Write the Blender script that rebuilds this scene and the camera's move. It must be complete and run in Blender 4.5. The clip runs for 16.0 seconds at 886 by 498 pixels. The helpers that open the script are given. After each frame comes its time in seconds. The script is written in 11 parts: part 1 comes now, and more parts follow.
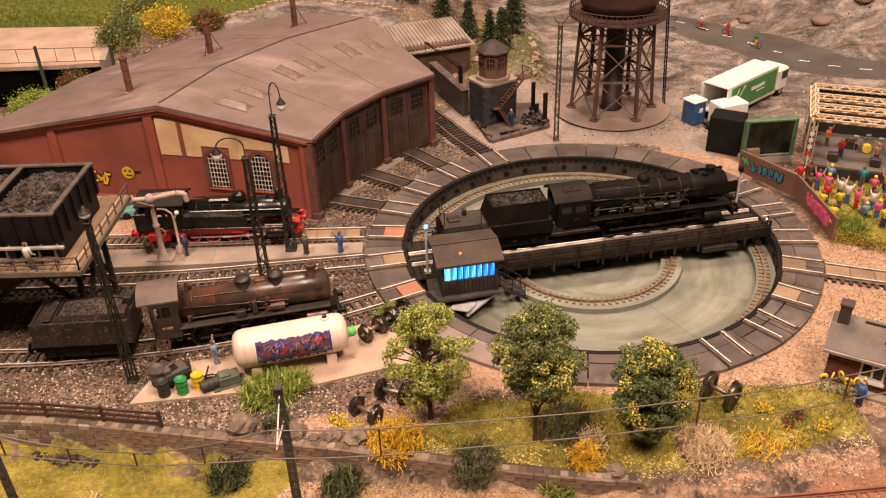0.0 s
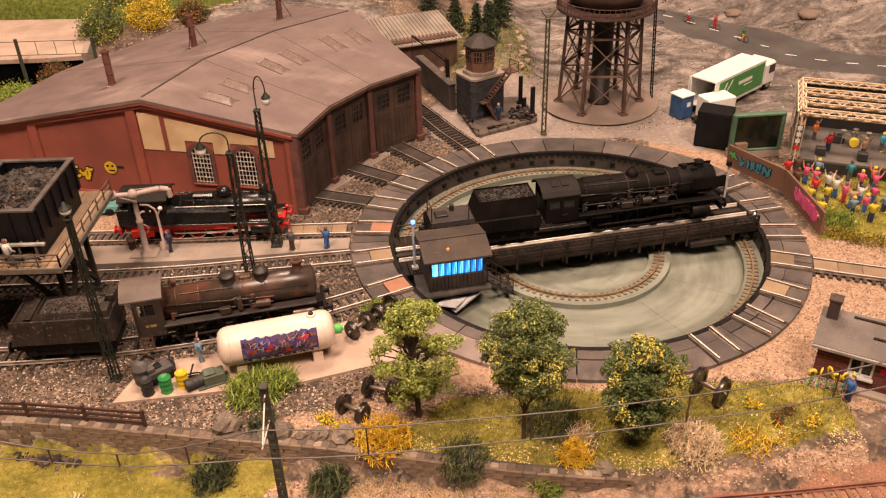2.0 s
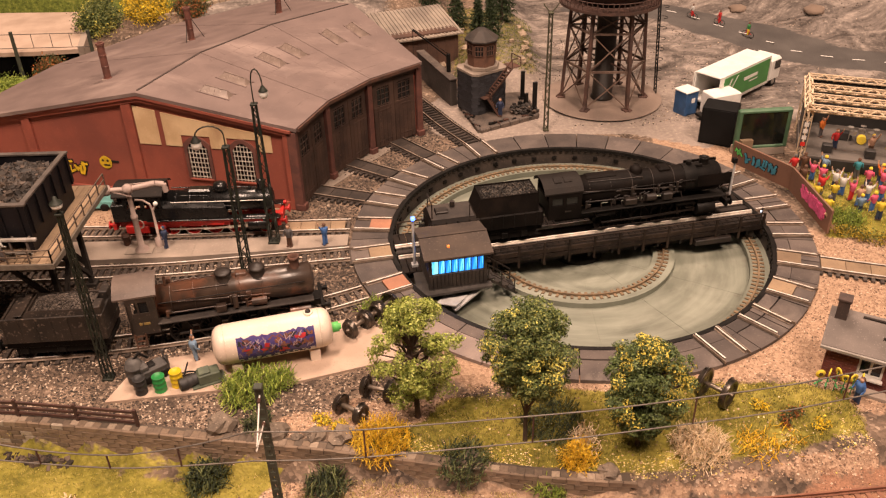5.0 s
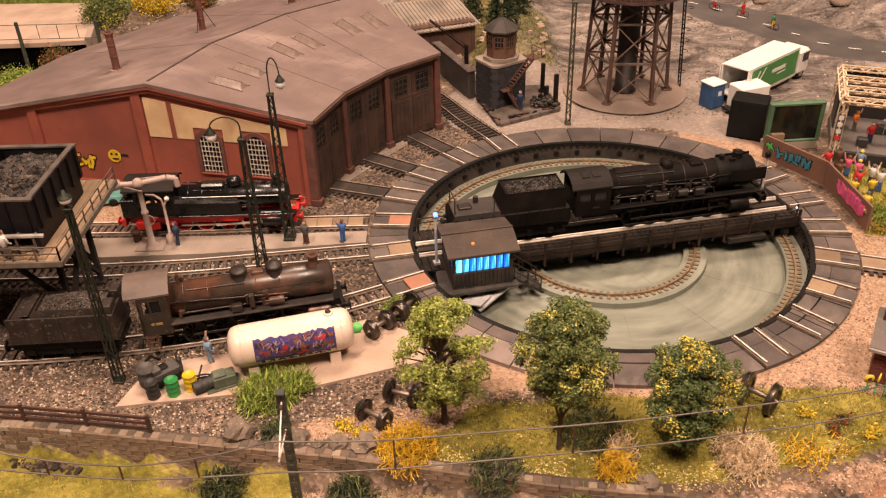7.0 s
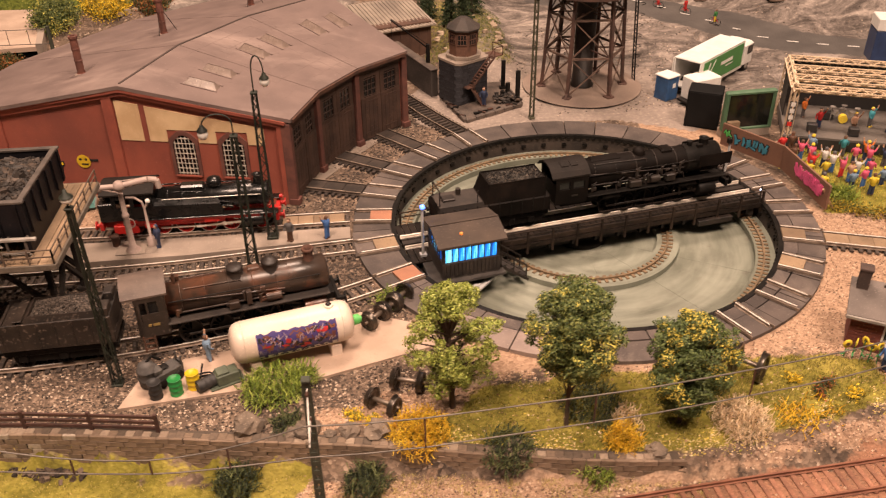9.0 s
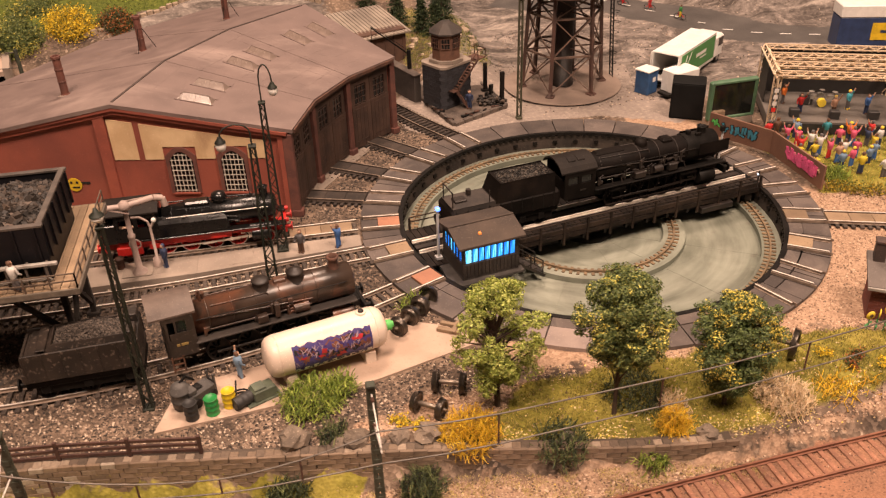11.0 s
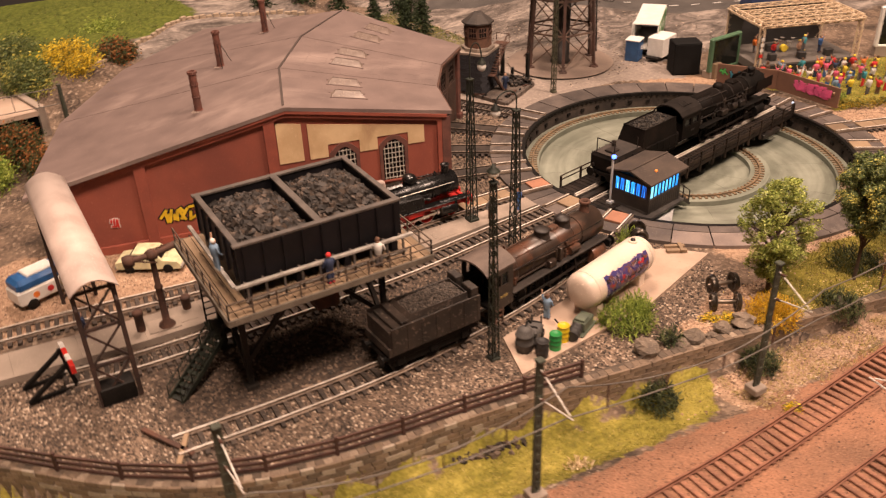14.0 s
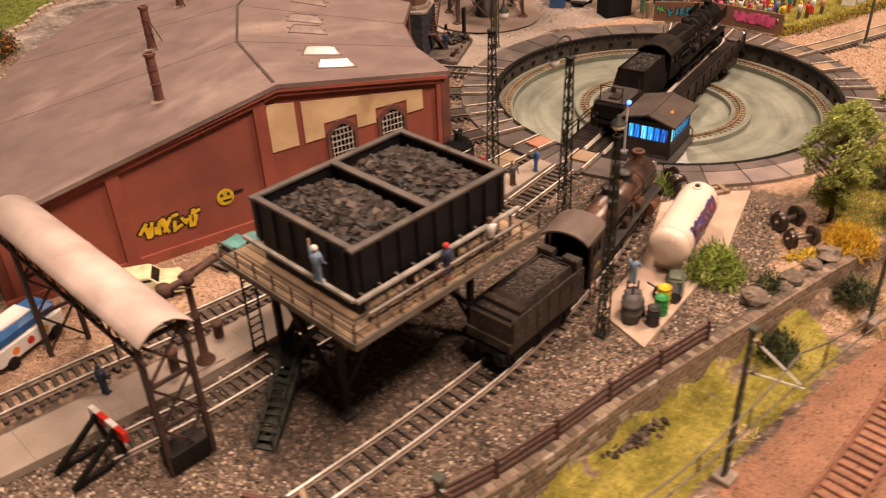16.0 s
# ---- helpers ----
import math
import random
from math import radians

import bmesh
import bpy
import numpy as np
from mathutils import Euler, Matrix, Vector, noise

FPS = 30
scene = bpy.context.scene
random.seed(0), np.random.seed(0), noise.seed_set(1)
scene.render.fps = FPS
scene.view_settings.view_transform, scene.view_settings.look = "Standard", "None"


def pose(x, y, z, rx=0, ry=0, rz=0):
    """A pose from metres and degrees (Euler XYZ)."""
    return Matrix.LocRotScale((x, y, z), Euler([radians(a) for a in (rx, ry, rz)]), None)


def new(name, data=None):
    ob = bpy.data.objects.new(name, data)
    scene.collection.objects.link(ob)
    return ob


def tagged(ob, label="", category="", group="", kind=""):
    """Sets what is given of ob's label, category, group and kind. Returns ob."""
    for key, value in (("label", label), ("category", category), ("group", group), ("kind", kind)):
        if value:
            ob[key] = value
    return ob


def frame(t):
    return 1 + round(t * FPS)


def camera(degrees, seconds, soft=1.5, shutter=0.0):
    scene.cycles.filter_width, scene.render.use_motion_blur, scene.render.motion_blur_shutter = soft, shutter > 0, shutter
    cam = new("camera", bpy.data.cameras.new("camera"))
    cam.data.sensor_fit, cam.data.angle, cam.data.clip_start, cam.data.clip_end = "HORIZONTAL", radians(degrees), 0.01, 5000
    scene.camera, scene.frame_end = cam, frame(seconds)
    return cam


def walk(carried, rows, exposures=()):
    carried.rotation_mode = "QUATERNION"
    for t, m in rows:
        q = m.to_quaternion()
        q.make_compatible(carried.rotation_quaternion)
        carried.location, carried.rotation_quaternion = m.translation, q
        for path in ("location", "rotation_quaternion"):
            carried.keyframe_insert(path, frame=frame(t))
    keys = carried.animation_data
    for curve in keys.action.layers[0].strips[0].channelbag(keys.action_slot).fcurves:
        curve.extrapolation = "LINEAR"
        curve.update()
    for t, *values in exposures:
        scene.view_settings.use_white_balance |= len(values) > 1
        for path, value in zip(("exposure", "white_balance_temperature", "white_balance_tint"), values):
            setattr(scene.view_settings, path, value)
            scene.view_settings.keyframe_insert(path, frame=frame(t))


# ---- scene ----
cam = camera(55.01, 16.0, soft=1.25, shutter=0.5)
ROWS = [
    (0, 0.00502, 0.01119, 0.38492, 1.013, -31.915, -2.124),
    (0.5, 0.00632, 0.01425, 0.38276, 0.753, -32.140, -2.084),
    (1, 0.00886, 0.01668, 0.38319, 0.460, -32.289, -2.015),
    (1.5, 0.00663, 0.01789, 0.38214, 0.025, -32.254, -1.774),
    (2, 0.00446, 0.01697, 0.38282, -0.024, -32.347, -1.709),
    (2.5, 0.00433, 0.01832, 0.38252, 0.160, -32.533, -1.732),
    (3, 0.00387, 0.01970, 0.38022, 0.202, -32.542, -1.691),
    (3.5, 0.00405, 0.02018, 0.38073, 0.214, -32.662, -1.662),
    (4, 0.00491, 0.02052, 0.37979, -0.062, -32.589, -1.577),
    (6.5, -0.00146, 0.04460, 0.36504, 0.184, -32.493, -1.432),
    (7, -0.01030, 0.05077, 0.36161, 0.311, -32.700, -1.569),
    (7.5, -0.02172, 0.05870, 0.36301, -0.965, -32.878, -1.479),
    (8, -0.03401, 0.05779, 0.35993, -3.522, -32.836, -0.858),
    (8.5, -0.03458, 0.03707, 0.36175, -4.897, -32.481, -0.345),
    (9, -0.05500, 0.03741, 0.35810, -5.394, -32.303, -0.741),
    (11.5, -0.15730, 0.05187, 0.34766, -13.415, -30.818, -1.957),
    (12, -0.24344, 0.06317, 0.34514, -18.257, -29.954, -1.938),
    (12.5, -0.33362, 0.07045, 0.34761, -23.690, -30.079, -1.690),
    (13, -0.39152, 0.05828, 0.35010, -25.766, -30.686, -1.833),
    (13.5, -0.41567, 0.04835, 0.34861, -25.944, -30.580, -1.936),
    (14, -0.47045, 0.09624, 0.34401, -29.960, -30.278, -2.133),
    (14.5, -0.51389, 0.13744, 0.34787, -36.847, -30.622, -2.699),
    (15, -0.52099, 0.16420, 0.33975, -39.333, -31.163, -2.951),
    (15.5, -0.52561, 0.19292, 0.32193, -40.555, -31.798, -2.772),
    (16, -0.55955, 0.25045, 0.31452, -44.342, -32.565, -2.709),
]
walk(cam, [(t, pose(x, y, z, 90 + pitch, 0, yaw) @ pose(0, 0, 0, 0, 0, roll)) for t, x, y, z, yaw, pitch, roll in ROWS])

# ---- world, lamps, exposure ----
world = bpy.data.worlds.new("hall_air")
scene.world = world
world.use_nodes = True
world.node_tree.nodes["Background"].inputs[0].default_value = (1.0, 0.76, 0.64, 1)
world.node_tree.nodes["Background"].inputs[1].default_value = 0.005
scene.view_settings.exposure = 0.0


def ceiling_lamp(x, y, z, size, watts, colour=(1.0, 0.703, 0.538)):
    """A square lamp panel under the hall's ceiling, in cm, that shines straight down."""
    data = bpy.data.lights.new("ceiling_lamp_light", "AREA")
    data.shape, data.size, data.energy, data.color = "SQUARE", size / 100, watts, colour
    ob = new("ceiling_lamp_light", data)
    ob.matrix_basis = pose(x / 100, y / 100, z / 100)
    return ob


ceiling_lamp(-52, -26, 185, 45, 54.0)
ceiling_lamp(70, -22, 185, 45, 48.0)
ceiling_lamp(8, 128, 190, 45, 43.0)

# ---- helpers of this place: lengths in centimetres ----
CM = 0.01
TX, TY = 11.8, 63.75          # the turntable's middle
rng = random.Random(7)


class Mesh:
    """Collects faces in centimetres; every shape has its own closed surface."""

    def __init__(self):
        self.v, self.f, self.s, self.m = [], [], [], []

    def add(self, verts, faces, smooth=False, slot=0):
        n = len(self.v)
        self.v += [tuple(p) for p in verts]
        self.f += [tuple(i + n for i in f) for f in faces]
        self.s += [smooth] * len(faces)
        self.m += [slot] * len(faces)
        return self

    def box(self, c, size, rz=0.0, bev=0.0, rx=0.0, ry=0.0, slot=0):
        """A box about c; bev cuts its edges."""
        hx, hy, hz = size[0] / 2, size[1] / 2, size[2] / 2
        m = Euler((radians(rx), radians(ry), radians(rz))).to_matrix()
        c = Vector(c)
        if bev <= 0:
            pts = [(sx * hx, sy * hy, sz * hz) for sz in (-1, 1) for sy in (-1, 1) for sx in (-1, 1)]
            faces = [(0, 2, 3, 1), (4, 5, 7, 6), (0, 1, 5, 4), (2, 6, 7, 3), (0, 4, 6, 2), (1, 3, 7, 5)]
            return self.add([c + m @ Vector(p) for p in pts], faces, slot=slot)
        b = min(bev, hx * 0.9, hy * 0.9, hz * 0.9)
        pts = []
        for z, k in ((-hz, b), (-hz + b, 0), (hz - b, 0), (hz, b)):
            x0, y0, cut = hx - k, hy - k, b * 0.7 if k == 0 else 0.02
            pts += [(x0 - cut, -y0, z), (x0, -y0 + cut, z), (x0, y0 - cut, z), (x0 - cut, y0, z),
                    (-x0 + cut, y0, z), (-x0, y0 - cut, z), (-x0, -y0 + cut, z), (-x0 + cut, -y0, z)]
        faces = [tuple(range(7, -1, -1)), tuple(range(24, 32))]
        for k in range(3):
            for i in range(8):
                j = (i + 1) % 8
                faces.append((k * 8 + i, k * 8 + j, k * 8 + 8 + j, k * 8 + 8 + i))
        return self.add([c + m @ Vector(p) for p in pts], faces, slot=slot)

    def rod(self, a, b, r, r2=None, n=8, smooth=True, caps=True, slot=0):
        """A round bar from a to b."""
        a, b = Vector(a), Vector(b)
        r2 = r if r2 is None else r2
        d = (b - a).normalized()
        u = d.orthogonal().normalized()
        w = d.cross(u)
        ring = [(math.cos(2 * math.pi * i / n), math.sin(2 * math.pi * i / n)) for i in range(n)]
        pts = [a + u * (r * c) + w * (r * s) for c, s in ring] + [b + u * (r2 * c) + w * (r2 * s) for c, s in ring]
        self.add(pts, [(i, (i + 1) % n, n + (i + 1) % n, n + i) for i in range(n)], smooth, slot)
        if caps:
            self.add(pts[:n], [tuple(range(n - 1, -1, -1))], False, slot)
            self.add(pts[n:], [tuple(range(n))], False, slot)
        return self

    def bar(self, a, b, w, h=None, slot=0):
        """A square bar from a to b."""
        a, b = Vector(a), Vector(b)
        h = w if h is None else h
        d = (b - a).normalized()
        side = d.cross(Vector((0, 0, 1)))
        side = side.normalized() if side.length > 1e-4 else Vector((1, 0, 0))
        up = side.cross(d)
        pts = [p + side * (i * w / 2) + up * (j * h / 2) for p in (a, b) for i, j in ((-1, -1), (1, -1), (1, 1), (-1, 1))]
        return self.add(pts, [(3, 2, 1, 0), (4, 5, 6, 7), (0, 1, 5, 4), (1, 2, 6, 5), (2, 3, 7, 6), (3, 0, 4, 7)], slot=slot)

    def pipe(self, pts, r, n=6, slot=0):
        for a, b in zip(pts, pts[1:]):
            self.rod(a, b, r, n=n, slot=slot)
        return self

    def prism(self, poly, z0, z1, slot=0):
        """An upright block over an outline that runs anticlockwise."""
        n = len(poly)
        pts = [(x, y, z0) for x, y in poly] + [(x, y, z1) for x, y in poly]
        return self.add(pts, [tuple(range(n - 1, -1, -1)), tuple(range(n, 2 * n))] +
                        [(i, (i + 1) % n, n + (i + 1) % n, n + i) for i in range(n)], slot=slot)

    def turned(self, profile, c=(0, 0, 0), n=16, axis="z", smooth=True, slot=0):
        """A turned body: profile of (radius, height) along the axis."""
        pts, faces = [], []
        for r, z in profile:
            for i in range(n):
                a = 2 * math.pi * i / n
                p = (r * math.cos(a), r * math.sin(a), z)
                p = p if axis == "z" else (p[2], p[0], p[1]) if axis == "x" else (p[1], p[2], p[0])
                pts.append((p[0] + c[0], p[1] + c[1], p[2] + c[2]))
        for k in range(len(profile) - 1):
            for i in range(n):
                j = (i + 1) % n
                faces.append((k * n + i, k * n + j, k * n + n + j, k * n + n + i))
        self.add(pts, faces, smooth, slot)
        closed = profile[0] == profile[-1]
        if profile[0][0] > 1e-3 and not closed:
            self.add(pts[:n], [tuple(range(n - 1, -1, -1))], False, slot)
        if profile[-1][0] > 1e-3 and not closed:
            self.add(pts[-n:], [tuple(range(n))], False, slot)
        return self

    def blob(self, c, r, seed=0, rough=0.25, squash=1.0, n=6, slot=0, smooth=False):
        """An uneven lump."""
        q = random.Random(seed)
        rows, cols = max(3, n // 2 + 1), n
        pts = [(c[0], c[1], c[2] - r * squash)]
        for k in range(1, rows):
            t = math.pi * k / rows
            for i in range(cols):
                a = 2 * math.pi * (i + 0.5 * (k % 2)) / cols
                d = r * (1 + q.uniform(-rough, rough))
                pts.append((c[0] + d * math.sin(t) * math.cos(a), c[1] + d * math.sin(t) * math.sin(a), c[2] - d * squash * math.cos(t)))
        pts.append((c[0], c[1], c[2] + r * squash))
        last = len(pts) - 1
        faces = [(0, 1 + (i + 1) % cols, 1 + i) for i in range(cols)]
        for k in range(rows - 2):
            o = 1 + k * cols
            faces += [(o + i, o + (i + 1) % cols, o + cols + (i + 1) % cols, o + cols + i) for i in range(cols)]
        o = 1 + (rows - 2) * cols
        faces += [(o + i, o + (i + 1) % cols, last) for i in range(cols)]
        return self.add(pts, faces, smooth, slot)

    def panel(self, xs, zs, holes, put, thick):
        """A plate cut at xs and zs, less the cells in holes, as one closed piece; put(x, z, depth) gives a point."""
        cells = {(i, j) for i in range(len(xs) - 1) for j in range(len(zs) - 1)} - set(holes)
        keys, pts, faces = {}, [], []

        def at(i, j, k):
            if (i, j, k) not in keys:
                keys[i, j, k] = len(pts)
                pts.append(put(xs[i], zs[j], k * thick))
            return keys[i, j, k]

        for i, j in sorted(cells):
            faces.append((at(i, j, 0), at(i + 1, j, 0), at(i + 1, j + 1, 0), at(i, j + 1, 0)))
            faces.append((at(i, j + 1, 1), at(i + 1, j + 1, 1), at(i + 1, j, 1), at(i, j, 1)))
            for (di, dj), (a, b) in (((0, -1), ((i, j), (i + 1, j))), ((1, 0), ((i + 1, j), (i + 1, j + 1))), ((0, 1), ((i + 1, j + 1), (i, j + 1))), ((-1, 0), ((i, j + 1), (i, j)))):
                if (i + di, j + dj) not in cells:
                    faces.append((at(*a, 0), at(*a, 1), at(*b, 1), at(*b, 0)))
        return self.add(pts, faces)

    def data(self, name, mats):
        me = bpy.data.meshes.new(name)
        me.from_pydata([(x * CM, y * CM, z * CM) for x, y, z in self.v], [], self.f)
        me.polygons.foreach_set("use_smooth", self.s)
        if any(self.m):
            me.polygons.foreach_set("material_index", self.m)
        for mt in (mats if isinstance(mats, (list, tuple)) else [mats]):
            me.materials.append(mt)
        me.update()
        return me


def thing(name, x, y, z, rz, label, category, group="", kind=""):
    """An empty at the base of a thing; its parts hang under it."""
    ob = new(name)
    ob.empty_display_size = 0.01
    ob.matrix_basis = pose(x * CM, y * CM, z * CM, 0, 0, rz)
    return tagged(ob, label, category, group, kind)


def part(name, mesh, mats, parent, label="", at=None, rz=0.0, rx=0.0, ry=0.0):
    """One mesh object under a thing or a part."""
    ob = new(name, mesh.data(name, mats) if isinstance(mesh, Mesh) else mesh)
    ob.parent = parent
    if at is not None or rz or rx or ry:
        a = at or (0, 0, 0)
        ob.matrix_basis = pose(a[0] * CM, a[1] * CM, a[2] * CM, rx, ry, rz)
    return tagged(ob, label)


def pieces(name, meshes, mats, parent, label=""):
    """Several alike parts, each a mesh of its own."""
    return [part(name, m, mats, parent, label) for m in meshes]


def solid(name, mesh, mats, label, category, x=0, y=0, z=0, rz=0, group="", kind=""):
    """A thing or a piece of the setting that is one mesh."""
    ob = new(name, mesh.data(name, mats))
    ob.matrix_basis = pose(x * CM, y * CM, z * CM, 0, 0, rz)
    return tagged(ob, label, category, group, kind)


def polar(r, deg):
    return TX + r * math.cos(radians(deg)), TY + r * math.sin(radians(deg))


def lerp_line(pts, x):
    """y on a broken line at x."""
    if x <= pts[0][0]:
        return pts[0][1]
    for (x0, y0), (x1, y1) in zip(pts, pts[1:]):
        if x <= x1:
            return y0 + (y1 - y0) * (x - x0) / (x1 - x0)
    return pts[-1][1]


def smoothstep(a, b, x):
    t = min(1, max(0, (x - a) / (b - a)))
    return t * t * (3 - 2 * t)


def spline(pts, step=0.4):
    """Evenly spaced (x, y, heading in degrees) along a smooth curve through pts."""
    out, P = [], [Vector(p) for p in pts]
    P = [P[0] * 2 - P[1]] + P + [P[-1] * 2 - P[-2]]
    fine = []
    for i in range(1, len(P) - 2):
        for k in range(40):
            t = k / 40
            fine.append(0.5 * ((2 * P[i]) + (P[i + 1] - P[i - 1]) * t + (2 * P[i - 1] - 5 * P[i] + 4 * P[i + 1] - P[i + 2]) * t * t
                               + (3 * P[i] - P[i - 1] - 3 * P[i + 1] + P[i + 2]) * t ** 3))
    fine.append(P[-2])
    run, goal = 0.0, 0.0
    for a, b in zip(fine, fine[1:]):
        d = (b - a).length
        while d > 0 and goal <= run + d:
            p = a + (b - a) * ((goal - run) / d)
            out.append((p.x, p.y, math.degrees(math.atan2(b.y - a.y, b.x - a.x))))
            goal += step
        run += d
    return out


# ---- materials ----
def material(name, colour, rough=0.6, metal=0.0, other=None, spots=None, scale=120.0, fine=900.0, bump=0.15, mix=0.5, spot_at=0.62, vary=0.0, spec=0.5, trans=0.0, emit=None, wash=None):
    """Two colours mixed by coarse noise, speckled by fine noise, with fine relief."""
    mt = bpy.data.materials.new(name)
    mt.use_nodes = True
    nt = mt.node_tree
    N, L = nt.nodes, nt.links
    bsdf = N["Principled BSDF"]
    bsdf.inputs["Roughness"].default_value, bsdf.inputs["Metallic"].default_value = rough, metal
    bsdf.inputs["Specular IOR Level"].default_value = spec
    bsdf.inputs["Transmission Weight"].default_value = trans
    other = other or tuple(c * 0.7 for c in colour)
    spots = spots or tuple(min(1, c * 1.25) for c in colour)
    tc = N.new("ShaderNodeTexCoord")
    where = tc.outputs["Object"]
    n1 = N.new("ShaderNodeTexNoise")
    n1.inputs["Scale"].default_value, n1.inputs["Detail"].default_value = scale, 5
    n2 = N.new("ShaderNodeTexNoise")
    n2.inputs["Scale"].default_value, n2.inputs["Detail"].default_value = fine, 3
    L.new(where, n1.inputs["Vector"]), L.new(where, n2.inputs["Vector"])
    r1 = N.new("ShaderNodeValToRGB")
    r1.color_ramp.elements[0].position, r1.color_ramp.elements[1].position = 0.5 - 0.25 * mix, 0.5 + 0.25 * mix
    r1.color_ramp.elements[0].color, r1.color_ramp.elements[1].color = (*other, 1), (*colour, 1)
    L.new(n1.outputs["Fac"], r1.inputs["Fac"])
    r2 = N.new("ShaderNodeMapRange")
    r2.inputs["From Min"].default_value, r2.inputs["From Max"].default_value = spot_at, spot_at + 0.12
    L.new(n2.outputs["Fac"], r2.inputs["Value"])
    mx = N.new("ShaderNodeMix")
    mx.data_type = "RGBA"
    L.new(r2.outputs["Result"], mx.inputs["Factor"])
    L.new(r1.outputs["Color"], mx.inputs["A"])
    mx.inputs["B"].default_value = (*spots, 1)
    out = mx.outputs["Result"]
    if wash:
        tint, size, lo, hi, much, stretch = wash
        mp, n3, r3, m3 = N.new("ShaderNodeMapping"), N.new("ShaderNodeTexNoise"), N.new("ShaderNodeMapRange"), N.new("ShaderNodeMix")
        mp.inputs["Scale"].default_value = stretch
        n3.inputs["Scale"].default_value, n3.inputs["Detail"].default_value, n3.inputs["Roughness"].default_value, n3.inputs["Distortion"].default_value = size, 6, 0.62, 0.6
        L.new(where, mp.inputs["Vector"]), L.new(mp.outputs["Vector"], n3.inputs["Vector"])
        r3.inputs["From Min"].default_value, r3.inputs["From Max"].default_value, r3.inputs["To Max"].default_value = lo, hi, much
        L.new(n3.outputs["Fac"], r3.inputs["Value"])
        m3.data_type = "RGBA"
        L.new(r3.outputs["Result"], m3.inputs["Factor"]), L.new(out, m3.inputs["A"])
        m3.inputs["B"].default_value = (*tint, 1)
        out = m3.outputs["Result"]
    if vary:
        info, hsv, mr = N.new("ShaderNodeObjectInfo"), N.new("ShaderNodeHueSaturation"), N.new("ShaderNodeMapRange")
        mr.inputs["To Min"].default_value, mr.inputs["To Max"].default_value = 1 - vary, 1 + vary
        L.new(info.outputs["Random"], mr.inputs["Value"])
        L.new(mr.outputs["Result"], hsv.inputs["Value"])
        L.new(out, hsv.inputs["Color"])
        out = hsv.outputs["Color"]
    L.new(out, bsdf.inputs["Base Color"])
    rr = N.new("ShaderNodeMapRange")
    rr.inputs["To Min"].default_value, rr.inputs["To Max"].default_value = max(0, rough - 0.12), min(1, rough + 0.12)
    L.new(n1.outputs["Fac"], rr.inputs["Value"])
    L.new(rr.outputs["Result"], bsdf.inputs["Roughness"])
    if bump:
        bp = N.new("ShaderNodeBump")
        bp.inputs["Strength"].default_value, bp.inputs["Distance"].default_value = bump, 0.0006
        L.new(n2.outputs["Fac"], bp.inputs["Height"])
        L.new(bp.outputs["Normal"], bsdf.inputs["Normal"])
    if emit:
        bsdf.inputs["Emission Color"].default_value, bsdf.inputs["Emission Strength"].default_value = (*emit[0], 1), emit[1]
    return mt


def island_material(name, colours, rough=0.85, bump=0.0, fine=1500.0):
    """Each lump or leaf of the mesh takes a colour of its own from the row."""
    mt = bpy.data.materials.new(name)
    mt.use_nodes = True
    N, L = mt.node_tree.nodes, mt.node_tree.links
    bsdf = N["Principled BSDF"]
    bsdf.inputs["Roughness"].default_value = rough
    geo, ramp = N.new("ShaderNodeNewGeometry"), N.new("ShaderNodeValToRGB")
    ramp.color_ramp.interpolation = "CONSTANT"
    while len(ramp.color_ramp.elements) < len(colours):
        ramp.color_ramp.elements.new(0.5)
    for i, (e, c) in enumerate(zip(ramp.color_ramp.elements, colours)):
        e.position, e.color = i / len(colours), (*c, 1)
    L.new(geo.outputs["Random Per Island"], ramp.inputs["Fac"])
    noise_node, hsv, mr, tc = N.new("ShaderNodeTexNoise"), N.new("ShaderNodeHueSaturation"), N.new("ShaderNodeMapRange"), N.new("ShaderNodeTexCoord")
    noise_node.inputs["Scale"].default_value = fine
    L.new(tc.outputs["Object"], noise_node.inputs["Vector"])
    mr.inputs["To Min"].default_value, mr.inputs["To Max"].default_value = 0.6, 1.4
    L.new(noise_node.outputs["Fac"], mr.inputs["Value"])
    L.new(mr.outputs["Result"], hsv.inputs["Value"])
    L.new(ramp.outputs["Color"], hsv.inputs["Color"])
    L.new(hsv.outputs["Color"], bsdf.inputs["Base Color"])
    return mt


M = {}


def mat(name, *args, **kw):
    M[name] = material(name, *args, **kw)
    return M[name]


mat("black_iron", (0.013, 0.0115, 0.0105), 0.5, other=(0.007, 0.0065, 0.006), spots=(0.035, 0.028, 0.022), bump=0.1, spec=0.16)
mat("dusty_iron", (0.046, 0.036, 0.030), 0.72, other=(0.021, 0.017, 0.015), spots=(0.10, 0.08, 0.06), bump=0.2, scale=70)
mat("worn_iron", (0.026, 0.019, 0.015), 0.5, other=(0.012, 0.0095, 0.0085), spots=(0.12, 0.075, 0.048), bump=0.2, scale=90, spot_at=0.66)
mat("rust_brown", (0.10, 0.045, 0.028), 0.8, other=(0.055, 0.028, 0.020), spots=(0.16, 0.08, 0.05), bump=0.2)
mat("loco_red", (0.55, 0.020, 0.015), 0.45, other=(0.40, 0.014, 0.012))
# near-white and low in metal: lamp reflections on bare steel put into the colour
mat("rail_steel", (0.92, 0.87, 0.79), 0.34, 0.3, other=(0.64, 0.56, 0.48), scale=160, mix=0.9)
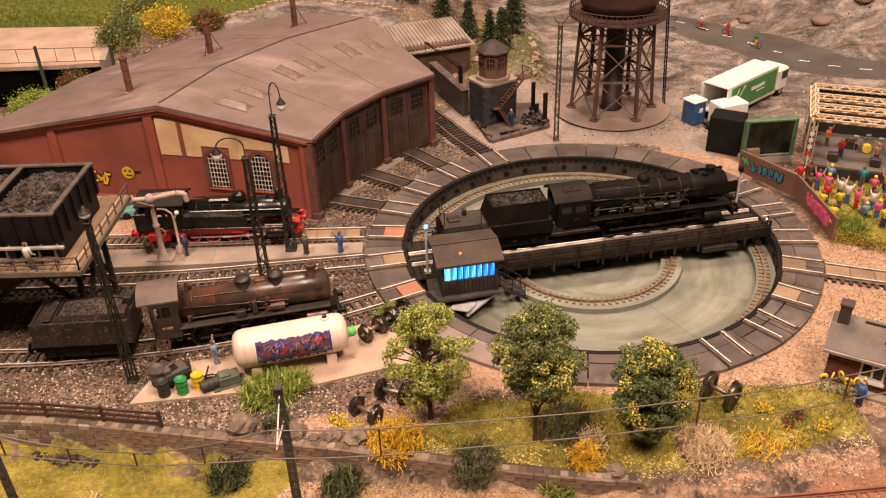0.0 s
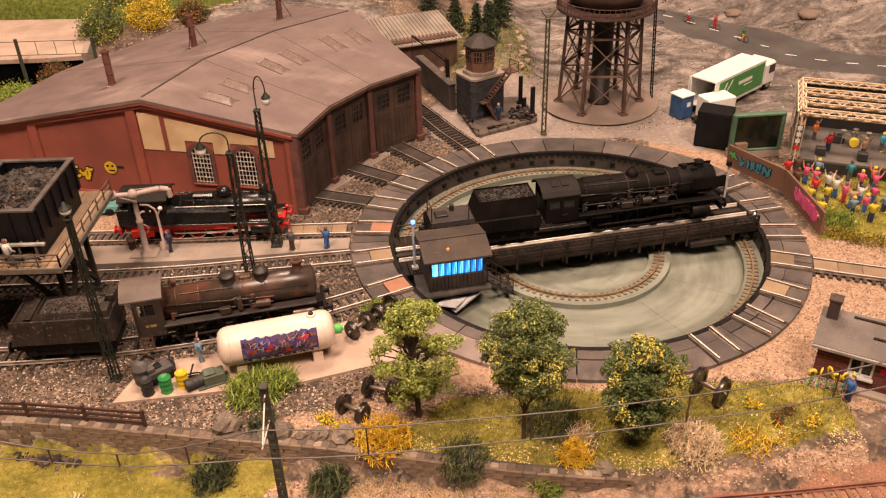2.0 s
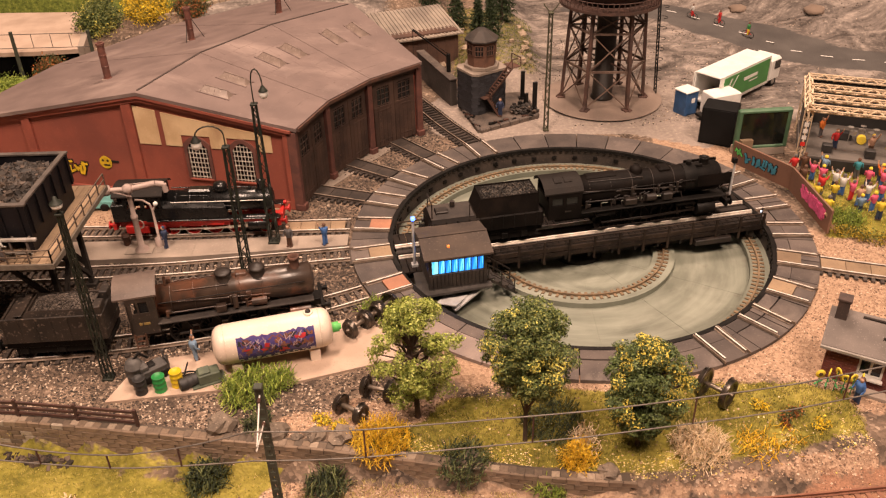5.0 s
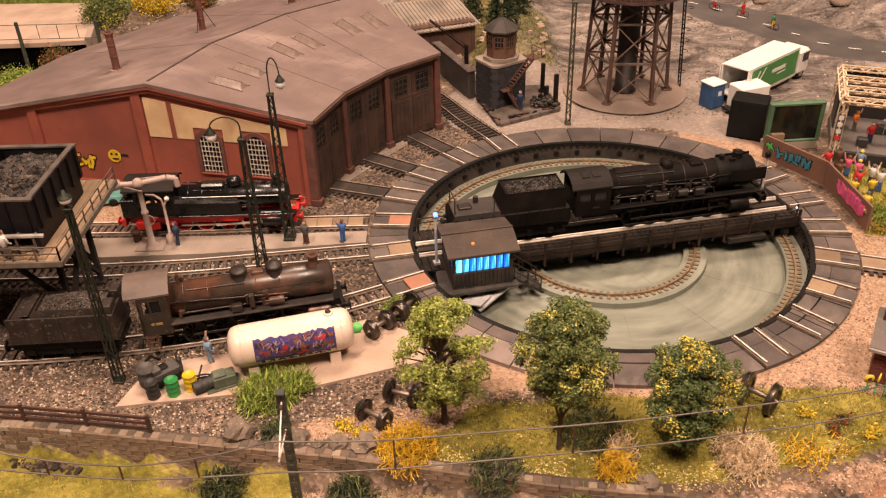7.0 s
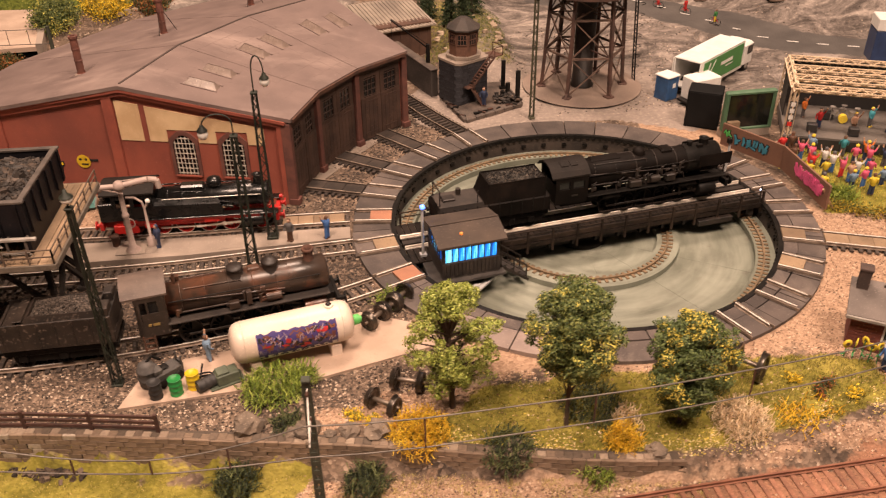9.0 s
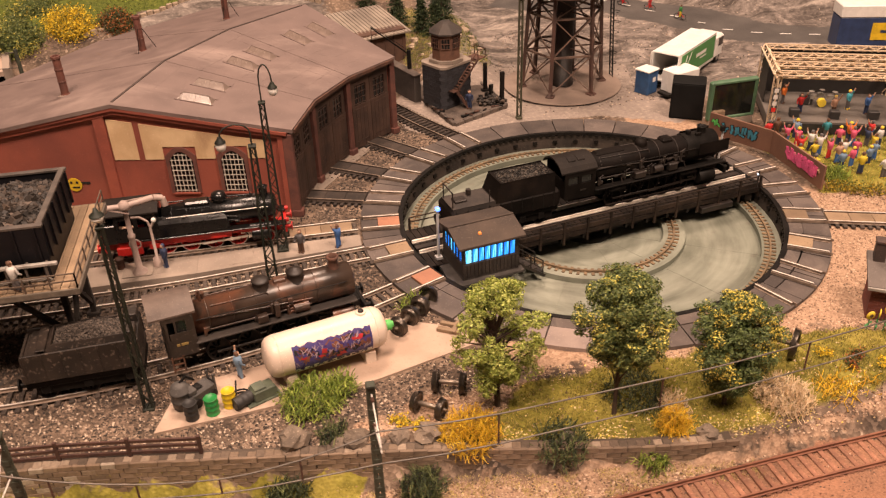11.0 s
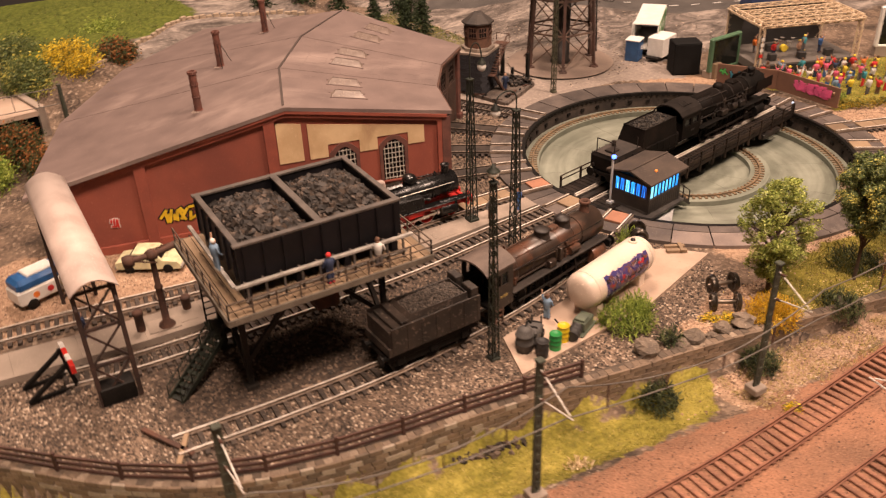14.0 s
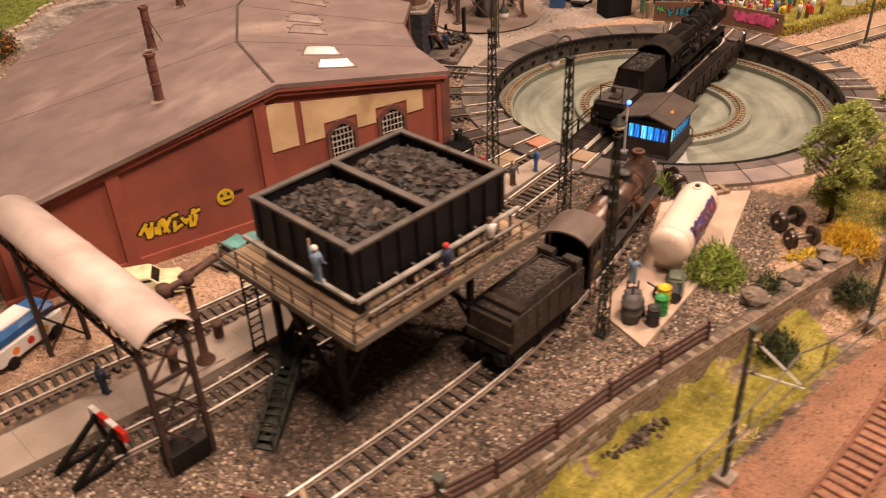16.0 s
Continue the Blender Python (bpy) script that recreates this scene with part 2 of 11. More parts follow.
mat("rail_web", (0.25, 0.19, 0.145), 0.7, other=(0.13, 0.095, 0.070), spots=(0.34, 0.27, 0.21), scale=160)
mat("rail_dull", (0.34, 0.27, 0.21), 0.5, 0.5, other=(0.20, 0.155, 0.12))
mat("rail_brown", (0.12, 0.085, 0.06), 0.75, other=(0.07, 0.05, 0.038))
mat("rail_rust", (0.22, 0.095, 0.055), 0.75, other=(0.15, 0.06, 0.035))
mat("sleeper", (0.085, 0.064, 0.050), 0.9, other=(0.042, 0.032, 0.026), spots=(0.20, 0.16, 0.125), vary=0.35, fine=700)
mat("sleeper_dark", (0.040, 0.029, 0.023), 0.9, other=(0.020, 0.015, 0.012), spots=(0.09, 0.068, 0.052), vary=0.3, fine=700)
mat("rail_dull_web", (0.07, 0.05, 0.038), 0.75, other=(0.04, 0.03, 0.023))
mat("sleeper_rust", (0.26, 0.122, 0.074), 0.9, other=(0.17, 0.080, 0.050), spots=(0.36, 0.19, 0.12), vary=0.25, fine=700)
mat("slab", (0.098, 0.078, 0.068), 0.75, other=(0.062, 0.050, 0.045), spots=(0.15, 0.13, 0.11), vary=0.3, scale=50, bump=0.15, wash=((0.20, 0.165, 0.14), 30, 0.56, 0.75, 0.6, (1, 1, 1)))
mat("slab_pale", (0.24, 0.19, 0.165), 0.8, other=(0.17, 0.135, 0.12), vary=0.15, scale=50)
mat("pit_floor", (0.285, 0.30, 0.235), 0.5, other=(0.115, 0.128, 0.100), spots=(0.14, 0.13, 0.10), scale=15, fine=90, mix=1.1, bump=0.06, spot_at=0.64, wash=((0.075, 0.074, 0.054), 24, 0.48, 0.66, 0.8, (1, 1, 1)))
mat("pit_rail", (0.20, 0.135, 0.075), 0.7, other=(0.12, 0.085, 0.05), spots=(0.30, 0.22, 0.13))
# near-black without gloss: darkness of the void under the rear plateau as colour
mat("unlit_void_black", (0.004, 0.004, 0.004), 1.0, other=(0.003, 0.003, 0.003), spots=(0.005, 0.005, 0.005), bump=0, spec=0.0)
mat("pit_wall", (0.062, 0.048, 0.039), 0.85, other=(0.026, 0.021, 0.018), spots=(0.11, 0.085, 0.065), scale=60)
mat("brick_paint", (0.29, 0.077, 0.048), 0.8, other=(0.22, 0.058, 0.039), spots=(0.33, 0.11, 0.072), scale=30, bump=0.2, fine=800, wash=((0.13, 0.040, 0.030), 10, 0.50, 0.74, 0.65, (1, 1, 0.35)))
mat("brick_trim", (0.30, 0.078, 0.048), 0.8, other=(0.23, 0.06, 0.04), scale=60)
mat("pier", (0.15, 0.060, 0.045), 0.85, other=(0.10, 0.042, 0.034))
mat("plaster", (0.68, 0.50, 0.29), 0.85, other=(0.55, 0.38, 0.21), spots=(0.72, 0.56, 0.36), scale=45, wash=((0.34, 0.20, 0.11), 30, 0.58, 0.74, 0.7, (1, 1, 0.5)))
mat("roof_felt", (0.188, 0.136, 0.121), 0.72, other=(0.128, 0.092, 0.083), spots=(0.30, 0.228, 0.20), scale=40, fine=700, mix=1.0, bump=0.16, spot_at=0.66, wash=((0.40, 0.31, 0.27), 15, 0.53, 0.76, 0.5, (0.6, 1.3, 1)))
mat("roof_lap", (0.190, 0.138, 0.122), 0.75, other=(0.148, 0.106, 0.095))
mat("roof_seam", (0.135, 0.097, 0.087), 0.8, other=(0.11, 0.08, 0.07))
mat("ridge_dark", (0.07, 0.05, 0.043), 0.85)
mat("door_wood", (0.082, 0.050, 0.038), 0.75, other=(0.048, 0.031, 0.025), spots=(0.15, 0.085, 0.06), scale=60, spec=0.3, vary=0.15)
mat("plinth_stone", (0.14, 0.108, 0.088), 0.9, other=(0.06, 0.048, 0.041), spots=(0.25, 0.21, 0.175), scale=60, bump=0.3, vary=0.2)
mat("window_white", (0.60, 0.54, 0.46), 0.6)
mat("window_dark", (0.012, 0.012, 0.013), 0.15)
mat("concrete", (0.32, 0.262, 0.214), 0.9, other=(0.23, 0.188, 0.153), spots=(0.38, 0.32, 0.265), scale=30, wash=((0.12, 0.095, 0.076), 22, 0.60, 0.76, 0.6, (1, 1, 1)))
mat("pad", (0.47, 0.355, 0.275), 0.9, other=(0.36, 0.265, 0.20), spots=(0.30, 0.22, 0.165), scale=30, wash=((0.22, 0.155, 0.115), 16, 0.60, 0.76, 0.5, (1, 1, 1)))
mat("planks", (0.31, 0.22, 0.135), 0.85, other=(0.19, 0.13, 0.082), spots=(0.10, 0.075, 0.05), scale=60, vary=0.25, mix=0.9)
mat("red_planks", (0.36, 0.17, 0.10), 0.85, other=(0.26, 0.12, 0.075), scale=50, vary=0.12)
mat("tank_white", (0.74, 0.62, 0.52), 0.4, other=(0.62, 0.50, 0.41), scale=20, bump=0.03, wash=((0.50, 0.37, 0.29), 30, 0.60, 0.78, 0.5, (1, 1, 0.5)))
mat("white", (0.75, 0.73, 0.68), 0.5, other=(0.66, 0.64, 0.6), bump=0.03)
mat("grey_wood", (0.16, 0.135, 0.105), 0.85, other=(0.11, 0.09, 0.07), spots=(0.24, 0.2, 0.16), vary=0.2)
mat("green_mast", (0.016, 0.021, 0.012), 0.6, other=(0.008, 0.010, 0.007), spots=(0.035, 0.035, 0.022))
mat("stone", (0.24, 0.170, 0.115), 0.9, other=(0.155, 0.112, 0.080), spots=(0.33, 0.26, 0.195), vary=0.2, scale=90, bump=0.4, wash=((0.60, 0.55, 0.49), 34, 0.57, 0.68, 0.85, (1, 1, 0.4)))
mat("mortar", (0.085, 0.064, 0.048), 0.95)

# ---- ground ----
WALL = [(-60, 62), (-51, 53.4), (-46, 48.6), (-41, 45.3), (-34, 43.3), (-25.7, 42.4), (-15, 40.7), (-7, 39.4), (5, 37), (11, 36.2), (20, 37.6), (27, 39.4), (40, 42), (95, 50)]
DROP = [(-60, 2.6), (-15, 2.3), (0, 1.3), (8, 1.1), (95, 1.0)]
ROAD_FAR = [(16, 133), (28.2, 124.5), (35.5, 119), (45.7, 109), (50, 105.5), (57, 103), (67, 100), (95, 93)]
PIT_R, RIM_R, PIT_Z = 15.65, 19.0, -1.9


def lumps(x, y, size, seed=0.0):
    return noise.noise(Vector((x / size, y / size, seed)))


def height(x, y):
    edge = lerp_line(WALL, x)
    soft = 0.25 if x < 10 else 0.25 + 1.2 * smoothstep(10, 18, x)
    low = -1.15 - (lerp_line(DROP, x) - 1.15) * smoothstep(edge - 6.5, edge - 3.0, y)
    z = low + (0 - low) * smoothstep(edge - soft, edge + 0.1, y)
    z += 0.10 * lumps(x, y, 2.5) + 0.05 * lumps(x, y, 0.9, 3)
    if math.hypot(x - TX, y - TY) < RIM_R + 1.5:
        z = min(z, 0.0)
    z += 6.5 * smoothstep(100, 122, y - 0.25 * x) * smoothstep(8, -6, x) * (1 - smoothstep(-41, -46, x) * smoothstep(119, 114, y)) + 0.8 * lumps(x, y, 9, 5) * smoothstep(96, 106, y)
    z += 2.6 * smoothstep(92, 102, y) * smoothstep(14, 9, x) * smoothstep(1.5, 5.5, x)
    far = y - lerp_line(ROAD_FAR, x)
    z += 1.6 * smoothstep(96, 112, y) * smoothstep(14, 30, x) + (5.5 + 1.4 * lumps(x, y, 5, 8)) * smoothstep(0.8, 13, far) * smoothstep(14, 26, x)
    return z


def blend(d, soft):
    return smoothstep(soft, -soft, d)


def in_poly(x, y, poly):
    """How far outside an outline (negative: inside)."""
    inside, best = False, 1e9
    n = len(poly)
    for i in range(n):
        (x0, y0), (x1, y1) = poly[i], poly[(i + 1) % n]
        if (y0 > y) != (y1 > y) and x < (x1 - x0) * (y - y0) / (y1 - y0) + x0:
            inside = not inside
        dx, dy = x1 - x0, y1 - y0
        t = max(0, min(1, ((x - x0) * dx + (y - y0) * dy) / (dx * dx + dy * dy)))
        best = min(best, math.hypot(x - x0 - t * dx, y - y0 - t * dy))
    return -best if inside else best


GRASS_BANK = [(-4.5, 39.5), (4, 37.6), (11, 37), (20, 38.4), (26, 40), (26, 43.5), (19, 44.6), (13, 44.3), (5, 43.8), (0, 43.2)]
GRASS_CROWD = [(32.6, 62.3), (34, 66), (32, 71), (36, 75), (52, 70), (60, 62), (48, 58.5)]
PAVED = [(-2, 90), (0, 84), (4, 80), (11, 83), (20, 83), (27, 79), (30, 82), (26, 88), (28, 97), (10, 100), (2, 96)]
ROAD = [(18, 125), (23.5, 119.5), (30, 114), (38.5, 104.5), (43, 101.2), (47.5, 99.4), (55.5, 97.3), (66, 94.5), (95, 88), (95, 93), (67, 99.6), (57, 102.6), (50, 105), (45.7, 109), (35.5, 119), (28.2, 124.5), (22, 130)]


def zones(x, y):
    """Shares of grass, pale sand, red rust dust, paving, road and coal dust at a place."""
    edge = lerp_line(WALL, x)
    j = 1.1 * lumps(x, y, 3.0, 11) + 0.5 * lumps(x, y, 1.0, 12)
    r = math.hypot(x - TX, y - TY)
    grass = blend(in_poly(x, y, GRASS_BANK) + j, 0.5)
    if y < edge:
        strip = lerp_line([(-60, 6.5), (-34, 6.0), (-20, 5.0), (-12, 3.8), (-9.5, 0.0), (95, -1)], x)
        bare = smoothstep(1.9, 0.9, edge - y) * smoothstep(0.0, 0.25, lumps(x, 0, 7.0, 61) + 0.3 * lumps(x, y, 1.5, 62))
        grass = max(grass, blend(edge - y - strip + 0.7 * j, 0.5) * blend(x + 9 + j, 0.6) * (1 - bare))
    grass = max(grass, blend(in_poly(x, y, GRASS_CROWD) + j, 0.5))
    meadow = smoothstep(0, 2.0, y + j - 108.0 - 0.62 * max(0.0, x + 35)) * smoothstep(-17, -20, x + j)
    grass = max(grass, 0.46 * blend(in_poly(x, y, [(2.5, 99), (12.0, 96.5), (13.5, 119), (0, 119)]) + 1.4 * j, 0.9))
    mud = max(smoothstep(83, 87, y + j) * smoothstep(5, 9, x + j), smoothstep(102, 106, y + j) * smoothstep(-31, -26, x + j) * smoothstep(-4, -8, x))
    rust = blend(y - lerp_line([(-60, 44), (-40, 38.6), (-28, 36.4), (-16, 35.8), (-8, 35.0), (8, 34.9), (20, 36.2), (30, 39.0), (95, 47)], x) + 0.8 * j, 0.8)
    sand = max(smoothstep(20, 24, x + j) * smoothstep(66, 60, y + j) * smoothstep(40, 43, y), blend(r - 21.0 + 1.5 * j, 0.8) * smoothstep(-2, 2, x) * smoothstep(66, 60, y))
    sand = max(sand, blend(in_poly(x, y, [(-70, 66), (-30, 66.5), (-14, 67.5), (-14, 70), (-30, 74), (-70, 84)]) + j, 0.8))
    sand = max(sand, 0.8 * blend(in_poly(x, y, [(-11, 34.8), (-11, 39.0), (5, 36.8), (12, 36.2), (26, 39), (26, 37.6), (8, 35.0)]) + 0.6 * j, 0.5))
    sand = max(sand, blend(in_poly(x, y, [(21.5, 79.5), (25, 77), (29.5, 73.5), (30, 78), (26, 84), (23, 85)]) + 0.6 * j, 0.4))
    sand = max(sand, blend(in_poly(x, y, [(3, 80.5), (11, 83.2), (11, 84), (2, 82)]) + 0.3 * j, 0.3))
    sand = max(sand, blend(in_poly(x, y, [(-12, 38.5), (-9, 40.5), (0, 39.8), (2, 43.5), (-6, 44), (-10, 42.5)]) + j, 0.6) * 0.7)
    paved = blend(in_poly(x, y, PAVED) + 0.2 * j, 0.3)
    road = blend(in_poly(x, y, ROAD) + 0.4 * j, 0.5)
    coal = blend(in_poly(x, y, [(-41, 50.8), (-42.5, 57.5), (-38, 60.2), (-26, 60.0), (-20, 58.6), (-4, 59), (-4, 57.8), (-10, 55), (-24, 52), (-30, 50.2)]) + j, 0.8)
    return grass, sand, rust, paved, road, coal, meadow, mud


def ground_sheet():
    step = 0.55
    xs = [-75 + step * i for i in range(int(170 / step))]
    ys = [16 + step * i for i in range(int(126 / step))]
    verts, faces, kept, cols = [], [], {}, []
    for j, y in enumerate(ys):
        for i, x in enumerate(xs):
            verts.append((x * CM, y * CM, height(x, y) * CM))
            cols.append(zones(x, y))
    nx = len(xs)
    for j in range(len(ys) - 1):
        for i in range(nx - 1):
            cx, cy = xs[i] + step / 2, ys[j] + step / 2
            if math.hypot(cx - TX, cy - TY) < RIM_R - 0.9:
                continue
            faces.append((j * nx + i, j * nx + i + 1, (j + 1) * nx + i + 1, (j + 1) * nx + i))
    me = bpy.data.meshes.new("ground")
    me.from_pydata(verts, [], faces)
    me.polygons.foreach_set("use_smooth", [True] * len(faces))
    for n, key in enumerate(("grass", "sand", "rust", "paved", "road", "coal", "meadow", "mud")):
        at = me.attributes.new(key, "FLOAT", "POINT")
        at.data.foreach_set("value", [c[n] for c in cols])
    return me


def ground_material():
    mt = bpy.data.materials.new("layout_ground")
    mt.use_nodes = True
    N, L = mt.node_tree.nodes, mt.node_tree.links
    bsdf = N["Principled BSDF"]
    bsdf.inputs["Roughness"].default_value = 0.95
    bsdf.inputs["Specular IOR Level"].default_value = 0.2
    tc = N.new("ShaderNodeTexCoord")

    def tex(scale, detail=4):
        n = N.new("ShaderNodeTexNoise")
        n.inputs["Scale"].default_value, n.inputs["Detail"].default_value = scale, detail
        L.new(tc.outputs["Object"], n.inputs["Vector"])
        return n.outputs["Fac"]

    fine, mid, wide = tex(850, 3), tex(240), tex(28)
    cells = N.new("ShaderNodeTexVoronoi")
    cells.inputs["Scale"].default_value = 420
    L.new(tc.outputs["Object"], cells.inputs["Vector"])

    def ramp(fac, *stops):
        r = N.new("ShaderNodeValToRGB")
        while len(r.color_ramp.elements) < len(stops):
            r.color_ramp.elements.new(0.5)
        for e, (p, c) in zip(r.color_ramp.elements, stops):
            e.position, e.color = p, (*c, 1)
        L.new(fac, r.inputs["Fac"])
        return r.outputs["Color"]

    def mix(fac, a, b, kind="MIX"):
        m = N.new("ShaderNodeMix")
        m.data_type, m.blend_type = "RGBA", kind
        if isinstance(fac, float):
            m.inputs["Factor"].default_value = fac
        else:
            L.new(fac, m.inputs["Factor"])
        L.new(a, m.inputs["A"]), L.new(b, m.inputs["B"])
        return m.outputs["Result"]

    def share(key):
        a = N.new("ShaderNodeAttribute")
        a.attribute_name = key
        add = N.new("ShaderNodeMath")
        add.operation = "MULTIPLY_ADD"
        L.new(mid, add.inputs[0])
        add.inputs[1].default_value = 1.0
        L.new(a.outputs["Fac"], add.inputs[2])
        m = N.new("ShaderNodeMapRange")
        m.inputs["From Min"].default_value, m.inputs["From Max"].default_value = 0.85, 1.15
        L.new(add.outputs[0], m.inputs["Value"])
        return m.outputs["Result"]

    stones = ramp(cells.outputs["Color"], (0.0, (0.030, 0.023, 0.018)), (0.5, (0.075, 0.055, 0.042)), (0.8, (0.20, 0.145, 0.108)), (1.0, (0.52, 0.42, 0.32)))
    dirt = ramp(wide, (0.36, (0.045, 0.034, 0.027)), (0.62, (0.32, 0.228, 0.162)))
    base = mix(0.6, dirt, stones)
    grass = mix(0.5, ramp(mid, (0.3, (0.085, 0.072, 0.016)), (0.55, (0.20, 0.172, 0.03)), (0.75, (0.40, 0.33, 0.09))), ramp(wide, (0.38, (0.085, 0.078, 0.016)), (0.5, (0.19, 0.17, 0.03)), (0.62, (0.36, 0.30, 0.07))))
    meadow = ramp(mid, (0.3, (0.055, 0.07, 0.013)), (0.55, (0.105, 0.13, 0.022)), (0.75, (0.20, 0.205, 0.045)))
    whirl = N.new("ShaderNodeTexNoise")
    whirl.inputs["Scale"].default_value, whirl.inputs["Detail"].default_value, whirl.inputs["Roughness"].default_value, whirl.inputs["Distortion"].default_value = 24, 9, 0.72, 0.9
    lay = N.new("ShaderNodeMapping")
    lay.inputs["Rotation"].default_value, lay.inputs["Scale"].default_value = (0, 0, -0.25), (0.75, 1.35, 1)
    L.new(tc.outputs["Object"], lay.inputs["Vector"])
    L.new(lay.outputs["Vector"], whirl.inputs["Vector"])
    swirl = whirl.outputs["Fac"]
    mud = mix(0.35, ramp(swirl, (0.36, (0.04, 0.034, 0.031)), (0.44, (0.11, 0.093, 0.083)), (0.53, (0.24, 0.204, 0.18)), (0.63, (0.48, 0.41, 0.355))), ramp(mid, (0.3, (0.055, 0.046, 0.040)), (0.60, (0.16, 0.134, 0.115)), (0.74, (0.50, 0.43, 0.36))))
    sand = mix(0.5, ramp(fine, (0.3, (0.21, 0.127, 0.082)), (0.7, (0.44, 0.30, 0.20))), ramp(cells.outputs["Color"], (0.0, (0.15, 0.09, 0.06)), (1.0, (0.52, 0.37, 0.255))))
    rust = mix(0.5, ramp(wide, (0.35, (0.135, 0.078, 0.052)), (0.65, (0.34, 0.165, 0.096))), ramp(fine, (0.3, (0.12, 0.068, 0.044)), (0.7, (0.38, 0.205, 0.130))))
    paved = mix(0.4, ramp(wide, (0.3, (0.20, 0.165, 0.143)), (0.7, (0.33, 0.275, 0.236))), ramp(mid, (0.35, (0.16, 0.133, 0.115)), (0.6, (0.28, 0.235, 0.20)), (0.74, (0.62, 0.51, 0.40))))
    road = ramp(wide, (0.3, (0.07, 0.064, 0.060)), (0.7, (0.11, 0.10, 0.092)))
    coal = ramp(cells.outputs["Color"], (0.0, (0.028, 0.022, 0.018)), (0.7, (0.090, 0.066, 0.050)), (1.0, (0.26, 0.19, 0.14)))
    colour = base
    for key, c in (("mud", mud), ("meadow", meadow), ("coal", coal), ("sand", sand), ("rust", rust), ("paved", paved), ("road", road), ("grass", grass)):
        colour = mix(share(key), colour, c)
    L.new(colour, bsdf.inputs["Base Color"])
    bp = N.new("ShaderNodeBump")
    bp.inputs["Strength"].default_value, bp.inputs["Distance"].default_value = 0.7, 0.0008
    L.new(cells.outputs["Distance"], bp.inputs["Height"])
    L.new(bp.outputs["Normal"], bsdf.inputs["Normal"])
    return mt


M["ground"] = ground_material()
me = ground_sheet()
me.materials.append(M["ground"])
tagged(new("ground", me), "model landscape of gravel, sand, grass and dust", "ground", kind="structure")

# ---- turntable pit and its stone rim ----
def ring_streaks(mt, cx, cy):
    """Pale and dark streaks swept round a centre, laid over a material's own colour."""
    N, L = mt.node_tree.nodes, mt.node_tree.links
    bsdf = N["Principled BSDF"]
    geo, sub, sep = N.new("ShaderNodeNewGeometry"), N.new("ShaderNodeVectorMath"), N.new("ShaderNodeSeparateXYZ")
    sub.operation = "SUBTRACT"
    sub.inputs[1].default_value = (cx, cy, 0)
    L.new(geo.outputs["Position"], sub.inputs[0])
    L.new(sub.outputs["Vector"], sep.inputs[0])
    sx, sy, r, a = (N.new("ShaderNodeMath") for _ in range(4))
    sx.operation, sy.operation, r.operation, a.operation = "POWER", "MULTIPLY_ADD", "SQRT", "ARCTAN2"
    L.new(sep.outputs["X"], sx.inputs[0])
    sx.inputs[1].default_value = 2
    L.new(sep.outputs["Y"], sy.inputs[0])
    L.new(sep.outputs["Y"], sy.inputs[1])
    L.new(sx.outputs[0], sy.inputs[2])
    L.new(sy.outputs[0], r.inputs[0])
    L.new(sep.outputs["Y"], a.inputs[0])
    L.new(sep.outputs["X"], a.inputs[1])
    com, tex, rp, mx = N.new("ShaderNodeCombineXYZ"), N.new("ShaderNodeTexNoise"), N.new("ShaderNodeValToRGB"), N.new("ShaderNodeMix")
    far = N.new("ShaderNodeMath")
    far.operation = "MULTIPLY"
    far.inputs[1].default_value = 60
    L.new(r.outputs[0], far.inputs[0])
    L.new(far.outputs[0], com.inputs["X"])
    L.new(a.outputs[0], com.inputs["Y"])
    tex.inputs["Scale"].default_value, tex.inputs["Detail"].default_value, tex.inputs["Roughness"].default_value, tex.inputs["Distortion"].default_value = 0.9, 6, 0.62, 0.3
    L.new(com.outputs[0], tex.inputs["Vector"])
    e = rp.color_ramp.elements
    e[0].position, e[0].color = 0.38, (0.085, 0.092, 0.071, 1)
    e[1].position, e[1].color = 0.70, (0.38, 0.40, 0.33, 1)
    L.new(tex.outputs["Fac"], rp.inputs["Fac"])
    mx.data_type = "RGBA"
    mx.inputs["Factor"].default_value = 0.5
    L.new(bsdf.inputs["Base Color"].links[0].from_socket, mx.inputs["A"])
    L.new(rp.outputs["Color"], mx.inputs["B"])
    L.new(mx.outputs["Result"], bsdf.inputs["Base Color"])


ring_streaks(M["pit_floor"], TX / 100, TY / 100)


def ring_block(r0, r1, a0, a1, z0, z1, n=3):
    """A block of a ring between two angles."""
    inner = [polar(r0, a0 + (a1 - a0) * k / n) for k in range(n + 1)]
    outer = [polar(r1, a0 + (a1 - a0) * k / n) for k in range(n + 1)]
    return [(x - TX, y - TY) for x, y in outer + inner[::-1]], z0, z1


def ring_wall(m, r0, r1, z0, z1, n=128, slot=0):
    """A full ring of square section about the turntable's middle."""
    pts, faces = [], []
    for i in range(n):
        a = 2 * math.pi * i / n
        for r, z in ((r0, z0), (r1, z0), (r1, z1), (r0, z1)):
            pts.append((r * math.cos(a), r * math.sin(a), z))
    for i in range(n):
        j = (i + 1) % n
        for k in range(4):
            l = (k + 1) % 4
            faces.append((i * 4 + k, j * 4 + k, j * 4 + l, i * 4 + l))
    return m.add(pts, faces, False, slot)


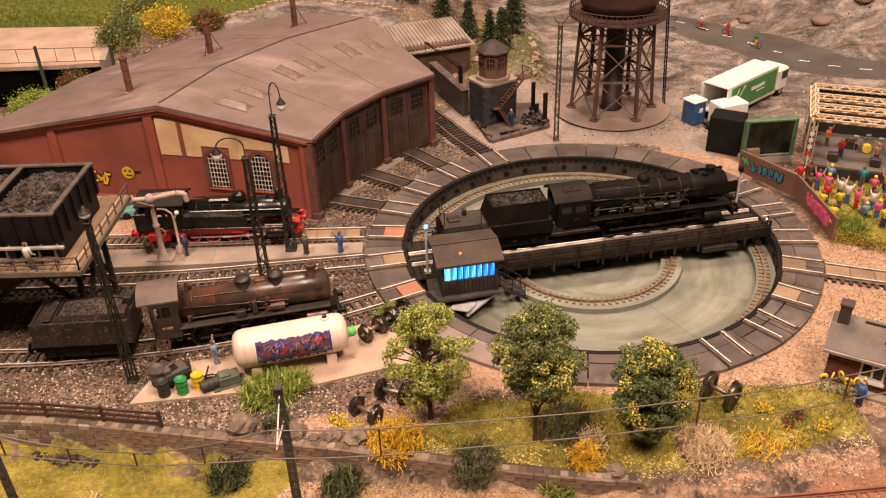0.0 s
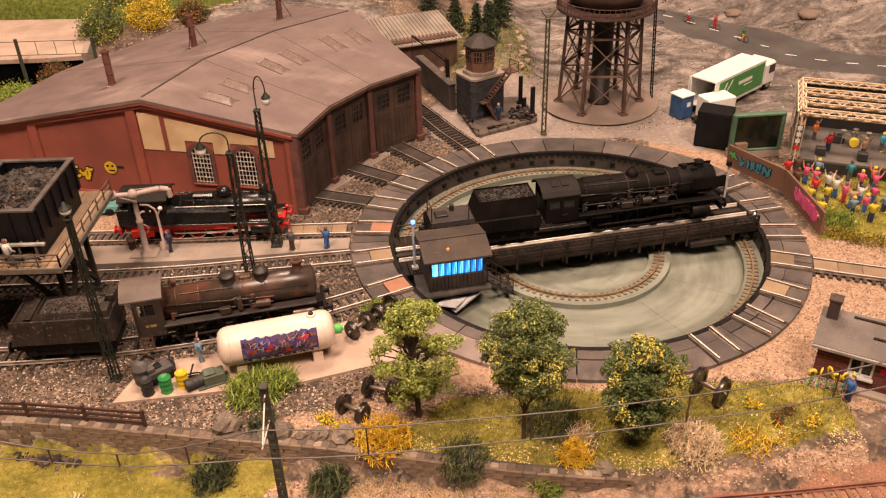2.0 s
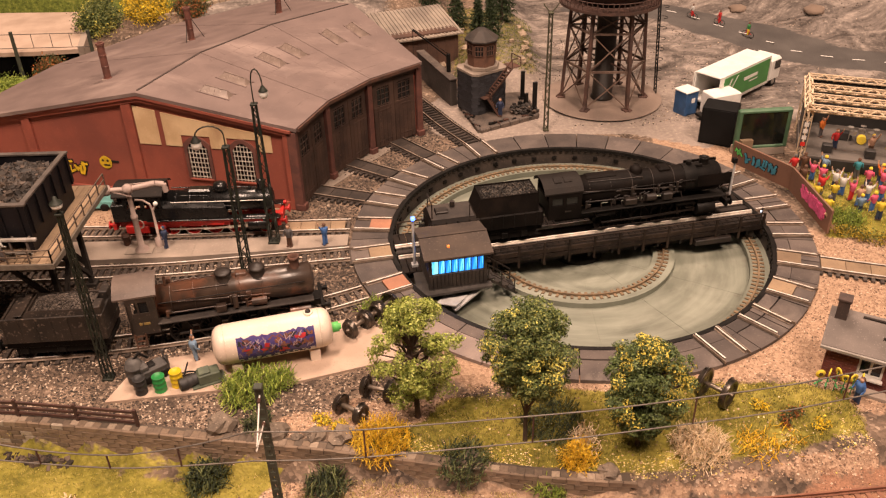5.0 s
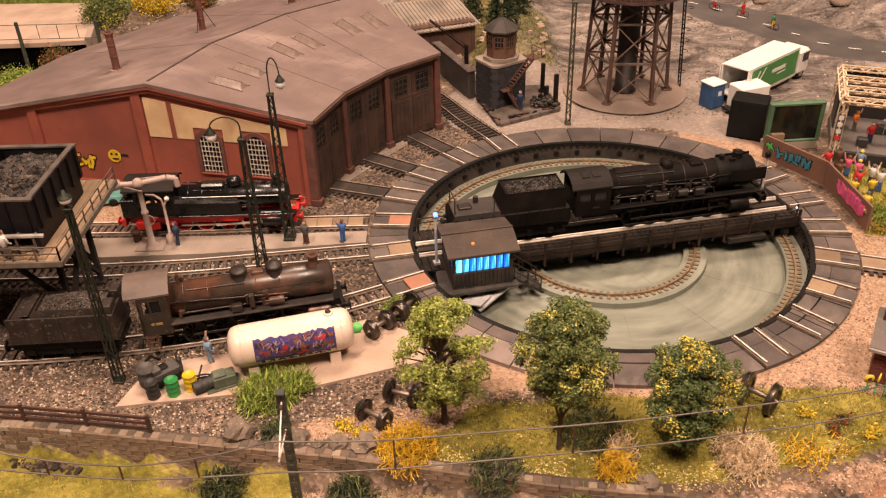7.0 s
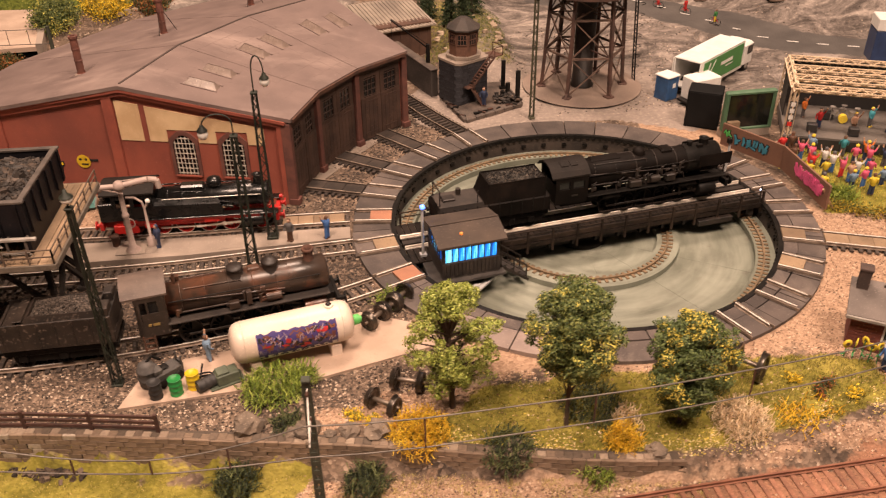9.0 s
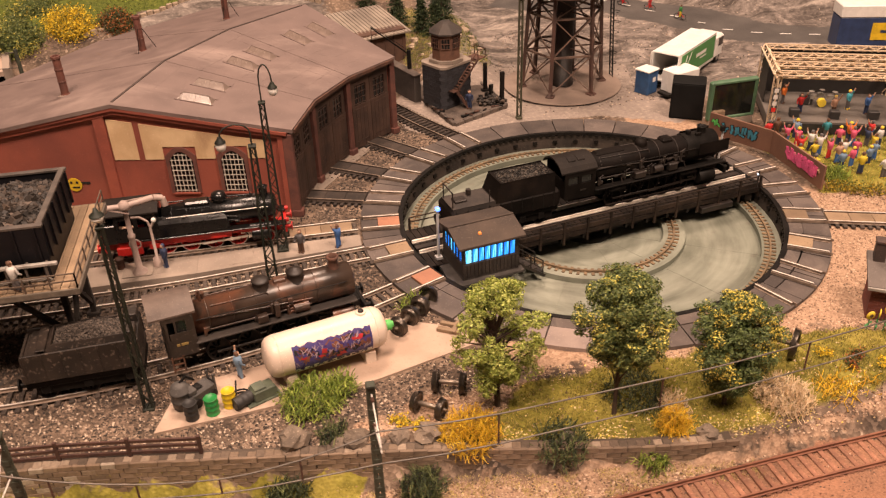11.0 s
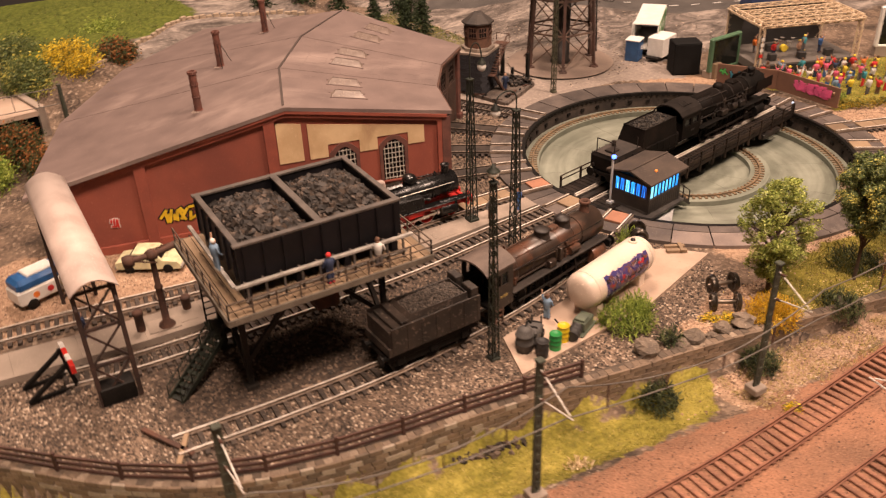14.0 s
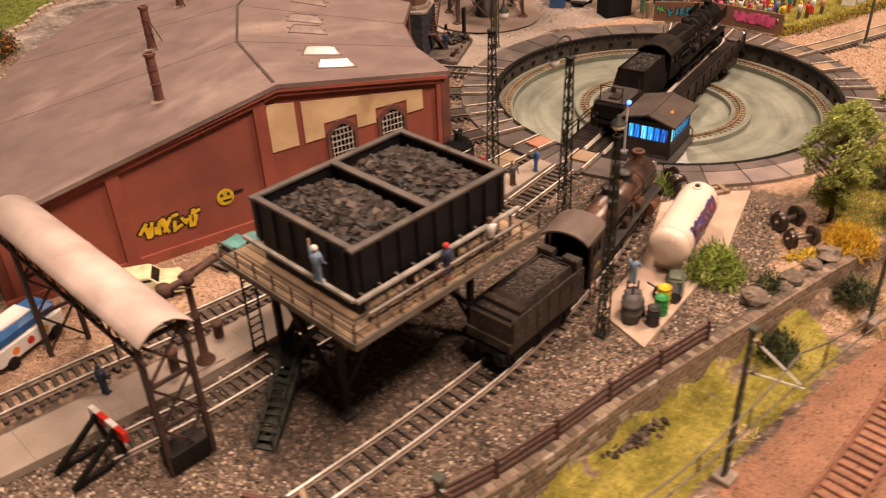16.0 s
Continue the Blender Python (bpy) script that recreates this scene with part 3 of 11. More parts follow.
pit = thing("turntable_pit", TX, TY, 0, 0, "round sunken turntable pit with pale greenish concrete floor", "pit", kind="structure")
for k in range(12):
    poly, _, _ = ring_block(0.6, 6.4, k * 30 + 0.1, k * 30 + 29.9, 0, 1, 6)
    part("floor_slab", Mesh().prism(poly, PIT_Z - 0.3, PIT_Z), M["pit_floor"], pit)
    poly, _, _ = ring_block(8.1, 14.1, k * 30 + 0.06, k * 30 + 29.94, 0, 1, 8)
    part("floor_slab", Mesh().prism(poly, PIT_Z - 0.3, PIT_Z), M["pit_floor"], pit)
m = Mesh().turned([(PIT_R, PIT_Z - 0.4), (PIT_R, PIT_Z - 0.02)], n=64)
part("floor", m, M["pit_floor"], pit, "pale greenish stained concrete floor")
m = ring_wall(Mesh(), 6.35, 8.15, PIT_Z - 0.2, PIT_Z + 0.45)
part("rail_plinth", m, M["pit_floor"], pit)
m = ring_wall(Mesh(), 14.1, PIT_R + 0.05, PIT_Z - 0.2, PIT_Z + 0.5)
part("rail_ledge", m, M["pit_floor"], pit)
for r, z, name in ((7.2, PIT_Z + 0.45, "inner_rail"), (14.75, PIT_Z + 0.5, "runner_rail")):
    m = ring_wall(Mesh(), r - 0.07, r + 0.07, z, z + 0.22)
    part(name, m, M["pit_rail"], pit, "brown circular rail")
    m = Mesh()
    n = int(2 * math.pi * r / 0.55)
    for i in range(n):
        a = 360 * i / n
        m.box((r * math.cos(radians(a)), r * math.sin(radians(a)), z + 0.04), (0.9, 0.24, 0.1), a)
    tagged(part(name + "_sleepers", m, M["pit_rail"], pit), kind="stuff")
m = Mesh()
ring_wall(m, PIT_R, PIT_R + 0.35, PIT_Z - 0.2, 0.10)
part("wall", m, M["pit_wall"], pit, "dark pit wall")
m = Mesh()
for i in range(48):
    a = 360 * i / 48
    m.box((15.58 * math.cos(radians(a)), 15.58 * math.sin(radians(a)), -0.72), (0.2, 0.42, 0.3), a)
for i in range(160):
    a = 360 * i / 160
    m.box((15.55 * math.cos(radians(a)), 15.55 * math.sin(radians(a)), 0.0), (0.22, 0.3, 0.12), a)
tagged(part("wall_ribs", m, M["black_iron"], pit), kind="stuff")
m = ring_wall(Mesh(), PIT_R - 0.12, PIT_R + 0.25, 0.06, 0.3)
part("rim_edge", m, M["black_iron"], pit, "dark iron edge round the pit")

rim = thing("turntable_rim", TX, TY, 0, 0, "ring of dark grey stone slabs round the turntable", "pavement", kind="structure")
q = random.Random(3)
for k in range(36):
    a0 = k * 10 + 2.0
    pale = 214 < a0 < 246
    rows = [(PIT_R + 0.28, RIM_R)] if a0 < 200 and a0 > 20 else [(PIT_R + 0.28, 16.9), (16.98, RIM_R)]
    for r0, r1 in rows:
        poly, _, _ = ring_block(r0, r1 + q.uniform(-0.06, 0.06), a0 + 0.16, a0 + 9.84, 0, 1, 3)
        top = 0.28 + q.uniform(-0.02, 0.02)
        part("slab", Mesh().prism(poly, -0.35, top), M["slab_pale"] if pale and r0 > 16 else M["slab"], rim)

# ---- tracks ----
GAUGE = 1.65


def track(name, pts, z, label, rail, sleeper, sleepers=True, gap=0.62, gauge=GAUGE, infill=None, wide=2.7):
    """A track: two rails, and sleepers under them."""
    ob = thing(name, 0, 0, 0, 0, label, "track", "tracks", kind="structure")
    line = spline(pts, 0.3)
    for side, part_name in ((1, "rail"), (-1, "rail")):
        m = Mesh()
        sec = ((-0.13, 0), (0.13, 0), (0.13, 0.04), (0.045, 0.06), (0.04, 0.17), (0.06, 0.18), (0.06, 0.25), (-0.06, 0.25), (-0.06, 0.18), (-0.04, 0.17), (-0.045, 0.06), (-0.13, 0.04))
        rings = []
        for x, y, a in line:
            nx, ny = -math.sin(radians(a)), math.cos(radians(a))
            rings += [(x + nx * (side * gauge / 2 + o), y + ny * (side * gauge / 2 + o), z + h) for o, h in sec]
        k, n = len(sec), len(line)
        faces = [(i * k + a, (i + 1) * k + a, (i + 1) * k + (a + 1) % k, i * k + (a + 1) % k) for i in range(n - 1) for a in range(k)]
        faces += [tuple(range(k)), tuple(range((n - 1) * k + k - 1, (n - 1) * k - 1, -1))]
        m.add(rings, faces)
        m.m = [0 if f % k == 6 and f < (n - 1) * k else 1 for f in range(len(faces))]
        part(part_name, m, [rail, brown if rail is brown else M["rail_dull_web"] if rail is M["rail_dull"] else M["rail_web"]], ob)
    if sleepers:
        shape = Mesh().box((0, 0, 0), (0.30, wide, 0.2), bev=0.03).data("sleeper", sleeper)
        for x, y, a in spline(pts, gap):
            part("sleeper", shape, sleeper, ob, at=(x, y, z - 0.09), rz=a + rng.uniform(-1.5, 1.5))
    if infill:
        half = gauge / 2 - 0.16
        for (x0, y0, a0), (x1, y1, a1) in zip(line[::6], line[6::6]):
            m = Mesh().box(((x0 + x1) / 2, (y0 + y1) / 2, z + 0.09), (math.hypot(x1 - x0, y1 - y0) - 0.03, 2 * half, 0.2), a0, bev=0.02)
            part("deck_board", m, infill, ob)
    return ob


RZ = 0.30
steel, brown = M["rail_steel"], M["rail_rust"]
TRACK_1 = [(-75, 69.5), (-60, 68.0), (-47, 67.0), (-34, 65.5), (-24, 65.2), (-13, 65.4), (-7.3, 65.4)]
TRACK_2 = [(-46.6, 59.5), (-41, 58.9), (-33, 58.9), (-22, 59.2), (-13, 60.2), (-7.0, 60.9)]
TRACK_3 = [(-42.3, 49.5), (-35, 49.2), (-28, 49.3), (-20, 50.3), (-13, 52.0), (-8.0, 54.2), (-5.4, 55.4)]


def deck_track(name, angle, length=0.0, infill=None, sleepers=False):
    """The rails across the stone rim, straight towards the turntable's middle."""
    pts = [polar(PIT_R + 0.15, angle), polar(RIM_R + 0.05, angle)]
    ob = track(name, pts, RZ, "pair of rails set across the stone rim", steel, M["sleeper"], sleepers=False, infill=infill, gauge=1.8)
    (xa, ya), (xb, yb) = pts
    nx, ny = -(yb - ya) / math.hypot(xb - xa, yb - ya), (xb - xa) / math.hypot(xb - xa, yb - ya)
    for s in (-1, 1):
        o = s * (0.9 + 0.19)
        part("guard_rail", Mesh().bar((xa + nx * o, ya + ny * o, RZ + 0.12), (xb + nx * o, yb + ny * o, RZ + 0.12), 0.07, 0.2), M["rail_dull"], ob)
    return ob


track("yard_track_near", TRACK_3, 0.20, "siding with worn steel rails on dark sleepers", steel, M["sleeper"], gap=0.76)
track("yard_track_middle", TRACK_2, 0.20, "track beside the platform with steel rails on dark sleepers", steel, M["sleeper"])
track("yard_track_far", TRACK_1, 0.20, "track along the shed with steel rails on dark sleepers", steel, M["sleeper"])
for k in range(4):
    solid("crossing_board", Mesh().box((0, 0, 0.2), (1.24, 1.3, 0.2), bev=0.02), M["planks"], "tan board between the rails before the turntable", "board", -12.3 + 1.27 * k, 65.4, 0.1, rng.uniform(-0.4, 0.4), group="crossing boards")
for a, fill in ((206.0, "red_planks"), (190.0, "planks"), (174.8, "red_planks")):
    deck_track("rim_track", a, infill=M[fill])
for a in (160.5, 146.0, 131.0, 115.0, -3.5, 11.5, 26.5, -18.5, -33.7, -49.0, -64.5):
    deck_track("rim_track", a, infill=M["planks"] if a in (-18.5, -33.7) else None)
for a in (160.5, 146.0, 131.0):
    track("shed_track", [polar(RIM_R + 0.05, a), polar(26, a)], 0.22, "short track into the engine shed", M["rail_dull"], M["sleeper_dark"], infill=M["sleeper_dark"])
track("shed_bypass_track", [polar(RIM_R + 0.05, 115), polar(24, 116), (-1.8, 91.5), (-8, 103)], 0.22, "track passing the engine shed", M["rail_dull"], M["sleeper_dark"])
track("exit_track", [polar(RIM_R + 0.05, -18.5), polar(24, -18.5), (46, 52.6), (60, 48)], 0.22, "track leading away from the turntable", steel, M["sleeper"], infill=M["planks"])
FRONT_1 = [(-75, 39.5), (-55, 35.2), (-40, 32.9), (-26, 32.0), (-18, 31.95), (-12, 32.2), (-5, 32.7), (8, 33.9), (15, 34.5), (23, 35.1), (35, 36.4), (60, 40.5), (95, 48)]
FRONT_2 = [(-75, 34.0), (-55, 29.8), (-40, 27.6), (-26, 26.7), (-17, 26.8), (-11, 27.1), (0, 27.8), (14, 29.0), (28, 30.6), (50, 33.5), (95, 42)]
track("main_track", FRONT_1, -1.0, "rust-brown main line track in red ballast", brown, M["sleeper_rust"], gap=0.66, gauge=1.95, wide=2.3)
track("main_track", FRONT_2, -1.0, "rust-brown main line track in red ballast", brown, M["sleeper_rust"], gap=0.66, gauge=1.95, wide=2.3)

# ---- engine shed ----
SHED_A = (167.6, 152.9, 138.2, 123.5)
R_FRONT, R_RIDGE, R_BACK = 24.5, 38.1, 58.0
Z_FRONT, Z_RIDGE, Z_BACK = 7.7, 10.1, 6.1
shed = thing("engine_shed", 0, 0, 0, 0, "brick-red engine roundhouse with three stalls and brown felt roof", "shed")


def roof_z(r):
    if r < R_RIDGE:
        return Z_FRONT + (Z_RIDGE - Z_FRONT) * (r - R_FRONT) / (R_RIDGE - R_FRONT)
    return Z_RIDGE + (Z_BACK - Z_RIDGE) * (r - R_RIDGE) / (R_BACK - R_RIDGE)


def flat_polar(r, a):
    """A point whose radius is counted to the straight chord of its stall."""
    for a1, a0 in zip(SHED_A, SHED_A[1:]):
        if a0 - 1e-6 <= a <= a1 + 1e-6 or (a > SHED_A[0] and a1 == SHED_A[0]) or (a < SHED_A[-1] and a0 == SHED_A[-1]):
            p, q2 = Vector(polar(r, a1)), Vector(polar(r, a0))
            return tuple(p + (q2 - p) * ((a1 - a) / (a1 - a0)))
    return polar(r, a)


panels = []
OVER = 0.5
for a1, a0 in zip(SHED_A, SHED_A[1:]):
    e1 = a1 + (0.75 if a1 == SHED_A[0] else 0)
    e0 = a0 - (0.75 if a0 == SHED_A[-1] else 0)
    for ra, rb in ((R_FRONT - OVER, R_RIDGE), (R_RIDGE, R_BACK + OVER)):
        za, zb = roof_z(ra) if ra < R_RIDGE else Z_RIDGE, roof_z(rb)
        A, B, C, D = polar(ra, e1), polar(ra, e0), polar(rb, e0), polar(rb, e1)
        lo = [(*A, za), (*B, za), (*C, zb), (*D, zb)]
        hi = [(x, y, z + 0.32) for x, y, z in lo]
        m = Mesh().add(lo + hi, [(0, 1, 2, 3), (7, 6, 5, 4), (0, 4, 5, 1), (1, 5, 6, 2), (2, 6, 7, 3), (3, 7, 4, 0)])
        panels.append(part("roof", m, M["roof_felt"], shed, "dusty brown roofing felt with pale chalky smears"))
roof = panels[0]
for s, (a1, a0) in enumerate(zip(SHED_A, SHED_A[1:])):
    for ra, rb, rows in ((R_FRONT - OVER, R_RIDGE, 8),):
        for k in range(1, rows):
            r1 = ra + (rb - ra) * k / rows
            part("felt_lap", Mesh().bar((*polar(r1, a1 - 0.1), roof_z(r1) + 0.323), (*polar(r1, a0 + 0.1), roof_z(r1) + 0.323), 0.035, 0.010), M["roof_lap"], shed)
        for k in range(rows):
            r1, r2 = ra + (rb - ra) * k / rows, ra + (rb - ra) * (k + 1) / rows
            for j in range(5):
                am = a0 + (a1 - a0) * (j + (0.3 if k % 2 else 0.75)) / 5
                if a0 + 0.3 < am < a1 - 0.3:
                    part("felt_joint", Mesh().bar((*flat_polar(r1, am), roof_z(r1) + 0.322), (*flat_polar(r2, am), roof_z(r2) + 0.322), 0.025, 0.008), M["roof_lap"], shed)
for a in SHED_A[1:-1]:
    part("valley_strip", Mesh().bar((*polar(R_FRONT - OVER, a), roof_z(R_FRONT - OVER) + 0.33), (*polar(R_RIDGE, a), Z_RIDGE + 0.33), 0.08, 0.03), M["roof_seam"], shed)
    part("valley_strip", Mesh().bar((*polar(R_RIDGE, a), Z_RIDGE + 0.33), (*polar(R_BACK, a), Z_BACK + 0.33), 0.05, 0.02), M["roof_seam"], shed)
for a1, a0 in zip(SHED_A, SHED_A[1:]):
    part("ridge_strip", Mesh().bar((*polar(R_RIDGE, a1), Z_RIDGE + 0.33), (*polar(R_RIDGE, a0), Z_RIDGE + 0.33), 0.2, 0.08), M["ridge_dark"], shed)

# side walls: a plan line from the front corner to the back one


def side_wall(name, angle, outward):
    """A gable wall along one ray of the fan, with pilasters and a cornice."""
    f, b = Vector(polar(R_FRONT, angle)), Vector(polar(R_BACK, angle))
    u = (b - f).normalized()
    n = Vector((-u.y, u.x)) * outward
    L = R_BACK - R_FRONT

    def at(s, off, z):
        p = f + u * s + n * off
        return (p.x, p.y, z)

    wall = Mesh()
    outline = [(0, 0.0), (L, 0.0), (L, Z_BACK), (R_RIDGE - R_FRONT, Z_RIDGE), (0, Z_FRONT)]
    pts = [at(s, 0, z) for s, z in outline] + [at(s, -0.8, z) for s, z in outline]
    k = len(outline)
    wall.add(pts, [tuple(range(k)), tuple(range(2 * k - 1, k - 1, -1))] + [(i, k + i, k + (i + 1) % k, (i + 1) % k) for i in range(k)])
    w = part(name, wall, M["brick_paint"], shed, "painted brick-red gable wall")
    rz = math.degrees(math.atan2(u.y, u.x))
    for s in (0.35, R_RIDGE - R_FRONT + 1.4, 25.4):
        top = (roof_z(R_FRONT + s)) - 0.1
        part("pilaster", Mesh().box(at(s, 0.12, top / 2), (0.9, 0.3, top), rz, bev=0.04), M["brick_trim"], w)
    for (s0, z0), (s1, z1) in (((0, Z_FRONT), (R_RIDGE - R_FRONT, Z_RIDGE)), ((R_RIDGE - R_FRONT, Z_RIDGE), (L, Z_BACK))):
        part("frieze", Mesh().bar(at(s0, 0.14, z0 - 0.35), at(s1, 0.14, z1 - 0.35), 0.34, 0.5), M["brick_trim"], w)
        part("cornice", Mesh().bar(at(s0, 0.22, z0 - 0.12), at(s1, 0.22, z1 - 0.12), 0.5, 0.25), M["brick_trim"], w)
    part("plinth", Mesh().bar(at(0, 0.1, 0.35), at(L, 0.1, 0.35), 0.3, 0.7), M["brick_trim"], w)
    return w, at, rz


near_wall, at, wall_rz = side_wall("gable_wall", SHED_A[0], 1)
side_wall("gable_wall", SHED_A[-1], -1)


def wall_box(m, s, z, w, h, off=0.06, thick=0.14, bev=0.0, slot=0):
    return m.box(at(s, off, z), (w, thick, h), wall_rz, bev=bev, slot=slot)


def wall_poly(m, pts, o0, o1, slot=0):
    """A flat plate on the near gable wall from an outline in (s, z)."""
    k = len(pts)
    v = [at(s, o1, z) for s, z in pts] + [at(s, o0, z) for s, z in pts]
    return m.add(v, [tuple(range(k)), tuple(range(2 * k - 1, k - 1, -1))] + [(i, k + i, k + (i + 1) % k, (i + 1) % k) for i in range(k)], slot=slot)


# plaster fields under the cornice, cut out round the two arched windows
def arch(sc, w, z0, z1, n=8):
    """An arched outline from the left foot over the top to the right foot."""
    rise = 0.8
    pts = [(sc - w / 2, z0)]
    for i in range(n + 1):
        t = i / n
        pts.append((sc - w / 2 + w * t, z1 - rise + rise * math.sin(math.pi * t)))
    return pts + [(sc + w / 2, z0)]


W1, W2 = 9.0, 4.75
field = Mesh()
wall_poly(field, [(12.4, 5.4), (14.45, 5.4), (14.45, 9.0), (12.4, 8.65)], 0.0, 0.07)
part("plaster_field", field, M["plaster"], near_wall, "worn yellowish plaster")
field = Mesh()
for a, b in ((1.95, W2 - 1.35), (W2 + 1.35, W1 - 1.35), (W1 + 1.35, 11.9)):
    wall_poly(field, [(a, 5.4), (b, 5.4), (b, 6.5), (a, 6.5)], 0.0, 0.07)
wall_poly(field, [(1.95, 6.5), (11.9, 6.5), (11.9, 8.55), (1.95, 6.95)], 0.0, 0.07)
part("plaster_field", field, M["plaster"], near_wall, "worn yellowish plaster")
for wc in (W1, W2):
    glass = Mesh()
    wall_poly(glass, arch(wc, 1.9, 2.4, 6.1)[::-1], 0.0, 0.05)
    win = part("window", glass, M["window_dark"], shed, "arched shed window with pale iron glazing bars")
    for i in range(6):
        part("glazing_bar", wall_box(Mesh(), wc - 0.8 + 1.6 * i / 5, 4.15, 0.05, 3.5, 0.09, 0.06), M["window_white"], win)
    for i in range(8):
        part("glazing_bar", wall_box(Mesh(), wc, 2.55 + 0.46 * i, 1.8, 0.05, 0.1, 0.06), M["window_white"], win)
    ring = Mesh()
    inner, outer = arch(wc, 1.95, 2.35, 6.1), arch(wc, 2.5, 2.35, 6.5)
    for (a, b), (c, d) in zip(zip(inner, inner[1:]), zip(outer, outer[1:])):
        wall_poly(ring, [a, b, d, c], 0.0, 0.16)
    part("brick_arch", ring, M["pier"], win, "dark brick surround")
    part("sill", wall_box(Mesh(), wc, 2.28, 2.3, 0.16, 0.1, 0.22, 0.03), M["brick_trim"], win)

# painted lettering and marks on the wall, built flat
mat("paint_yellow", (0.75, 0.50, 0.02), 0.6)
mat("paint_black", (0.012, 0.012, 0.012), 0.6)
mat("paint_red", (0.65, 0.03, 0.02), 0.6)
mat("paint_pink", (0.78, 0.12, 0.30), 0.6)
mat("paint_green", (0.12, 0.55, 0.12), 0.6)
mat("paint_teal", (0.05, 0.25, 0.35), 0.6)
mat("paint_white", (0.75, 0.72, 0.68), 0.6)


def graffiti(name, place, w, h, main, back, parent, seed, count=7, label="", lift=0.0):
    """Bold painted strokes in a row with a dark outline behind; place(s, z, off) gives points on the wall."""
    q = random.Random(seed)
    under, top = Mesh(), Mesh()

    def stroke(m, s0, z0, s1, z1, wd, off):
        d = Vector((s1 - s0, z1 - z0)).normalized()
        n = Vector((-d.y, d.x)) * wd
        s0, z0, s1, z1 = s0 - d.x * wd * 0.6, z0 - d.y * wd * 0.6, s1 + d.x * wd * 0.6, z1 + d.y * wd * 0.6
        c = [(s0 + n.x, z0 + n.y), (s0 - n.x, z0 - n.y), (s1 - n.x, z1 - n.y), (s1 + n.x, z1 + n.y)]
        m.add([place(a, b, off) for a, b in c] + [place(a, b, off - 0.02) for a, b in c],
              [(0, 1, 2, 3), (7, 6, 5, 4), (0, 4, 5, 1), (1, 5, 6, 2), (2, 6, 7, 3), (3, 7, 4, 0)])

    for k in range(count):
        s = -w / 2 + w * (k + 0.5) / count
        for i in range(3):
            a = (s + q.uniform(-0.5, 0.5) * w / count, q.uniform(-0.5, 0.5) * h)
            b = (s + q.uniform(-0.5, 0.5) * w / count, q.uniform(-0.5, 0.5) * h)
            if math.hypot(a[0] - b[0], a[1] - b[1]) < 0.25 * h:
                b = (a[0] + 0.1 * w / count, a[1] + (0.6 * h if a[1] < 0 else -0.6 * h))
            o = 0.003 * (3 * k + i) + lift
            stroke(under, *a, *b, h * 0.17, 0.035 + o * 0.3)
            stroke(top, *a, *b, h * 0.09, 0.075 + o)
    g = tagged(part(name, under, back, parent, label), kind="stuff")
    tagged(part("paint_layer", top, main, g), kind="stuff")
    return g


graffiti("graffiti", lambda s, z, o: at(22.4 - s, o, 2.45 + z), 4.4, 1.3, M["paint_yellow"], M["paint_black"], shed, 5, 6, "yellow graffiti with black outline")
graffiti("graffiti", lambda s, z, o: at(28.0 - s, o, 2.6 + z), 0.8, 0.8, M["paint_red"], M["paint_white"], shed, 8, 2, "small red painted mark")
smile = Mesh()
c0 = at(18.4, 0.05, 3.2)
n2 = Vector(at(0, 1, 0)) - Vector(at(0, 0, 0))
smile.rod(c0, Vector(c0) + n2 * 0.03, 0.62, n=20)
face = part("painted_disc", smile, M["paint_yellow"], shed, "yellow painted disc with dark marks")
for s, z in ((18.65, 3.4), (18.15, 3.4)):
    p = Vector(at(s, 0.08, z))
    part("mark", Mesh().rod(p, p + n2 * 0.02, 0.12, n=10), M["paint_black"], face)
part("mark", wall_box(Mesh(), 18.3, 2.95, 0.6, 0.14, 0.095, 0.02), M["paint_black"], face)
part("mark", wall_box(Mesh(), 17.5, 3.35, 0.9, 0.2, 0.06, 0.02), M["paint_black"], face)

# back wall of the shed
m = Mesh()
for a1, a0 in zip(SHED_A, SHED_A[1:]):
    o1, o0, i1, i0 = polar(R_BACK, a1), polar(R_BACK, a0), polar(R_BACK - 0.7, a1), polar(R_BACK - 0.7, a0)
    m.prism([i1, i0, o0, o1], 0, Z_BACK + 0.05)
part("back_wall", m, M["brick_paint"], shed)

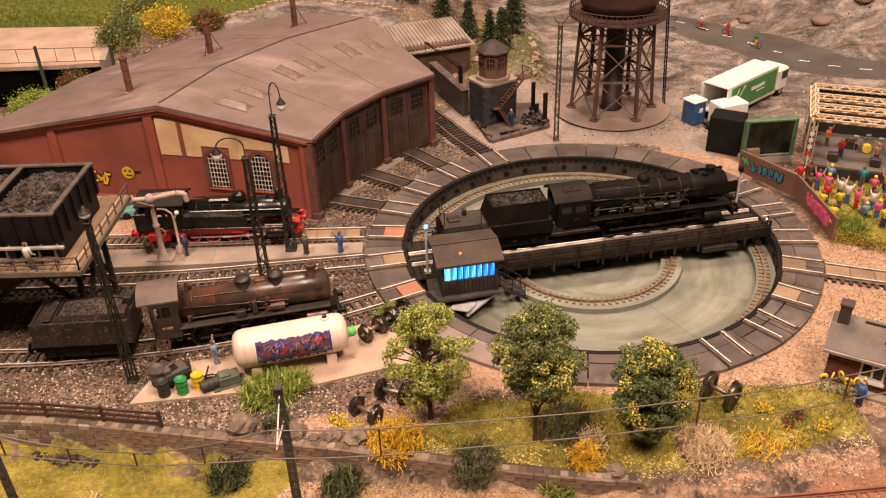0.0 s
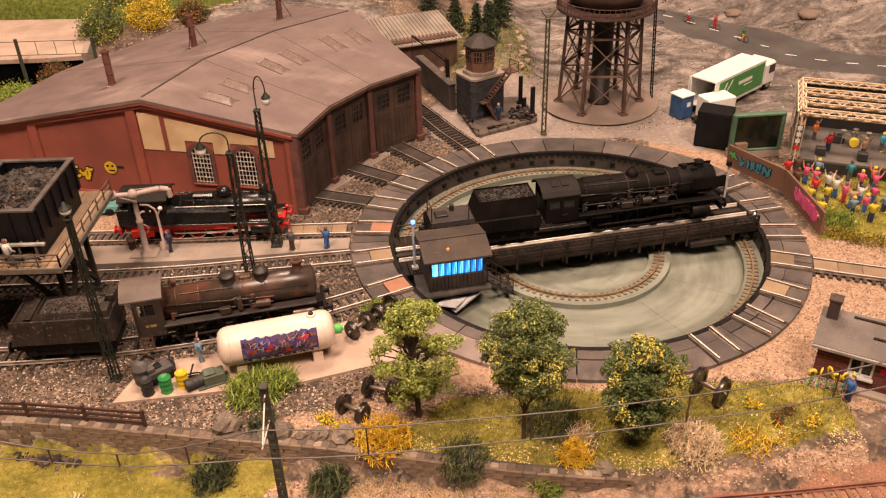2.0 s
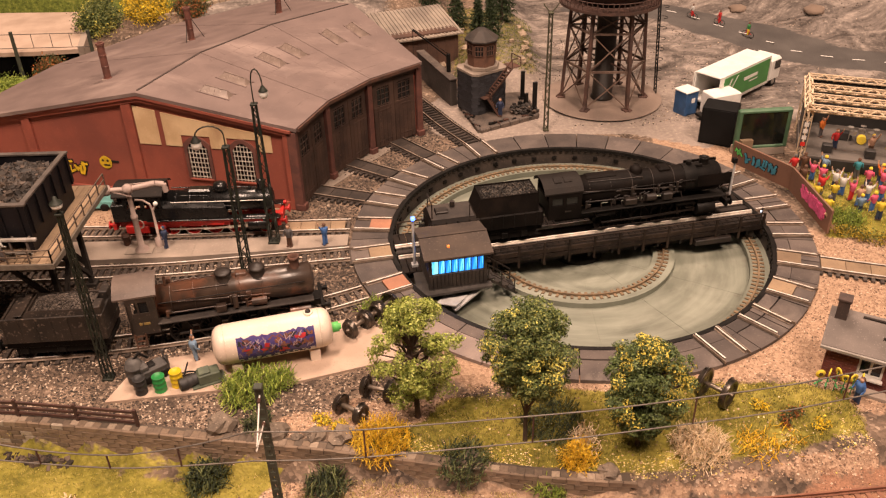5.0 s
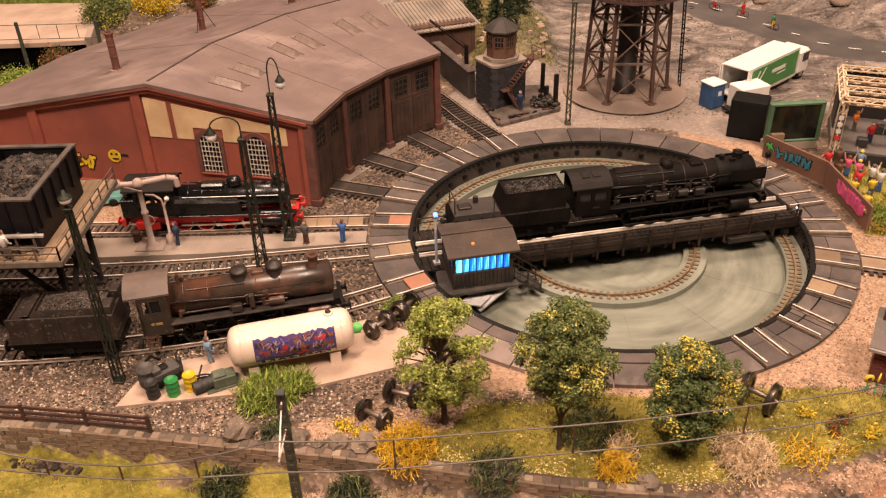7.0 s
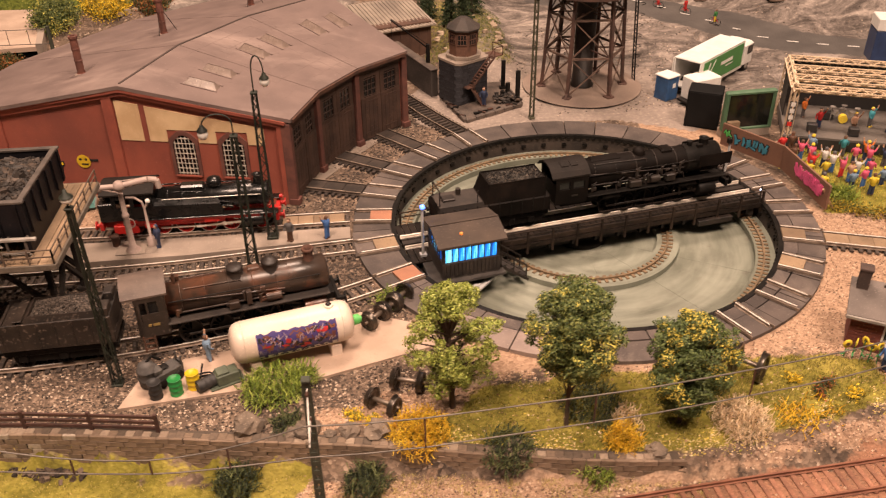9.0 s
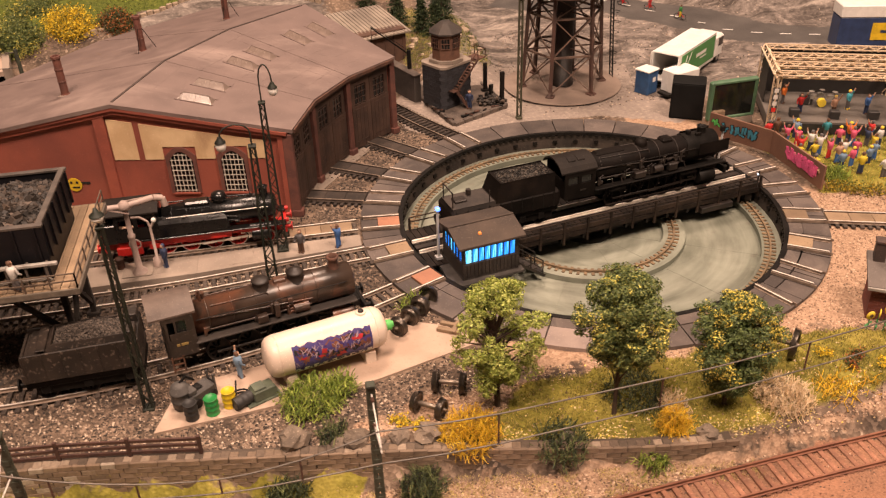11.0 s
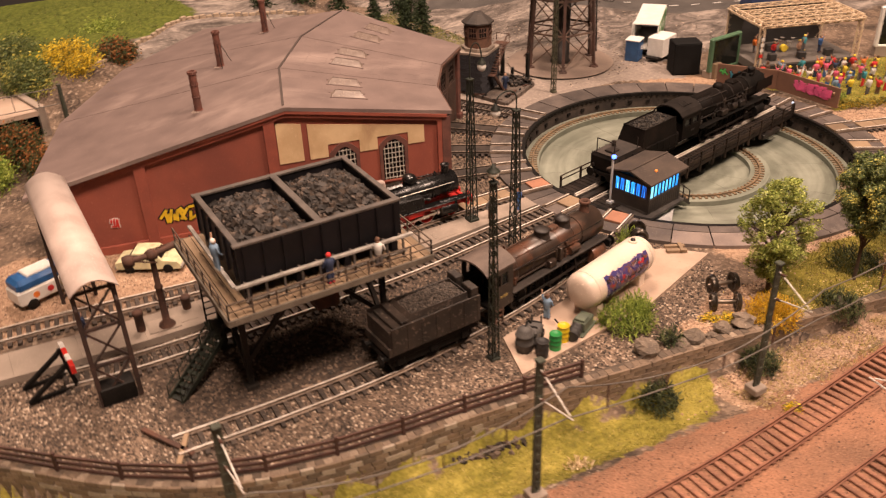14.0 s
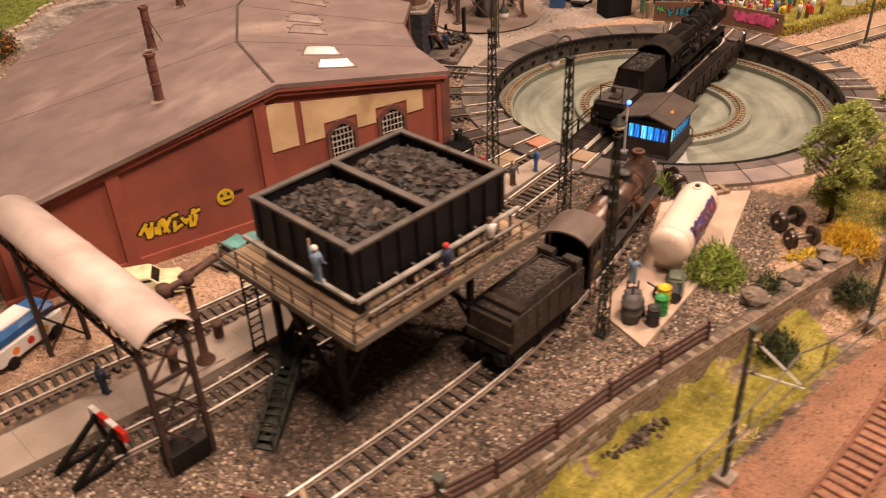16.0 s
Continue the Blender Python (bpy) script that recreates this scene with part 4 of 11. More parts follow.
# front: brick piers and two wooden door leaves to each stall
for a in SHED_A:
    m = Mesh()
    x, y = polar(R_FRONT, a)
    m.box((x, y, 3.75), (0.8, 0.62, 7.5), a, bev=0.05)
    x, y = polar(R_FRONT - 0.15, a)
    m.box((x, y, 0.3), (0.9, 0.8, 0.6), a, bev=0.05)
    part("pier", m, M["pier"], shed, "dark brick pier between the stalls")
for a1, a0 in zip(SHED_A, SHED_A[1:]):
    p, q2 = Vector(polar(R_FRONT, a1)), Vector(polar(R_FRONT, a0))
    u = (q2 - p).normalized()
    n = Vector((u.y, -u.x))
    if (p + n - Vector((TX, TY))).length > (p - Vector((TX, TY))).length:
        n = -n
    L, rz = (q2 - p).length, math.degrees(math.atan2(u.y, u.x))

    def on(s, off, z):
        w = p + u * s + n * off
        return (w.x, w.y, z)

    lintel = Mesh().box(on(L / 2, -0.1, 7.35), (L - 0.8, 0.6, 0.75), rz, bev=0.03)
    part("lintel", lintel, M["door_wood"], shed)
    for k in (0, 1):
        c = 0.52 + (L - 1.04) * (0.25 + 0.5 * k)
        wd = (L - 1.04) / 2 - 0.05
        leaf = Mesh().panel([c - wd / 2, c - wd / 2 + 0.5, c + wd / 2 - 0.5, c + wd / 2], [0.2, 4.5, 6.5, 7.0], [(1, 1)], lambda s, z, d: on(s, 0.11 - d, z), 0.22)
        door = part("door_leaf", leaf, M["door_wood"], shed, "brown wooden shed door leaf with small panes")
        part("pane", Mesh().box(on(c, -0.03, 5.5), (wd - 0.95, 0.05, 1.95), rz), M["window_dark"], door)
        for j in range(5):
            part("door_board", Mesh().box(on(c - wd / 2 + wd * (j + 0.5) / 5, 0.135, 2.35), (wd / 5 - 0.025, 0.05, 4.2), rz), M["door_wood"], door)
        part("rail", Mesh().box(on(c, 0.15, 4.5), (wd, 0.06, 0.16), rz), M["door_wood"], door)
        for j in range(4):
            part("glazing_bar", Mesh().box(on(c - (wd - 1) / 2 + (wd - 1) * j / 3, 0.02, 5.5), (0.07, 0.07, 1.95), rz), M["door_wood"], door)
            part("glazing_bar", Mesh().box(on(c, 0.02, 4.65 + 0.55 * j), (wd - 0.95, 0.06, 0.07), rz), M["door_wood"], door)
        for z in (0.95, 4.15):
            part("hinge", Mesh().box(on(c, 0.18, z), (wd * 0.7, 0.04, 0.08), rz), M["door_wood"], door)
m = Mesh()
m.prism([polar(R_FRONT + 0.3, SHED_A[0]), polar(R_BACK - 1, SHED_A[0]), polar(R_BACK - 1, SHED_A[-1]), polar(R_FRONT + 0.3, SHED_A[-1])][::-1], -0.2, 0.05)
part("floor", m, M["concrete"], shed)

# eaves gutter along the front
m = Mesh()
for a1, a0 in zip(SHED_A, SHED_A[1:]):
    m.bar((*polar(R_FRONT - OVER - 0.05, a1), roof_z(R_FRONT - OVER) + 0.05), (*polar(R_FRONT - OVER - 0.05, a0), roof_z(R_FRONT - OVER) + 0.05), 0.25, 0.3)
part("gutter", m, M["rust_brown"], shed)

# roof lights and stove pipes
mat("roof_glass", (0.30, 0.235, 0.20), 0.24, other=(0.20, 0.155, 0.132), scale=60, bump=0.05, spec=0.9)
mat("light_bar", (0.24, 0.18, 0.155), 0.7, other=(0.18, 0.135, 0.117))
for a in (162.8, 157.2, 147.4, 142.1, 132.8, 127.4):
    x, y = flat_polar(32.6, a)
    z = roof_z(32.4) + 0.3
    slope = math.degrees(math.atan2(Z_RIDGE - Z_FRONT, R_RIDGE - R_FRONT))
    light = Mesh()
    L2, w, h = 1.5, 0.6, 0.58
    pts = [(-L2, -w, 0), (L2, -w, 0), (L2, w, 0), (-L2, w, 0), (-L2 + 0.45, 0, h), (L2 - 0.45, 0, h)]
    light.add(pts, [(3, 2, 1, 0), (0, 1, 5, 4), (2, 3, 4, 5), (1, 2, 5), (3, 0, 4)])
    ob = part("roof_light", light, M["roof_glass"], shed, "small hipped roof light of dusty glass", at=(x, y, z), rz=a, ry=-slope)
    for j in range(3):
        t = -L2 + 0.2 + (2 * L2 - 0.4) * j / 2
        top = max(-L2 + 0.45, min(L2 - 0.45, t))
        for e in (-1, 1):
            part("glazing_bar", Mesh().bar((t, e * w, 0.02), (top, 0, h + 0.02), 0.035, 0.03), M["light_bar"], ob)
    part("ridge_bar", Mesh().bar((-L2 + 0.45, 0, h), (L2 - 0.45, 0, h), 0.08, 0.06), M["light_bar"], ob)
    for e in (-1, 1):
        part("curb", Mesh().box((0, e * (w + 0.04), 0.04), (2 * L2 + 0.2, 0.12, 0.16)), M["roof_felt"], ob)
mat("chalk", (0.40, 0.31, 0.26), 0.9, other=(0.26, 0.195, 0.165), scale=60)
mat("pipe_rust", (0.16, 0.060, 0.042), 0.75, other=(0.10, 0.042, 0.032), spots=(0.30, 0.2, 0.16))
for a in (160.4, 145.3, 130.4):
    x, y = flat_polar(45.2, a)
    z = roof_z(45.2) + 0.3
    m = Mesh()
    m.turned([(0.40, -0.3), (0.40, 0.12), (0.33, 0.14), (0.33, 1.15), (0.37, 1.17), (0.37, 1.27), (0.33, 1.29), (0.33, 2.2), (0.37, 2.22), (0.37, 2.32), (0.33, 2.34), (0.33, 3.2), (0.41, 3.22), (0.41, 3.42), (0.26, 3.43), (0.24, 3.1)], n=14, smooth=False)
    ob = part("stove_pipe", m, M["pipe_rust"], shed, "rusty banded stove pipe with stays", at=(x, y, z))
    part("fillet", Mesh().turned([(0.95, -0.42), (0.6, -0.08), (0.42, 0.06)], n=14), M["chalk"], ob, "pale chalky mortar fillet")
    for da in () if a == 160.4 else (20, 260):
        m = Mesh().rod((0.3 * math.cos(radians(da)), 0.3 * math.sin(radians(da)), 2.2), (1.5 * math.cos(radians(da)), 1.5 * math.sin(radians(da)), -0.25), 0.035, n=5)
        part("stay", m, M["black_iron"], ob)

# ---- turntable bridge with its cabin ----
BRIDGE = 11.0
bridge = thing("turntable_bridge", TX, TY, 0, BRIDGE, "dark steel turntable bridge with plank parapet and cabin", "turntable")
HALF = 15.4
for v in (-1.5, 1.5):
    m = Mesh()
    pts = [(-HALF, v - 0.12, 0.05), (-HALF, v - 0.12, -0.45), (-9, v - 0.12, -1.3), (9, v - 0.12, -1.3), (HALF, v - 0.12, -0.45), (HALF, v - 0.12, 0.05)]
    k = len(pts)
    m.add(pts + [(x, y + 0.24, z) for x, y, z in pts], [tuple(range(k)), tuple(range(2 * k - 1, k - 1, -1))] + [(i, k + i, k + (i + 1) % k, (i + 1) % k) for i in range(k)])
    part("girder", m, M["black_iron"], bridge, "black riveted girder under the deck")
for i in range(15):
    part("cross_beam", Mesh().box((-14 + 2 * i, 0, -0.3), (0.2, 5.8, 0.5)), M["black_iron"], bridge)
m = Mesh()
m.turned([(2.2, PIT_Z + 0.02), (2.2, -1.35), (1.2, -1.3), (1.2, -0.3)], n=20)
part("pivot", m, M["black_iron"], bridge)
mat("bridge_deck", (0.026, 0.019, 0.015), 0.75, other=(0.010, 0.008, 0.007), spots=(0.07, 0.05, 0.038), scale=70, bump=0.25, vary=0.35, spec=0.2)
plank = Mesh().box((0, 0, 0), (0.5, 5.9, 0.14), bev=0.02).data("deck_plank", M["bridge_deck"])
for i in range(56):
    part("deck_plank", plank, M["bridge_deck"], bridge, at=(-HALF + 0.3 + 0.55 * i, 0.0, 0.2))
for v in (-GAUGE / 2, GAUGE / 2):
    m = Mesh().box((0, v, 0.32), (2 * HALF, 0.26, 0.08)).box((0, v, 0.45), (2 * HALF, 0.12, 0.2), bev=0.02)
    part("rail", m, M["rail_steel"], bridge)
part("centre_strip", Mesh().box((0, 0, 0.31), (2 * HALF, 0.5, 0.08)), M["worn_iron"], bridge)
mat("parapet", (0.036, 0.025, 0.018), 0.75, other=(0.012, 0.009, 0.007), spots=(0.10, 0.070, 0.050), scale=60, vary=0.3, spec=0.2)
for v, u0 in ((-2.95, -8.1), (3.0, -14.8)):
    n = 11
    for i in range(n + 1):
        u = u0 + (HALF - 0.1 - u0) * i / n
        part("post", Mesh().box((0, 0, 0.35), (0.16, 0.16, 2.1 if v < 0 else 1.9)), M["parapet"], bridge, at=(u, v, 0))
    L = HALF - u0
    for z, h in ((1.33, 0.10), (0.98, 0.10), (0.55, 0.40), (0.06, 0.42)) if v < 0 else ((1.3, 0.10), (0.9, 0.09)):
        part("parapet_board", Mesh().box((0, 0, z), (L, 0.1, h), bev=0.02), M["parapet"], bridge, at=(u0 + L / 2, v + 0.05, 0))
m = Mesh().box((10.8, -3.0, -0.55), (3.2, 0.5, 0.5), bev=0.04)
part("gear_box", m, M["worn_iron"], bridge)
for u in (-14.6, 14.6):
    for v in (-2.2, 2.2):
        m = Mesh().turned([(0.1, -0.14), (0.5, -0.12), (0.5, 0.06), (0.58, 0.08), (0.58, 0.14), (0.1, 0.15)], n=18, axis="x")
        part("runner_wheel", m, M["worn_iron"], bridge, at=(u, v, PIT_Z + 1.2))

# cabin on a bracket beside the bridge's end
mat("cabin_wood", (0.038, 0.029, 0.023), 0.7, other=(0.018, 0.014, 0.012), spots=(0.10, 0.08, 0.06), scale=70)
mat("cabin_roof", (0.085, 0.062, 0.047), 0.85, other=(0.030, 0.022, 0.018), spots=(0.13, 0.10, 0.08), scale=40, mix=1.0)
mat("cabin_base", (0.07, 0.062, 0.056), 0.7, other=(0.04, 0.036, 0.033))
cu, cv, cw, cd = -11.55, -3.75, 4.5, 3.9
cabin = part("cabin", Mesh().box((cu, cv, 0.30), (cw, cd, 0.25), bev=0.03), M["cabin_base"], bridge, "dark wooden control cabin with blue-lit windows")
part("cabin_wall", Mesh().panel([cu - cw / 2, cu - cw / 2 + 0.24, cu + cw / 2 - 0.24, cu + cw / 2], [0.37, 1.55, 2.72, 3.12], [(1, 1)], lambda s, z, d: (s, cv - cd / 2 + 0.01 + d, z), 0.18), M["cabin_wood"], cabin)
part("cabin_wall", Mesh().panel([cv + cd / 2 - 0.2, cv + cd / 2 - 0.4, cv - cd / 2 + 0.3, cv - cd / 2 + 0.2], [0.37, 1.55, 2.72, 3.12], [(1, 1)], lambda s, z, d: (cu - cw / 2 + 0.01 + d, s, z), 0.18), M["cabin_wood"], cabin)
part("cabin_wall", Mesh().box((cu, cv + cd / 2 - 0.1, 1.75), (cw, 0.18, 2.75)), M["cabin_wood"], cabin)
part("cabin_wall", Mesh().box((cu + cw / 2 - 0.1, cv, 1.75), (0.18, cd - 0.4, 2.75)), M["cabin_wood"], cabin)
for i in range(15):
    part("cladding_board", Mesh().box((cu - cw / 2 + 0.15 + 0.3 * i, cv - cd / 2 - 0.02, 0.97), (0.26, 0.06, 1.12)), M["cabin_wood"], cabin)
m = Mesh()
r = 0.4
za, zb = 3.05, 3.72
x0, x1, y0, y1 = cu - cw / 2 - r, cu + cw / 2 + r, cv - cd / 2 - r, cv + cd / 2 + r
prof_c = [(y0, za), (cv - 0.1, zb), (y1, za + 0.1), (y1, za + 0.24), (cv - 0.1, zb + 0.15), (y0, za + 0.15)]
m.add([(x0, y, z) for y, z in prof_c] + [(x1, y, z) for y, z in prof_c], [tuple(range(6)), tuple(range(11, 5, -1))] + [(i, i + 6, (i + 1) % 6 + 6, (i + 1) % 6) for i in range(6)])
part("cabin_roof", m, M["cabin_roof"], cabin, "dusty brown ridged felt roof")
part("ridge_cap", Mesh().bar((x0, cv - 0.1, zb + 0.17), (x1, cv - 0.1, zb + 0.17), 0.22, 0.05), M["cabin_roof"], cabin)


def blue_glow():
    mt = bpy.data.materials.new("lit_pane")
    mt.use_nodes = True
    N, L = mt.node_tree.nodes, mt.node_tree.links
    b = N["Principled BSDF"]
    b.inputs["Base Color"].default_value, b.inputs["Roughness"].default_value = (0.01, 0.02, 0.05, 1), 0.2
    info, ramp, tc, nz, mx = N.new("ShaderNodeObjectInfo"), N.new("ShaderNodeValToRGB"), N.new("ShaderNodeTexCoord"), N.new("ShaderNodeTexNoise"), N.new("ShaderNodeMath")
    nz.inputs["Scale"].default_value = 1.0
    st = N.new("ShaderNodeMapping")
    st.inputs["Scale"].default_value = (900, 900, 60)
    L.new(tc.outputs["Object"], st.inputs["Vector"])
    L.new(st.outputs["Vector"], nz.inputs["Vector"])
    mx.operation = "MULTIPLY_ADD"
    mx.inputs[1].default_value = 0.55
    L.new(info.outputs["Random"], mx.inputs[0])
    L.new(nz.outputs["Fac"], mx.inputs[2])
    e = ramp.color_ramp.elements
    e[0].position, e[0].color = 0.50, (0.002, 0.01, 0.06, 1)
    e[1].position, e[1].color = 1.0, (0.30, 0.85, 1.0, 1)
    e.new(0.68).color = (0.01, 0.16, 0.75, 1)
    e.new(0.86).color = (0.03, 0.42, 1.0, 1)
    L.new(mx.outputs[0], ramp.inputs["Fac"])
    L.new(ramp.outputs["Color"], b.inputs["Emission Color"])
    b.inputs["Emission Strength"].default_value = 1.6
    return mt


M["lit_pane"] = blue_glow()
for i in range(8):
    w = (cw - 0.5) / 8
    u = cu - cw / 2 + 0.25 + w * (i + 0.5)
    pane = part("pane", Mesh().box((0, 0, 0), (w - 0.05, 0.05, 1.12)), M["lit_pane"], cabin, "window pane lit from inside in blue", at=(u, cv - cd / 2 + 0.12, 2.14))
    part("mullion", Mesh().box((u + w / 2, cv - cd / 2 + 0.06, 2.14), (0.05, 0.14, 1.18)), M["cabin_wood"], cabin)
for i in range(6):
    w = (cd - 0.6) / 6
    v = cv - cd / 2 + 0.3 + w * (i + 0.5)
    part("pane", Mesh().box((0, 0, 0), (0.05, w - 0.08, 1.1)), M["lit_pane"], cabin, at=(cu - cw / 2 + 0.12, v, 2.14))
    part("mullion", Mesh().box((cu - cw / 2 + 0.06, v + w / 2, 2.14), (0.16, 0.07, 1.18)), M["cabin_wood"], cabin)
mat("lamp_orange", (0.8, 0.25, 0.05), 0.5, emit=((1.0, 0.3, 0.05), 0.4))
part("roof_lamp", Mesh().box((cu - 0.6, cv - 1.3, 3.5), (0.22, 0.22, 0.34), bev=0.06), M["lamp_orange"], cabin, "small orange lamp on the cabin roof")
m = Mesh().bar((cu - 1.6, cv + 1.8, -0.3), (cu - 1.6, cv - 1.9, -0.1), 0.3).bar((cu + 1.6, cv + 1.8, -0.3), (cu + 1.6, cv - 1.9, -0.1), 0.3)
m.bar((cu - 1.6, cv - 1.9, 0.1), (cu - 1.0, cv + 1.8, -1.2), 0.2).bar((cu + 1.6, cv - 1.9, 0.1), (cu + 1.0, cv + 1.8, -1.2), 0.2)
part("bracket", m, M["black_iron"], cabin)
mat("pale_steel", (0.5, 0.5, 0.5), 0.5, other=(0.4, 0.4, 0.4))
strut = part("drive_strut", Mesh().bar((cu - 0.6, cv - 3.0, -1.1), (cu + 2.3, cv - 1.4, -0.25), 0.45, 0.14), M["pale_steel"], cabin, "pale steel strut under the cabin")
part("tread_plate", Mesh().prism([(cu - 1.9, cv - 2.6), (cu - 0.5, cv - 3.3), (cu + 0.7, cv - 2.1), (cu - 0.9, cv - 1.6)], -0.62, -0.54), M["pale_steel"], cabin)
part("floor_plate", Mesh().prism([(cu - 3.2, cv - 2.1), (cu - 2.4, cv - 2.5), (cu + 2.6, cv - 2.3), (cu + 2.7, cv + 1.0), (cu - 3.0, cv + 1.0)], -0.02, 0.17), M["cabin_base"], cabin, "dark plate floor under the cabin")
# steps and rail beside the cabin
m = Mesh()
for i in range(4):
    m.box((cu + cw / 2 + 0.5 + 0.55 * i, cv - 0.9, 0.25 - 0.42 * i), (0.5, 1.3, 0.08))
for v in (-1.6, -0.2):
    m.bar((cu + cw / 2 + 0.1, cv + v, 0.35), (cu + cw / 2 + 2.5, cv + v, -1.4), 0.08, 0.2)
part("stair", m, M["worn_iron"], cabin)
m = Mesh()
for v in (-1.6, -0.2):
    m.bar((cu + cw / 2 + 0.2, cv + v, 1.6), (cu + cw / 2 + 2.3, cv + v, 0.0), 0.08)
    m.bar((cu + cw / 2 + 0.2, cv + v, 0.9), (cu + cw / 2 + 2.3, cv + v, -0.7), 0.06)
    for k in (0.0, 0.5, 1.0):
        m.bar((cu + cw / 2 + 0.2 + 2.1 * k, cv + v, 0.3 - 1.6 * k), (cu + cw / 2 + 0.2 + 2.1 * k, cv + v, 1.6 - 1.6 * k), 0.08)
part("stair_rail", m, M["worn_iron"], cabin)
mat("led_blue", (0.1, 0.2, 0.9), 0.3, emit=((0.08, 0.18, 1.0), 5.0))
mat("led_white", (0.8, 0.8, 0.9), 0.3, emit=((0.6, 0.75, 1.0), 2.0))
post = part("signal_post", Mesh().rod((cu - 2.75, cv + 1.6, 0.3), (cu - 2.75, cv + 1.6, 4.6), 0.11).box((cu - 2.75, cv + 1.6, 0.4), (0.5, 0.5, 0.2)), M["pale_steel"], bridge, "pale post with a blue signal lamp")
part("lamp", Mesh().box((cu - 2.75, cv + 1.5, 4.65), (0.3, 0.3, 0.3), bev=0.05), M["led_blue"], post)
post = part("signal_post", Mesh().rod((15.0, -2.9, 0.3), (15.0, -2.9, 1.9), 0.08), M["worn_iron"], bridge)
part("lamp", Mesh().box((14.9, -2.9, 1.6), (0.14, 0.14, 0.16), bev=0.04), M["led_white"], post)
post = part("signal_post", Mesh().rod((15.1, 2.5, 0.3), (15.1, 2.5, 3.6), 0.10), M["pale_steel"], bridge, "pale signal post")
part("lamp", Mesh().box((15.0, 2.45, 3.7), (0.4, 0.34, 0.5), bev=0.05), M["black_iron"], post)

# ---- locomotives ----


def wheel_mesh(r, spokes=10, width=0.26, weight=True):
    """A spoked wheel that turns about y, with a filled counterweight."""
    n = 2 * spokes
    cuts = []
    for k in range(spokes):
        cuts += [2 * math.pi * (k - 0.17) / spokes, 2 * math.pi * (k + 0.17) / spokes]
    cuts.append(cuts[0] + 2 * math.pi)
    holes = [(i, 1) for i in range(1, n, 2) if not (weight and i in (1, 3, 5))]
    m = Mesh().panel(cuts, [0.01, r * 0.26, r * 0.8, r], holes, lambda a, rr, d: (rr * math.cos(a), d - width / 2, rr * math.sin(a)), width)
    return m


def wheels(parent, xs, r, z, frame_mat, spokes=10, name="driving_wheel", half=0.72, tyre=None):
    """Pairs of wheels, each wheel a part with its tyre."""
    data = wheel_mesh(r, spokes).data(name, frame_mat)
    for x in xs:
        for s in (-1, 1):
            w = part(name, data, frame_mat, parent, at=(x, s * half, z + r), ry=rng.uniform(0, 90))
            part("tyre", Mesh().turned([(r * 0.93, -0.15), (r + 0.02, -0.15), (r + 0.02, 0.1), (r * 0.93, 0.1), (r * 0.93, -0.15)], n=20, axis="y"), tyre or M["worn_iron"], w)


def buffers(parent, x, z, side, mt, half=1.0):
    for s in (-1, 1):
        m = Mesh().rod((x, s * half, z), (x + side * 0.35, s * half, z), 0.16, n=10).turned([(0.36, 0), (0.36, 0.08)], (x + (0.35 if side > 0 else -0.43), s * half, z), 14, "x")
        part("buffer", m, mt, parent)


def handrail(m, x0, x1, y, z, drop=0.25, n=5):
    m.rod((x0, y, z), (x1, y, z), 0.035, n=5)
    for i in range(n + 1):
        x = x0 + (x1 - x0) * i / n
        m.rod((x, y, z), (x, y * 0.9, z - drop * 0.3), 0.03, n=4)


def cab_mesh(x1, w, z0, z1, wall=0.14):
    """The front wall of a cab."""
    return Mesh().box((x1 - wall / 2, 0, (z0 + z1) / 2), (wall, w - 2 * wall - 0.02, z1 - z0))


def cab_sides(cab, mt, x0, x1, w, z0, z1, wall=0.14):
    """The two side walls of a cab, each with its window openings."""
    L = x1 - x0
    xs = [x0, x0 + 0.3, x0 + 0.44 * L, x0 + 0.54 * L, x1 - 0.3, x1] if L > 2.2 else [x0, x0 + 0.3, x1 - 0.5, x1]
    holes = [(1, 1), (3, 1)] if L > 2.2 else [(1, 1)]
    for s in (-1, 1):
        part("cab_side", Mesh().panel(xs, [z0, z0 + 1.1, z1 - 0.4, z1], holes, lambda x, z, d, s=s: (x, s * w / 2 - s * d, z), wall), mt, cab)


def arched_roof(x0, x1, w, z, rise, over=0.12, n=10, thick=0.12):
    """A barrel roof along x."""
    top, low = [], []
    for i in range(n + 1):
        t = -1 + 2 * i / n
        y = t * (w / 2 + over)
        zz = z + rise * (1 - t * t) ** 0.8
        top.append((y, zz + thick)), low.append((y, zz))
    ring = top + low[::-1]
    k = len(ring)
    m = Mesh()
    pts = [(x0, y, zz) for y, zz in ring] + [(x1, y, zz) for y, zz in ring]
    m.add(pts, [tuple(range(k)), tuple(range(2 * k - 1, k - 1, -1))] + [(i, i + k, (i + 1) % k + k, (i + 1) % k) for i in range(k)])
    return m


